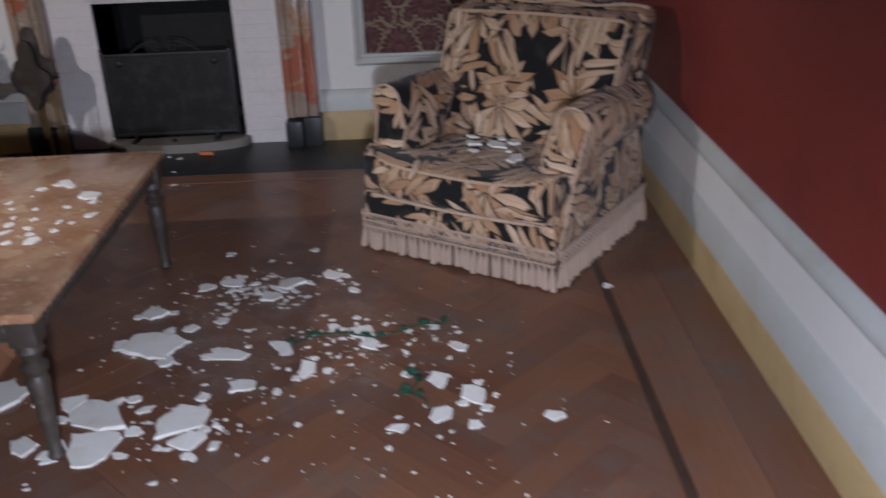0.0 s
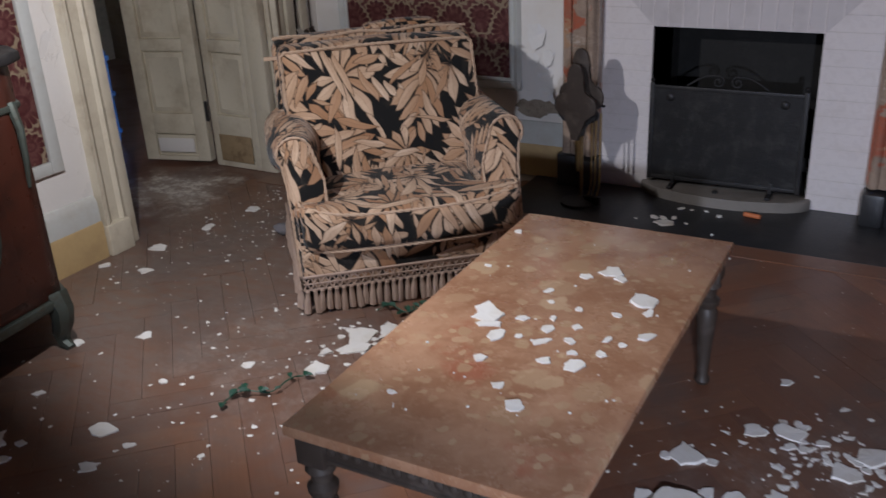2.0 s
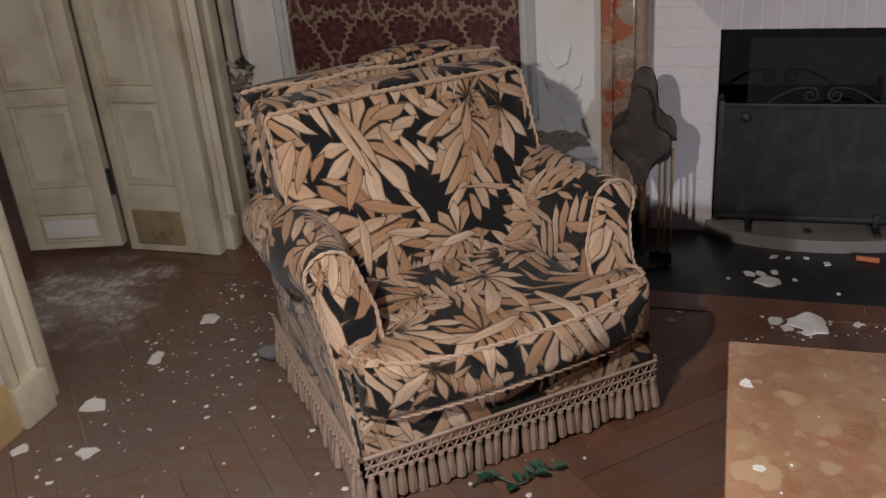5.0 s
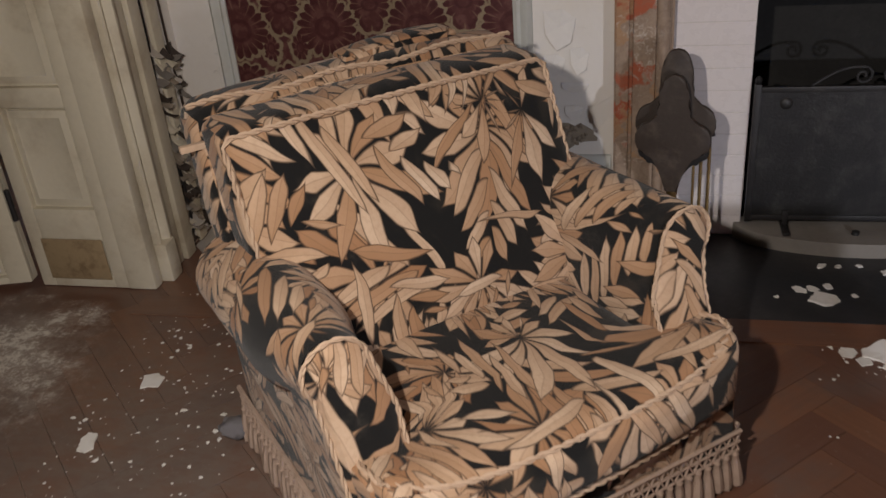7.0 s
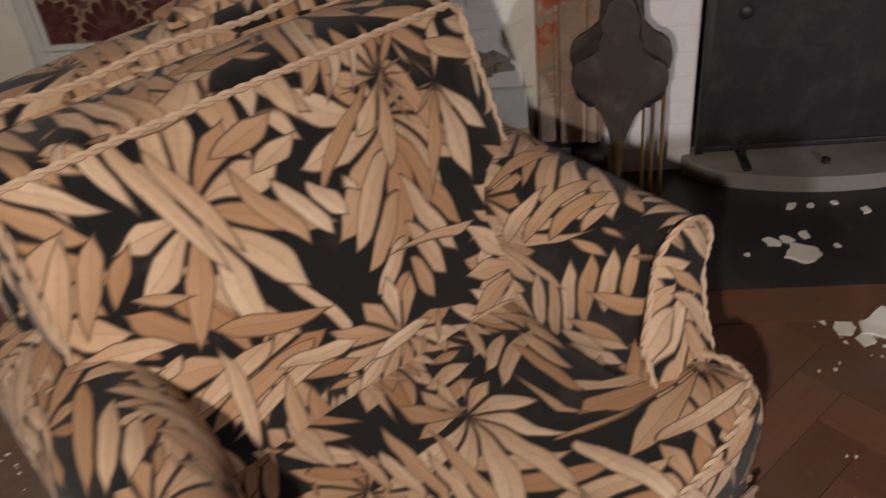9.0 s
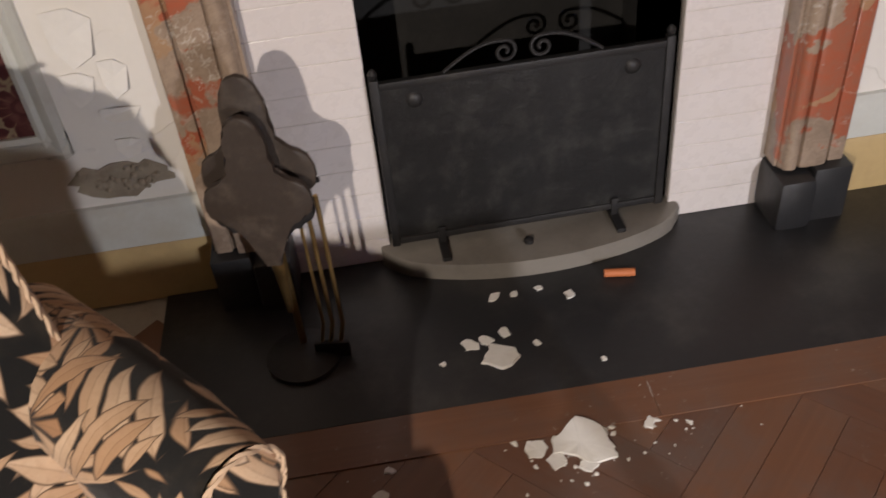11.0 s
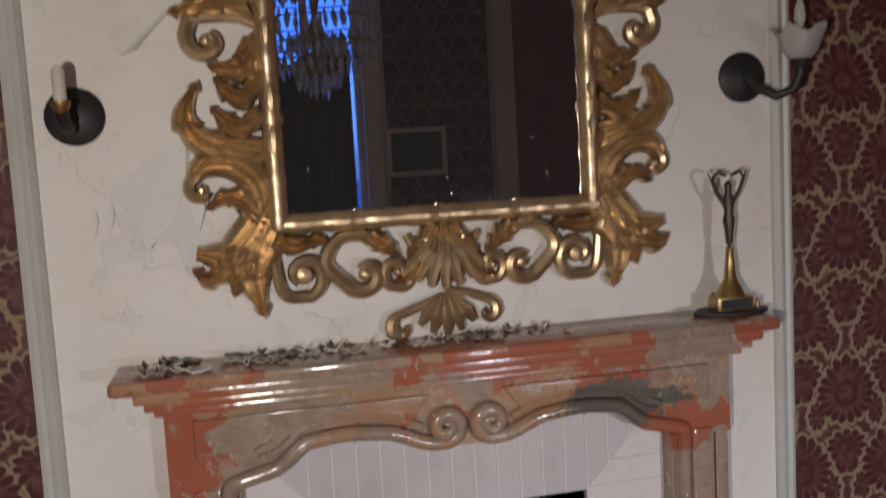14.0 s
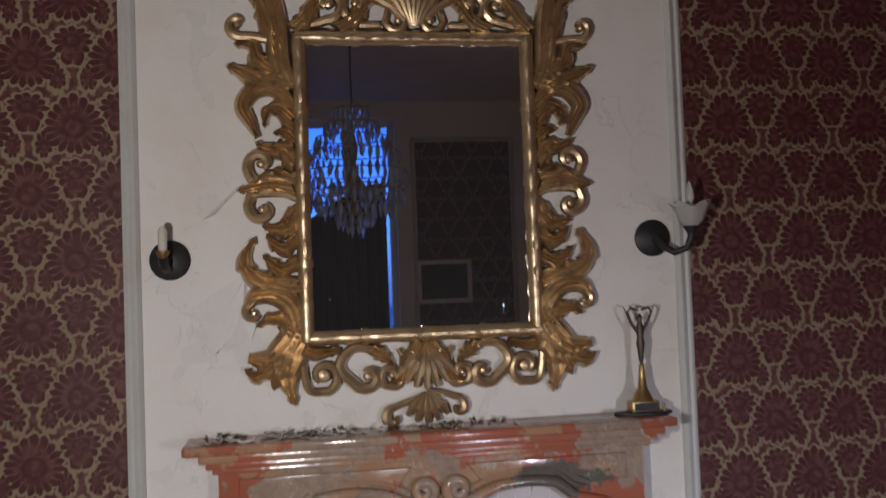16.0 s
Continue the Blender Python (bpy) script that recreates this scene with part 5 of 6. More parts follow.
for z0, z1, nm in ((0.25, 0.82, "door"), (0.89, 0.985, "drawer")):
    for a, b in ((-0.50, -0.02), (0.02, 0.50)):
        pts = []
        for i in range(9):
            y = a + (b - a) * i / 8
            pts.append((0.556 + 0.012 * math.cos(y * 2.4) - 0.17 * max(0, abs(y) - 0.1) ** 2, y))
        bm = bmesh.new()
        slab(bm, pts + [(x - 0.02, y) for x, y in reversed(pts)], z0, z1, "z", 0.003)
        d = part(nm, bm, "veneer", com, "mahogany panel")
        if nm == "door":
            fr = [(pts[4][0] + 0.010, a + 0.06 + (b - a - 0.12) * (0.5 + 0.5 * math.cos(q / 24 * 6.283)), 0.535 + 0.22 * math.sin(q / 24 * 6.283)) for q in range(24)]
            part("mount", tube(bmesh.new(), fr, 0.006, 6, True), "verdigris", d, "tarnished bronze moulding")
for y in (-0.585, 0.625):
    bm = bmesh.new()
    tube(bm, [(0.485, y, 0.88), (0.512, y, 0.80), (0.505, y, 0.70), (0.488, y, 0.60)], lambda s: 0.017 * (1 - 0.6 * s), 8)
    part("corner_mount", bm, "verdigris", com, "bronze corner mount")
    bm = bmesh.new()
    tube(bm, [(0.47, y, 0.20), (0.50, y, 0.15), (0.49, y, 0.10), (0.465, y, 0.05), (0.475, y, 0.015), (0.51, y, 0.0)], lambda s: 0.045 * (1 - 0.75 * s) + 0.006, 8)
    part("leg", bm, "verdigris", com, "curved leg with bronze shoe")
    part("leg", tube(bmesh.new(), [(0.11, y, 0.20), (0.12, y, 0.10), (0.11, y, 0.0)], lambda s: 0.032 * (1 - 0.4 * s), 8), "veneer", com)
post = thing("corner_post", "dark mahogany turned post beside the commode", "post", (LEFT + 0.10, 2.62, 0))
part("shaft", boxes((-0.045, 0.045, -0.04, 0.04, 0.30, 1.0), bevel=0.006), "veneer", post)
part("foot", lathe(bmesh.new(), ((0.05, 0.0), (0.065, 0.03), (0.05, 0.08), (0.07, 0.14), (0.055, 0.22), (0.07, 0.30)), 14), "veneer", post)
part("capital", boxes((-0.06, 0.06, -0.055, 0.055, 1.0, 1.04), bevel=0.008), "iron", post)
bm = bmesh.new()
slab(bm, [(-2.90, 2.28), (-2.84, 2.30), (-2.82, 2.36), (-2.87, 2.38), (-2.92, 2.33)], 1.035, 1.043, "z", 0.001)
solid("plaster_flake", bm, "flake", "white plaster flake on the commode top", "plaster flake")

# ---- mirror over the mantel ----
mir = thing("gilt_mirror", "tall mirror in a gilded carved rococo frame, lower crest broken off", "mirror", (-1.11, BACK, 2.155), 0)
GW, GH = 0.405, 0.527                      # half the glass
part("glass", boxes((-GW - 0.01, GW + 0.01, -0.036, -0.028, -GH - 0.01, GH + 0.01)), "mirror", mir, "old spotted mirror glass", False)
part("backing_board", boxes((-GW - 0.05, GW + 0.05, -0.026, 0.0, -GH - 0.05, GH + 0.05)), "leather", mir, "", False)
for a, b in (((-GW, -GH), (GW, -GH)), ((GW, -GH), (GW, GH)), ((GW, GH), (-GW, GH)), ((-GW, GH), (-GW, -GH))):
    A, B = Vector((a[0], -0.045, a[1])), Vector((b[0], -0.045, b[1]))
    d = (B - A).normalized()
    o = Vector((d.z, 0, -d.x)) * 0.024
    A, B = A + o - d * 0.035, B + o + d * 0.035
    bm = bmesh.new()
    L = (B - A).length
    k = 60
    tube(bm, [A.lerp(B, i / k) for i in range(k + 1)], lambda s: 0.0245 + 0.004 * abs(math.sin(s * L / 0.105 * math.pi)) ** 6, 10)
    tube(bm, [A - o * 0.85 + Vector((0, 0.006, 0)), B - o * 0.85 + Vector((0, 0.006, 0))], 0.006, 6)
    for s in (0.25, 0.5, 0.75):
        c = A.lerp(B, s)
        for sg in (-1, 1):
            tube(bm, [c + Vector((0, -0.018, 0)) + d * sg * 0.012, c + Vector((0, -0.022, 0)) + d * sg * 0.045, c + Vector((0, -0.018, 0)) + d * sg * 0.095], lambda q: 0.013 * math.sin(0.4 + q * 2.3), 6)
        tube(bm, [c - d * 0.010, c + d * 0.010], 0.031, 10)
    part("frame_rail", bm, "gilt", mir, "gilded ribbed inner frame")


def scroll(bm, cx, cz, r, a0, turn, sg, thick, tail=None, y=-0.035):
    """A C-scroll: a tapered roll that winds into its own eye."""
    pts = []
    if tail:
        pts += [(sg * x, y, z) for x, z in tail]
    k = 30
    for i in range(k):
        s = i / (k - 1)
        a = a0 + turn * s
        rr = r * (1 - 0.78 * s)
        pts.append((sg * (cx + rr * math.cos(a)), y - 0.022 * s, cz + rr * math.sin(a)))
    tube(bm, pts, lambda s: thick * (0.45 + 0.75 * math.sin(min(1, s * 1.25 + 0.15) * math.pi * 0.85)), 8)


class Pieces(list):
    """Collects one small mesh for every carved scroll and leaf."""

    def scroll(self, *a, **k):
        self.append(("scroll", bmesh.new()))
        scroll(self[-1][1], *a, **k)


def smooth_line(ctrl, k=7):
    """A rounded line through a few points in x and z."""
    c = [Vector((x, 0, z)) for x, z in ctrl]
    c = [c[0] * 2 - c[1]] + c + [c[-1] * 2 - c[-2]]
    out = []
    for a, b, d, e in zip(c, c[1:], c[2:], c[3:]):
        for i in range(k):
            t = i / k
            out.append(0.5 * (2 * b + (d - a) * t + (2 * a - 5 * b + 4 * d - e) * t * t + (3 * b - a - 3 * d + e) * t ** 3))
    return out + [c[-2]]


def fluted(bm, ctrl, wide, sg, deep=0.016, y=-0.030, lobes=0, taper=0.35):
    """A carved blade along a line: a raised ridge between two grooves, its edges cut into lobes."""
    line = smooth_line(ctrl)
    n = len(line) - 1
    rows, back = [], []
    for i, p in enumerate(line):
        s = i / n
        t = (line[min(i + 1, n)] - line[max(i - 1, 0)]).normalized()
        side = Vector((-t.z, 0, t.x))
        hw = wide * (taper + (1 - taper) * math.sin(math.pi * min(1.0, 0.18 + 0.86 * s)) ** 0.8)
        if lobes:
            hw *= 0.72 + 0.42 * (1 - (s * lobes) % 1.0)
        hump = deep * (0.5 + 0.8 * math.sin(math.pi * (0.15 + 0.75 * s)))
        row = []
        for u, h in ((-1, 0.0), (-0.82, 0.55), (-0.55, 0.85), (-0.30, 0.42), (0, 1.0), (0.30, 0.42), (0.55, 0.85), (0.82, 0.55), (1, 0.0)):
            q = p + side * (hw * u) - t * (wide * 0.5 * abs(u) if lobes else 0)
            row.append(bm.verts.new((sg * q.x, y - 0.008 - hump * h, q.z)))
        rows.append(row)
        back.append([bm.verts.new((v.co.x, y + 0.016, v.co.z)) for v in row])
    m = len(rows[0])
    for i in range(n):
        for j in range(m - 1):
            bm.faces.new((rows[i][j], rows[i][j + 1], rows[i + 1][j + 1], rows[i + 1][j]))
            bm.faces.new((back[i][j], back[i + 1][j], back[i + 1][j + 1], back[i][j + 1]))
        for j in (0, m - 1):
            bm.faces.new((rows[i][j], rows[i + 1][j], back[i + 1][j], back[i][j]))
    for e in (0, n):
        for j in range(m - 1):
            bm.faces.new((rows[e][j], rows[e][j + 1], back[e][j + 1], back[e][j]))


def volute(bm, ctrl, eye, r, turn, wide, sg, y=-0.034):
    """A C-scroll: a line that winds into an eye and ends in a knob."""
    line = smooth_line(ctrl)
    c = Vector((eye[0], 0, eye[1]))
    end = line[-1] - c
    a0, r0 = math.atan2(end.z, end.x), end.length
    for i in range(1, 23):
        s = i / 22
        rr = r0 + (r * 0.32 - r0) * s ** 0.8
        line.append(c + Vector((rr * math.cos(a0 + turn * s), 0, rr * math.sin(a0 + turn * s))))
    n = len(line) - 1
    pts = [(sg * p.x, y - 0.012 * i / n, p.z) for i, p in enumerate(line)]
    tube(bm, pts, lambda s: wide * (0.55 + 0.5 * math.sin(math.pi * (0.12 + 0.7 * s))), 8, False, 1.2)
    lathe(bm, ((0.004, -0.030), (r * 0.34, -0.024), (r * 0.42, -0.008), (r * 0.30, 0.02)), 10, (sg * c.x, y, c.z), "y")


# lines run outwards from the ribbed rail; the same carving stands on either side
BLADES = (
    (((0.46, 0.36), (0.50, 0.46), (0.505, 0.58), (0.52, 0.70), (0.56, 0.77)), 0.034, 0), (((0.50, 0.50), (0.545, 0.60), (0.57, 0.68), (0.63, 0.72)), 0.026, 4),
    (((0.47, 0.40), (0.54, 0.385), (0.61, 0.41), (0.69, 0.445)), 0.036, 4), (((0.52, 0.42), (0.58, 0.47), (0.60, 0.52), (0.66, 0.525)), 0.026, 3),
    (((0.46, 0.30), (0.52, 0.365), (0.59, 0.36), (0.635, 0.30), (0.61, 0.24), (0.585, 0.185)), 0.027, 0), (((0.46, 0.25), (0.51, 0.29), (0.55, 0.27), (0.56, 0.22)), 0.022, 3),
    (((0.455, 0.09), (0.50, 0.135), (0.545, 0.14), (0.595, 0.165)), 0.030, 4), (((0.455, 0.17), (0.49, 0.20), (0.53, 0.20)), 0.020, 3),
    (((0.47, 0.01), (0.55, 0.02), (0.61, 0.0), (0.665, -0.008)), 0.032, 3),
    (((0.455, -0.10), (0.49, -0.145), (0.535, -0.15), (0.58, -0.135)), 0.030, 4), (((0.46, -0.19), (0.50, -0.22), (0.54, -0.20), (0.565, -0.165)), 0.024, 3),
    (((0.47, -0.36), (0.55, -0.345), (0.62, -0.31), (0.64, -0.25), (0.605, -0.175)), 0.034, 3), (((0.46, -0.27), (0.51, -0.295), (0.55, -0.27), (0.58, -0.24)), 0.024, 3),
    (((0.455, -0.51), (0.48, -0.43), (0.54, -0.385), (0.61, -0.39), (0.645, -0.44)), 0.033, 0), (((0.46, -0.55), (0.51, -0.49), (0.56, -0.475), (0.61, -0.50)), 0.028, 4),
    (((0.45, -0.49), (0.50, -0.57), (0.56, -0.62), (0.64, -0.61)), 0.042, 0), (((0.45, -0.53), (0.485, -0.62), (0.50, -0.70), (0.48, -0.79)), 0.044, 3),
    (((0.52, -0.58), (0.57, -0.65), (0.62, -0.67), (0.655, -0.645)), 0.030, 3), (((0.49, -0.60), (0.54, -0.68), (0.555, -0.73)), 0.028, 3),
    (((0.44, -0.585), (0.40, -0.605), (0.33, -0.60), (0.30, -0.625)), 0.020, 3), (((0.19, -0.60), (0.15, -0.63), (0.12, -0.66)), 0.024, 3),
    (((0.02, -0.58), (0.06, -0.64), (0.09, -0.70), (0.135, -0.73)), 0.026, 3), (((0.015, -0.58), (0.03, -0.65), (0.035, -0.74)), 0.018, 0),
    (((0.44, 0.585), (0.40, 0.62), (0.36, 0.68), (0.30, 0.70)), 0.030, 4), (((0.28, 0.585), (0.22, 0.62), (0.18, 0.68), (0.12, 0.70)), 0.028, 4), (((0.36, 0.70), (0.33, 0.76), (0.27, 0.80)), 0.026, 3))
# line, eye, radius, turn, half width
SCROLLS = (
    (((0.49, 0.53), (0.56, 0.545), (0.62, 0.55)), (0.645, 0.595), 0.035, 4.6, 0.016), (((0.48, 0.62), (0.55, 0.66), (0.58, 0.72)), (0.61, 0.755), 0.035, -4.2, 0.016),
    (((0.45, 0.05), (0.50, 0.025), (0.60, 0.03), (0.625, 0.07)), (0.575, 0.088), 0.042, 4.4, 0.019), (((0.45, -0.04), (0.50, -0.02), (0.60, -0.02), (0.625, -0.06)), (0.575, -0.078), 0.042, -4.4, 0.019),
    (((0.46, -0.44), (0.53, -0.40), (0.60, -0.405)), (0.615, -0.45), 0.034, -4.4, 0.016),
    (((0.45, -0.60), (0.43, -0.73), (0.36, -0.745)), (0.375, -0.685), 0.062, -5.4, 0.017), (((0.17, -0.60), (0.27, -0.595), (0.315, -0.66), (0.25, -0.735)), (0.215, -0.695), 0.045, -4.4, 0.021),
    (((0.06, -0.655), (0.10, -0.735), (0.15, -0.735)), (0.13, -0.695), 0.034, 5.0, 0.015), (((0.10, -0.60), (0.085, -0.625)), (0.05, -0.615), 0.034, -5.0, 0.013),
    (((0.44, 0.60), (0.38, 0.60), (0.30, 0.62)), (0.315, 0.675), 0.050, -5.2, 0.018), (((0.13, 0.60), (0.20, 0.60), (0.255, 0.635)), (0.215, 0.68), 0.045, 5.2, 0.017), (((0.09, 0.68), (0.11, 0.61)), (0.06, 0.615), 0.036, -5.0, 0.014))
for sg in (-1, 1):
    for ctrl, wide, lobes in BLADES:
        bm = bmesh.new()
        fluted(bm, ctrl, wide * 1.28, sg, 0.026, -0.030, lobes)
        part("carved_leaf", bm, "gilt", mir, "gilded carving")
    # short leaves that fill the gap along the rail
    for k in range(10):
        z = -0.47 + 0.098 * k
        up = 0.055 if k % 2 else -0.05
        bm = bmesh.new()
        fluted(bm, ((0.452, z), (0.478, z + up * 0.35), (0.505 + 0.012 * (k % 3), z + up)), 0.023, sg, 0.016, -0.028, 2 + k % 2)
        part("carved_leaf", bm, "gilt", mir, "gilded carving")
    for ctrl, eye, r, turn, wide in SCROLLS:
        bm = bmesh.new()
        volute(bm, ctrl, eye, r, turn, wide, sg)
        part("scroll", bm, "gilt", mir, "gilded carving")
for i in range(9):
    a = math.radians(30 + 15 * i)
    bm = tube(bmesh.new(), [(0.02 * math.cos(a), -0.04, 0.60), (0.10 * math.cos(a), -0.065, 0.61 + 0.10 * math.sin(a)), (0.19 * math.cos(a), -0.05, 0.61 + 0.20 * math.sin(a))], lambda s: 0.008 + 0.014 * s, 7)
    part("shell_rib", bm, "gilt", mir, "gilded rib of the shell crest")
for i in range(7):
    a = math.radians(-90 + (i - 3) * 17)
    bm = tube(bmesh.new(), [(0.015 * math.cos(a), -0.04, -0.60), (0.06 * math.cos(a), -0.06, -0.60 + 0.06 * math.sin(a)), (0.14 * math.cos(a), -0.05, -0.60 + 0.15 * math.sin(a))], lambda s: 0.010 + 0.010 * math.sin(s * 3.0), 7)
    part("crest_leaf", bm, "gilt", mir, "gilded leaf of the lower crest")
# broken piece that rests on the shelf
brk = thing("broken_carving", "broken gilded carving leaning on the wall above the mantel shelf", "carving", (-1.11, BACK - 0.015, SH), 0)
frags = Pieces()
for i in range(5):
    a = math.radians(-90 + (i - 2) * 24)
    frags.append(("leaf_rib", tube(bmesh.new(), [(0.02 * math.cos(a), -0.02, 0.125), (0.07 * math.cos(a), -0.035, 0.115 + 0.05 * math.sin(a)), (0.10 * math.cos(a), -0.025, 0.112 + 0.095 * math.sin(a))], lambda s: 0.008 + 0.011 * math.sin(s * 3.0), 7)))
frags.scroll(0.115, 0.070, 0.035, 1.6, -5, 1, 0.015, [(0.0, 0.135), (0.06, 0.125)], -0.015)
frags.scroll(0.125, 0.042, 0.036, 1.6, -5, -1, 0.016, [(0.0, 0.12), (0.06, 0.10)], -0.015)
low = min(v.co.z for _, b_ in frags for v in b_.verts)
for nm, b_ in frags:
    for v in b_.verts:
        v.co.z -= low
    part(nm, b_, "gilt", brk)

# ---- wall sconces ----
def sconce(x, z, full, label):
    s = thing("wall_sconce", label, "wall lamp", (x, BACK, z), 0, "wall sconces")
    part("back_plate", lathe(bmesh.new(), ((0.072, 0.0), (0.072, -0.010), (0.060, -0.018), (0.035, -0.024), (0.02, -0.03)), 24, (0, 0, 0), "y"), "iron", s, "round black plate")
    if full:
        part("arm", tube(bmesh.new(), [(0.0, -0.025, 0.0), (0.02, -0.06, -0.035), (0.05, -0.10, -0.062), (0.085, -0.13, -0.045), (0.10, -0.14, -0.005), (0.10, -0.14, 0.025)], lambda q: 0.017 - 0.004 * math.sin(q * 3.1), 10), "iron", s)
        part("cup", lathe(bmesh.new(), ((0.012, 0.005), (0.028, 0.03), (0.03, 0.042)), 14, (0.10, -0.14, 0)), "iron", s)
        bm = bmesh.new()
        rings = []
        for r, h in ((0.028, 0.035), (0.046, 0.055), (0.054, 0.085), (0.072, 0.115)):
            rings.append([bm.verts.new((0.10 + r * (1 + 0.16 * (h > 0.1) * math.cos(5 * a)) * math.cos(a), -0.14 + r * (1 + 0.16 * (h > 0.1) * math.cos(5 * a)) * math.sin(a), h + (0.012 * math.cos(5 * a) if h > 0.08 else 0))) for a in [2 * math.pi * i / 25 for i in range(25)]])
        for a, b in zip(rings, rings[1:]):
            for i in range(25):
                bm.faces.new((a[i], a[(i + 1) % 25], b[(i + 1) % 25], b[i]))
        bm.normal_update()
        bmesh.ops.solidify(bm, geom=bm.faces[:], thickness=0.003)
        part("shade", bm, "frosted", s, "frosted tulip glass shade")
        part("candle_sleeve", lathe(bmesh.new(), ((0.016, 0.03), (0.016, 0.118), (0.010, 0.12)), 12, (0.10, -0.14, 0)), "candle", s)
        part("bulb", lathe(bmesh.new(), ((0.008, 0.12), (0.016, 0.145), (0.013, 0.175), (0.003, 0.205)), 12, (0.10, -0.14, 0)), "frosted", s, "unlit candle bulb")
    else:
        part("arm", tube(bmesh.new(), [(0.0, -0.025, -0.005), (-0.005, -0.07, -0.03), (-0.008, -0.11, -0.02), (-0.008, -0.13, 0.01)], 0.017, 10), "iron", s)
        part("cup", lathe(bmesh.new(), ((0.010, 0.0), (0.022, 0.02), (0.024, 0.03)), 12, (-0.008, -0.13, 0)), "brass", s)
        part("candle_sleeve", lathe(bmesh.new(), ((0.015, 0.02), (0.016, 0.10), (0.008, 0.113)), 12, (-0.008, -0.13, 0)), "candle", s, "bare ivory sleeve with no shade")
    return s


sconce(-2.015, 1.905, False, "black iron wall sconce without its glass shade")
sconce(-0.192, 1.935, True, "black iron wall sconce with a frosted tulip shade")

# torn wallpaper that hangs from the chimney wall
def torn(outline, lift, label):
    bm = bmesh.new()
    c = Vector((sum(p[0] for p in outline) / len(outline), 0, sum(p[1] for p in outline) / len(outline)))
    mid = bm.verts.new((c.x, BACK - 0.004 - lift * 0.25, c.z))
    vs = [bm.verts.new((x, BACK - 0.003 - lift * k, z)) for x, z, k in outline]
    for i in range(len(vs)):
        bm.faces.new((vs[i], vs[(i + 1) % len(vs)], mid))
    bm.normal_update()
    bmesh.ops.solidify(bm, geom=bm.faces[:], thickness=0.0012)
    return solid("torn_lining_paper", bm, "paper", label, "torn paper", smooth=False)


torn([(-1.97, 1.715, 0), (-1.90, 1.665, 0.4), (-1.865, 1.565, 1.0), (-1.80, 1.63, 0.6), (-1.765, 1.72, 0.3), (-1.755, 1.83, 0.2), (-1.74, 1.86, 0)], 0.055, "white lining paper peeling from the chimney wall")
torn([(-1.85, 1.575, 0.9), (-1.76, 1.79, 0.1), (-1.74, 1.83, 0.7), (-1.72, 1.66, 0.4), (-1.74, 1.60, 0.1)], 0.050, "white lining paper peeling from the chimney wall")
torn([(-1.90, 2.045, 0.3), (-1.86, 2.06, 0.9), (-1.775, 2.15, 0.3), (-1.77, 2.17, 0)], 0.035, "white lining paper peeling from the chimney wall")
for a in ((-1.86, 2.75), (-1.96, 1.60), (-2.0, 1.585)):
    torn([(a[0], a[1], 0), (a[0] + 0.018, a[1] + 0.06, 0.5), (a[0] + 0.012, a[1] + 0.09, 0), (a[0] - 0.008, a[1] + 0.05, 0.1)], 0.015, "small curl of lining paper on the chimney wall")
for x, z, w, h in ((-1.985, 0.515, 0.045, 0.014), (-1.97, 0.60, 0.03, 0.04), (-2.05, 0.585, 0.035, 0.035), (-2.03, 0.70, 0.05, 0.06), (-1.99, 0.43, 0.03, 0.02)):
    torn([(x - w, z + h, 0.0), (x + w * 0.2, z + h * 1.1, 0.2), (x + w, z + h * 0.6, 0.0), (x + w * 0.7, z - h * 0.6, 0.9), (x - w * 0.2, z - h, 1.0), (x - w * 0.9, z - h * 0.2, 0.4)], 0.022, "curled flake of white paint on the chimney wall")
# crumbling render low on the left of the chimney breast
rnd = random.Random(3)
bm = bmesh.new()
pts = [(-2.03 + 0.115 * math.cos(a) * (1 + 0.2 * rnd.uniform(-1, 1)), 0.35 + 0.042 * math.sin(a) * (1 + 0.4 * rnd.uniform(-1, 1))) for a in [2 * math.pi * i / 22 for i in range(22)]]
slab(bm, pts, BACK - 0.004, BACK - 0.001, "y")
for k in range(40):
    x, z = -2.03 + rnd.uniform(-0.09, 0.09), 0.35 + rnd.uniform(-0.03, 0.03)
    lathe(bm, ((0.004, 0), (rnd.uniform(0.005, 0.011), -0.004), (0.003, -rnd.uniform(0.006, 0.012))), 6, (x, BACK - 0.004, z), "y")
solid("crumbled_patch", bm, "bare", "crumbled patch of bare render above the skirting", "plaster damage")

# ---- chandelier, seen in the mirror ----
cha = thing("chandelier", "crystal chandelier with hanging drops, unlit", "chandelier", (-1.05, 0.62, 2.32))
part("rod", tube(bmesh.new(), [(0, 0, 0.75), (0, 0, TOP - 2.32)], 0.008, 8), "iron", cha)
part("stem", lathe(bmesh.new(), ((0.01, 0.05), (0.05, 0.10), (0.02, 0.2), (0.06, 0.32), (0.02, 0.45), (0.045, 0.6), (0.012, 0.75)), 14), "brass", cha)
drop = bmesh.new()
lathe(drop, ((0.001, 0.0), (0.010, -0.02), (0.012, -0.035), (0.001, -0.07)), 6)
dme = mesh_of("crystal_drop", drop, False)
dme.materials.append(M["crystal"])
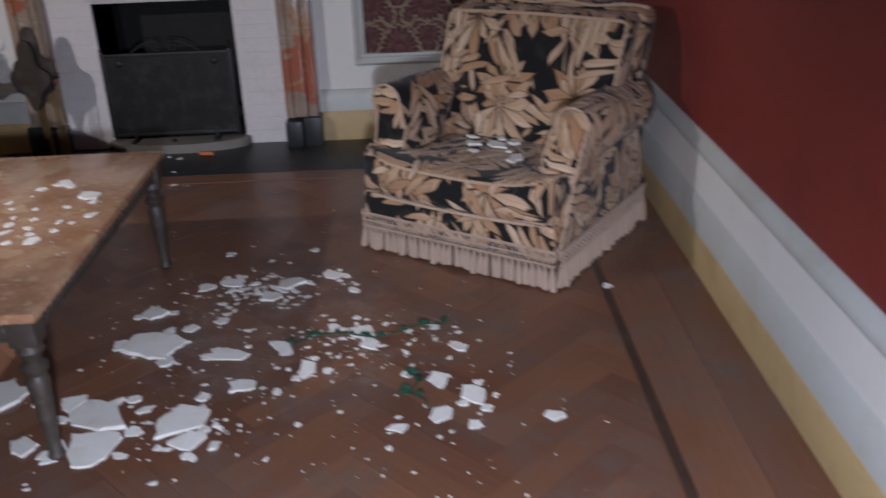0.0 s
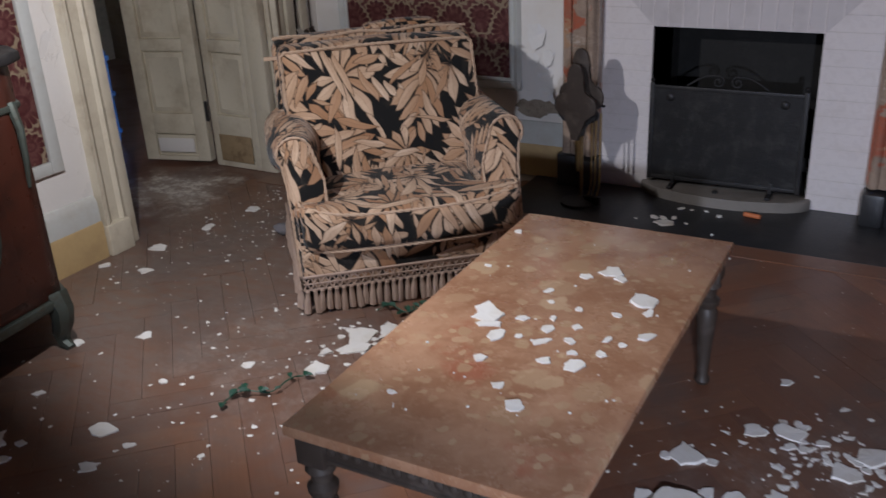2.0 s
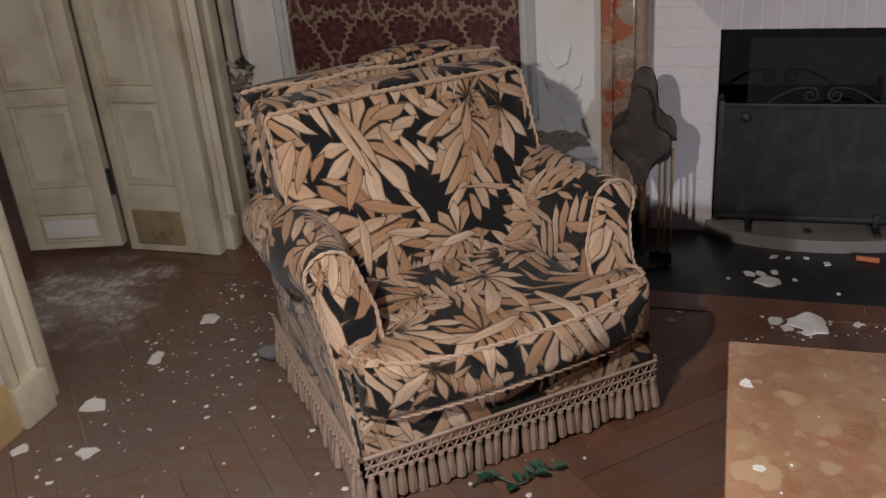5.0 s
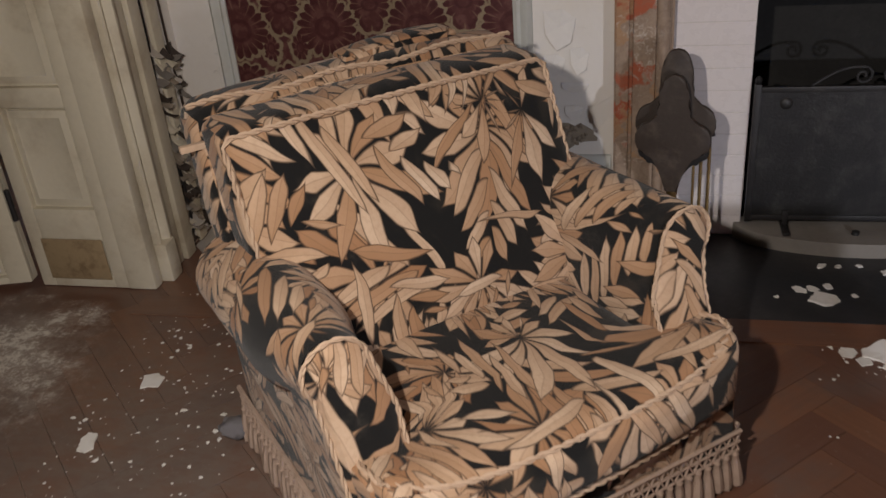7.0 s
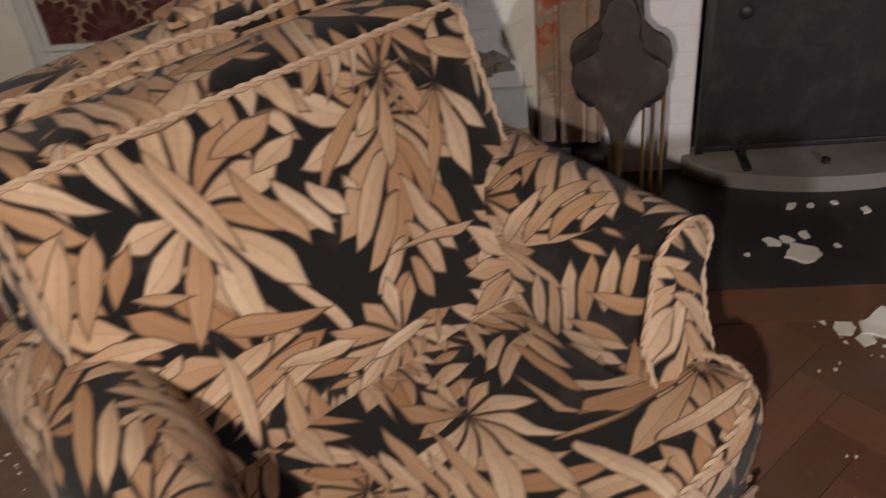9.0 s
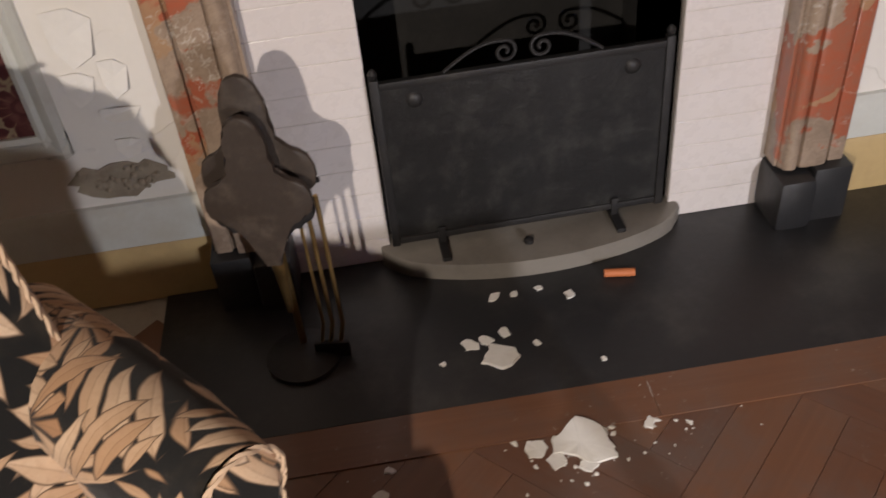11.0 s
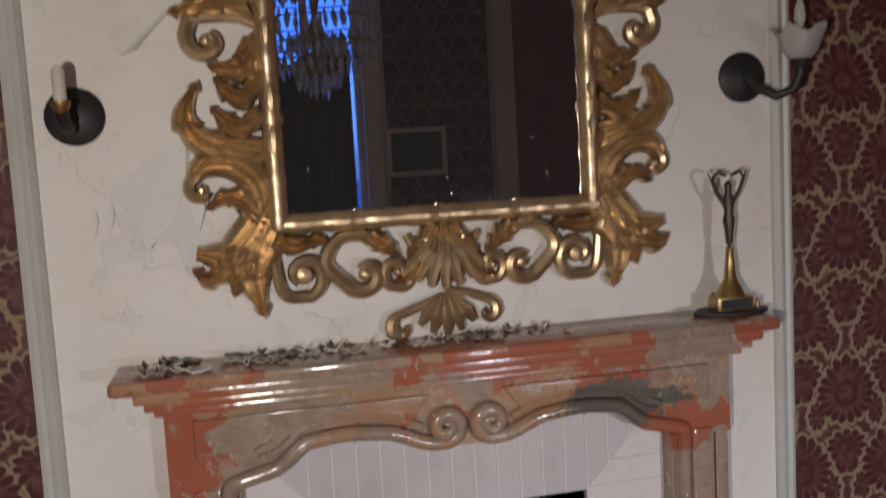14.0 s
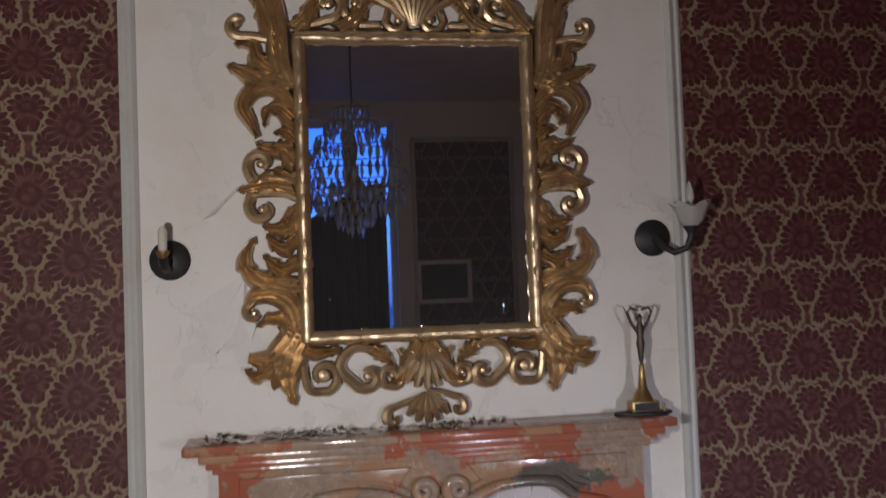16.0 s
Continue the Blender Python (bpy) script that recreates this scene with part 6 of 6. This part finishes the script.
for ringr, z, k in ((0.44, 0.40, 42), (0.42, 0.24, 42), (0.30, 0.14, 28), (0.20, 0.30, 20), (0.38, 0.56, 34), (0.30, 0.68, 26), (0.22, 0.80, 20), (0.15, 0.92, 16), (0.15, 0.06, 14), (0.06, 0.0, 6)):
    part("ring", tube(bmesh.new(), [(ringr * math.cos(2 * math.pi * i / 28), ringr * math.sin(2 * math.pi * i / 28), z) for i in range(28)], 0.006, 6, True), "brass", cha)
    for i in range(k):
        a = 2 * math.pi * i / k
        shared("crystal_drop", dme, cha, pose(ringr * math.cos(a), ringr * math.sin(a), z, 0, 0, 40 * i) @ Matrix.Scale(random.uniform(1.2, 2.2), 4))
for i in range(8):
    a = 2 * math.pi * i / 8
    part("arm", tube(bmesh.new(), [(0.03 * math.cos(a), 0.03 * math.sin(a), 0.30), (0.2 * math.cos(a), 0.2 * math.sin(a), 0.18), (0.40 * math.cos(a), 0.40 * math.sin(a), 0.30)], 0.010, 6), "crystal", cha)
    part("candle", lathe(bmesh.new(), ((0.03, 0.30), (0.012, 0.32), (0.012, 0.40)), 8, (0.40 * math.cos(a), 0.40 * math.sin(a), 0)), "candle", cha)
pic = thing("framed_picture", "small dark picture in a pale frame on the far wall", "picture", (0.17, REAR + 0.006, 1.80))
for r in ((-0.32, 0.32, 0, 0.035, 0.20, 0.25), (-0.32, 0.32, 0, 0.035, -0.25, -0.20), (-0.32, -0.27, 0, 0.035, -0.20, 0.20), (0.27, 0.32, 0, 0.035, -0.20, 0.20)):
    part("frame_bar", boxes(r, bevel=0.005), "white", pic, "pale painted frame")
part("picture", boxes((-0.27, 0.27, 0.0, 0.012, -0.20, 0.20)), "iron", pic, "dark sheet", False)

# ---- fallen plaster ----
def shard(rnd, r, thick, long=1.0):
    """A broken flake: straight snapped edges, a few notches, a slightly dished face."""
    bm = bmesh.new()
    k = rnd.randint(6, 9)
    cut = sorted(rnd.uniform(0, 6.2832) for _ in range(k))
    corner = [(r * rnd.uniform(0.55, 1.2) * math.cos(a) * long, r * rnd.uniform(0.42, 1.1) * math.sin(a)) for a in [2 * math.pi * (i + rnd.uniform(-0.38, 0.38)) / k for i in range(k)]]
    pts = []
    for (ax, ay), (bx, by) in zip(corner, corner[1:] + corner[:1]):
        pts.append((ax, ay))
        for q in (0.33, 0.66):
            j = r * rnd.uniform(-0.07, 0.05)
            L = math.hypot(bx - ax, by - ay) + 1e-6
            pts.append((ax + (bx - ax) * q + j * (by - ay) / L, ay + (by - ay) * q - j * (bx - ax) / L))
    lo = [bm.verts.new((x, y, 0)) for x, y in pts]
    tx, ty = rnd.uniform(-0.07, 0.07), rnd.uniform(-0.07, 0.07)
    lift = (abs(tx) * long + abs(ty)) * r * 0.6
    hi = [bm.verts.new((x * 0.98, y * 0.98, max(thick * 0.5, thick * rnd.uniform(0.85, 1.15) + lift + tx * x + ty * y))) for x, y in pts]
    c = bm.verts.new((0, 0, thick * 0.9 + lift))
    n = len(pts)
    bm.faces.new(lo)
    for i in range(n):
        j = (i + 1) % n
        bm.faces.new((lo[i], lo[j], hi[j], hi[i]))
        bm.faces.new((hi[i], hi[j], c))
    return bm


def strew(rows, z, label, group, seed, thick=0.0034):
    rnd = random.Random(seed)
    more = []
    for x, y, r in rows:
        more.append((x, y, r))
        if r > 0.049:
            for _ in range(4):
                a = rnd.uniform(0, 6.28)
                q = r * rnd.uniform(0.95, 1.5)
                more.append((x + q * math.cos(a), y + q * math.sin(a) * 0.8, r * rnd.uniform(0.16, 0.38)))
    for x, y, r in more:
        bm = shard(rnd, r, thick * (0.7 + 5 * r), rnd.uniform(0.9, 1.25))
        ob = solid("plaster_flake", bm, "flake", label, "plaster flake", group=group, smooth=False)
        ob.matrix_world = pose(x, y, z, 0, 0, rnd.uniform(0, 360))


strew([(-0.63, 2.5, 0.115), (-0.71, 2.73, 0.055), (-0.39, 2.42, 0.058), (-0.46, 2.65, 0.032), (-0.56, 2.92, 0.038), (-0.47, 2.95, 0.06), (-0.31, 2.83, 0.05), (-0.25, 2.93, 0.055), (-0.1, 2.99, 0.055), (-0.01, 2.85, 0.028), (-0.19, 3.23, 0.025), (-0.22, 2.45, 0.042), (-0.12, 2.31, 0.052), (-0.31, 2.23, 0.048), (0.03, 2.54, 0.055), (0.07, 2.45, 0.04), (-0.06, 2.57, 0.038)], 0.0, "white fallen plaster flake on the parquet", "flakes on the floor", 21)
strew([(0.29, 2.22, 0.047), (0.35, 2.42, 0.033), (0.39, 2.13, 0.056), (0.42, 2.06, 0.026), (0.29, 2.04, 0.037), (0.19, 2.26, 0.02), (0.17, 1.98, 0.029), (0.38, 1.98, 0.028), (0.6, 2.01, 0.036), (0.9, 2.8, 0.026), (-0.46, 2.08, 0.095), (-0.41, 1.96, 0.06), (-0.7, 2.1, 0.09), (-0.67, 1.95, 0.095), (-0.8, 2.17, 0.045), (-1.03, 2.23, 0.095), (-0.86, 1.97, 0.046), (-1.22, 1.92, 0.046), (-1.0, 2.01, 0.022), (-0.2, 2.19, 0.019)], 0.0, "white fallen plaster flake on the parquet", "flakes on the floor", 22)
strew([(-2.55, 1.92, 0.076), (-2.29, 2.12, 0.042), (-2.62, 2.6, 0.03), (-2.14, 2.6, 0.037), (-1.91, 2.68, 0.045), (-2.33, 2.4, 0.022), (-1.9, 2.92, 0.055), (-1.82, 3.0, 0.05), (-1.88, 2.84, 0.05), (-1.95, 2.78, 0.032), (-3.19, 3.22, 0.045), (-3.05, 3.02, 0.034), (-3.26, 2.99, 0.03), (-3.1, 3.77, 0.041), (-3.14, 3.5, 0.038), (-2.81, 2.46, 0.031), (-2.65, 2.17, 0.022), (-2.19, 1.97, 0.032), (-2.16, 2.09, 0.02), (-0.57, 2.94, 0.03), (-0.53, 3.22, 0.023), (-0.43, 2.89, 0.024)], 0.0, "white fallen plaster flake on the dusty floor", "flakes on the floor", 23)
strew([(-0.97, 2.83, 0.038), (-0.83, 2.7, 0.042), (-1.17, 2.47, 0.045), (-1.08, 2.49, 0.017), (-1.0, 2.46, 0.021), (-1.01, 2.52, 0.014), (-0.97, 2.59, 0.015), (-0.9, 2.38, 0.019), (-0.95, 2.32, 0.019), (-0.85, 2.47, 0.014), (-0.77, 2.52, 0.025), (-1.09, 2.27, 0.022), (-1.0, 2.18, 0.018), (-1.325, 3.0, 0.016), (-1.08, 2.66, 0.013), (-1.30, 2.74, 0.010), (-0.93, 2.12, 0.026), (-1.2, 2.06, 0.012), (-1.14, 2.43, 0.030), (-1.10, 2.38, 0.026), (-1.05, 2.40, 0.013), (-0.99, 2.40, 0.024), (-0.93, 2.43, 0.017), (-0.88, 2.33, 0.028), (-0.84, 2.40, 0.016), (-0.81, 2.46, 0.012), (-0.87, 2.60, 0.013), (-0.80, 2.64, 0.018), (-1.02, 2.78, 0.018), (-0.93, 2.80, 0.022), (-1.05, 2.60, 0.010), (-0.94, 2.50, 0.015)], 0.460, "white plaster flake on the marble table top", "flakes on the table", 24, 0.0026)
strew([(-1.24, 4.34, 0.060), (-1.22, 4.53, 0.017), (-1.17, 4.53, 0.015), (-1.04, 4.50, 0.018), (-1.02, 4.28, 0.009), (-1.37, 4.34, 0.008), (-1.11, 4.54, 0.012)], 0.004, "white plaster flake on the slate hearth", "flakes on the hearth", 25)
strew([(-1.13, 4.07, 0.068), (-0.98, 4.09, 0.016), (-1.52, 4.08, 0.013), (-1.54, 4.02, 0.016), (-0.96, 4.17, 0.03)], 0.0, "white fallen plaster flake before the hearth", "flakes on the floor", 26)
base2 = pose(0.365, 3.02, 0, 0, 0, -34)
rnd = random.Random(31)
for x, y, r in ((0.02, 0.28, 0.045), (0.07, 0.34, 0.035), (-0.07, 0.26, 0.035), (0.16, 0.17, 0.045), (-0.02, 0.18, 0.02), (0.10, 0.24, 0.016), (-0.12, 0.34, 0.02), (0.0, 0.36, 0.02)):
    ob = solid("plaster_flake", shard(rnd, r, 0.006, 1.3), "flake", "white plaster flake on the armchair seat", "plaster flake", group="flakes on the armchair", smooth=False)
    ob.matrix_world = base2 @ pose(x, y, 0.390 + 0.014 * (1 - (x / 0.3) ** 2), 0, 0, rnd.uniform(0, 360))

# crumbs: one scatter of many small bits
def crumbs(name, areas, z, seed, label):
    rnd = random.Random(seed)
    verts, faces = [], []
    for cx, cy, sx, sy, n, big in areas:
        for _ in range(n):
            x, y = rnd.gauss(cx, sx), rnd.gauss(cy, sy)
            if not (-3.25 < x < 1.15 and 0.2 < y < 4.7):
                continue
            r = big * rnd.uniform(0.2, 1.0) ** 2 + 0.0015
            a0 = rnd.uniform(0, 6.28)
            i0 = len(verts)
            k = 5
            for j in range(k):
                q = r * rnd.uniform(0.3, 1.25)
                verts.append((x + q * math.cos(a0 + j * 1.2566), y + q * math.sin(a0 + j * 1.2566), z))
            verts.append((x, y, z + min(r * 0.3, 0.0022)))
            faces += [(i0 + j, i0 + (j + 1) % k, i0 + k) for j in range(k)]
    me = bpy.data.meshes.new(name)
    me.from_pydata(verts, [], faces)
    me.materials.append(M["flake"])
    return tagged(new(name, me), label, "debris", kind="stuff")


crumbs("plaster_crumbs", ((-0.45, 2.5, 0.35, 0.35, 110, 0.011), (-0.35, 2.88, 0.14, 0.10, 120, 0.02), (0.05, 2.5, 0.18, 0.10, 120, 0.02), (0.2, 2.2, 0.25, 0.25, 60, 0.012), (-2.1, 2.6, 0.35, 0.4, 150, 0.012), (-2.7, 2.7, 0.4, 0.6, 80, 0.010), (-1.88, 2.85, 0.12, 0.12, 60, 0.018), (-3.0, 3.5, 0.25, 0.35, 90, 0.010), (-3.2, 3.7, 0.35, 0.40, 330, 0.0055), (-3.15, 3.95, 0.16, 0.2, 60, 0.010), (-3.0, 4.3, 0.2, 0.15, 120, 0.012), (-0.45, 2.05, 0.15, 0.12, 70, 0.016), (-1.1, 4.08, 0.12, 0.06, 70, 0.012), (-1.1, 4.25, 0.4, 0.2, 70, 0.005), (-0.5, 3.3, 0.5, 0.5, 80, 0.005), (0.3, 1.6, 0.6, 0.5, 110, 0.006), (-1.4, 1.2, 1.2, 0.6, 200, 0.008)), 0.0008, 41, "white plaster crumbs scattered over the floor")
rnd = random.Random(8)
bm = bmesh.new()
for k in range(34):
    x, y = rnd.uniform(-1.3, -0.75), rnd.uniform(2.0, 3.1)
    r = rnd.uniform(0.0015, 0.0045)
    lathe(bm, ((r, 0.460), (r * 0.6, 0.460 + r * 0.6)), 5, (x, y, 0))
tagged(solid("table_crumbs", bm, "flake", "plaster crumbs on the marble table top", "debris", "stuff", smooth=False))
# sprigs of plastic ivy on the floor
def sprig(name, a, b, n, seed, label):
    rnd = random.Random(seed)
    s = thing(name, label, "plant sprig", (a[0], a[1], 0.002))
    d = Vector((b[0] - a[0], b[1] - a[1], 0))
    side = Vector((-d.y, d.x, 0)).normalized()
    line = [d * (i / 12) + side * 0.02 * math.sin(i * 0.7) + Vector((0, 0, 0.006 + 0.012 * abs(math.sin(i * 0.5)))) for i in range(13)]
    part("stem", tube(bmesh.new(), line, 0.0025, 5), "leaf", s)
    for k in range(n):
        p = line[rnd.randint(0, 12)]
        a1 = rnd.uniform(0, 6.28)
        L = rnd.uniform(0.022, 0.042)
        bm = bmesh.new()
        f, w = Vector((math.cos(a1), math.sin(a1), 0.25)), Vector((-math.sin(a1), math.cos(a1), 0))
        vs = [bm.verts.new(p + f * (L * u) + w * (L * q) + Vector((0, 0, h))) for u, q, h in ((0, 0, 0), (0.35, 0.34, 0.006), (0.7, 0.26, 0.004), (1, 0, -0.004), (0.7, -0.26, 0.004), (0.35, -0.34, 0.006))]
        c = bm.verts.new(p + f * (L * 0.5))
        for i in range(6):
            bm.faces.new((vs[i], vs[(i + 1) % 6], c))
        bm.normal_update()
        bmesh.ops.solidify(bm, geom=bm.faces[:], thickness=0.001)
        part("leaf", bm, "leaf", s)
    return s


sprig("ivy_sprig", (-0.17, 2.47), (0.31, 2.53), 16, 1, "green ivy sprig among the fallen plaster")
sprig("ivy_sprig", (0.21, 2.24), (0.23, 2.06), 9, 2, "green ivy sprig among the fallen plaster")
sprig("ivy_sprig", (-1.95, 3.10), (-1.76, 3.19), 16, 3, "green ivy sprig beside the armchair fringe")
sprig("ivy_sprig", (-2.05, 2.38), (-1.90, 2.60), 12, 4, "green ivy sprig on the dusty floor")
bm = bmesh.new()
lathe(bm, ((0.010, 0.0), (0.0105, 0.004), (0.0105, 0.070), (0.010, 0.074)), 12)
ob = solid("paper_tube", bm, "stub", "orange cardboard tube on the hearth", "tube")
ob.matrix_world = pose(-0.945, 4.545, 0.0145, 0, 90, -10)
bm = bmesh.new()
bmesh.ops.create_icosphere(bm, subdivisions=3, radius=0.045)
for v in bm.verts:
    v.co = Vector((v.co.x, v.co.y * 0.85, v.co.z * 0.7)) * 0.85 * (1 + 0.30 * noise.noise(v.co * 30) + 0.22 * noise.noise(v.co * 75))
low = min(v.co.z for v in bm.verts)
for v in bm.verts:
    v.co.z -= low
ob = solid("crumpled_paper_ball", bm, "lump", "grey crumpled lump on the floor beside the armchair", "debris")
ob.matrix_world = pose(-2.755, 3.57, 0.0, 0, 0, 20)

# ---- parquet: herringbone blocks with a border along the red wall ----
floor_ob = bpy.data.objects["floor"]
PW, PL = 0.098, 0.49


def block_mesh(w, l, name):
    bm = bmesh.new()
    uvl = bm.loops.layers.uv.verify()
    g = 0.0006
    slab(bm, [(g, g), (w - g, g), (w - g, l - g), (g, l - g)], -0.012, 0.0, "z")
    for f in bm.faces:
        for lp in f.loops:
            lp[uvl].uv = (lp.vert.co.x, lp.vert.co.y)
    me = mesh_of(name, bm, False)
    me.materials.append(M["wood"])
    return me


bme = block_mesh(PW, PL, "parquet_block")
places = []
ang = math.radians(45)
k = round(PL / PW)
for i in range(-70, 70):
    for j in range(-14, 14):
        for kind in (0, 1):
            # unit herringbone: blocks step by one width along the diagonal
            if kind == 0:
                u, v, r = i * PW + j * PL, i * PW - j * PL, 0
            else:
                u, v, r = i * PW + j * PL + PL + PW, i * PW - j * PL, 90
            x = (u * math.cos(ang) - v * math.sin(ang)) - 1.0
            y = (u * math.sin(ang) + v * math.cos(ang)) + 2.5
            m = pose(x, y, random.uniform(-0.0006, 0.0006), 0, 0, 45 + r)
            c = m @ Vector((PW / 2, PL / 2, 0))
            if LEFT - 0.15 < c.x < RIGHT - 0.20 and REAR < c.y < 4.45:
                places.append((abs(c.x + 0.9) + abs(c.y - 2.7), m))
places.sort(key=lambda p: p[0])
for _, m in places[:300]:
    shared("parquet_block", bme, floor_ob, m)
verts, faces, uvs = [], [], []
for _, m in places[300:]:
    i0 = len(verts)
    for v in bme.vertices:
        verts.append(m @ v.co)
    for p in bme.polygons:
        faces.append([i0 + q for q in p.vertices])
        uvs += [bme.vertices[q].co.xy for q in p.vertices]
me = bpy.data.meshes.new("parquet_rest")
me.from_pydata(verts, [], faces)
lay = me.uv_layers.new(name="uv")
for l, q in zip(lay.data, uvs):
    l.uv = q
me.materials.append(M["wood"])
ob = new("parquet_rest", me)
ob.parent = floor_ob
ob["kind"] = "stuff"
# border boards
for x, w in ((RIGHT - 0.40, 0.03), (RIGHT - 0.37, 0.185), (RIGHT - 0.185, 0.16)):
    y = REAR
    j = 0
    while y < BACK - 0.05:
        l = min(1.15 + 0.3 * (j % 2), BACK - 0.03 - y)
        strip_ob = shared("border_board", block_mesh(w, l, "border_board"), floor_ob, pose(x, y, 0.0025))
        if w < 0.05:
            strip_ob.data.materials[0] = M["inlay"]
        y += l
        j += 1
for y, w in ((4.10, 0.115),):
    x = LEFT
    while x < RIGHT - 0.40:
        l = min(1.2, RIGHT - 0.40 - x)
        shared("border_board", block_mesh(w, l, "border_board"), floor_ob, pose(x + l, y, 0.0032, 0, 0, 90))
        x += l
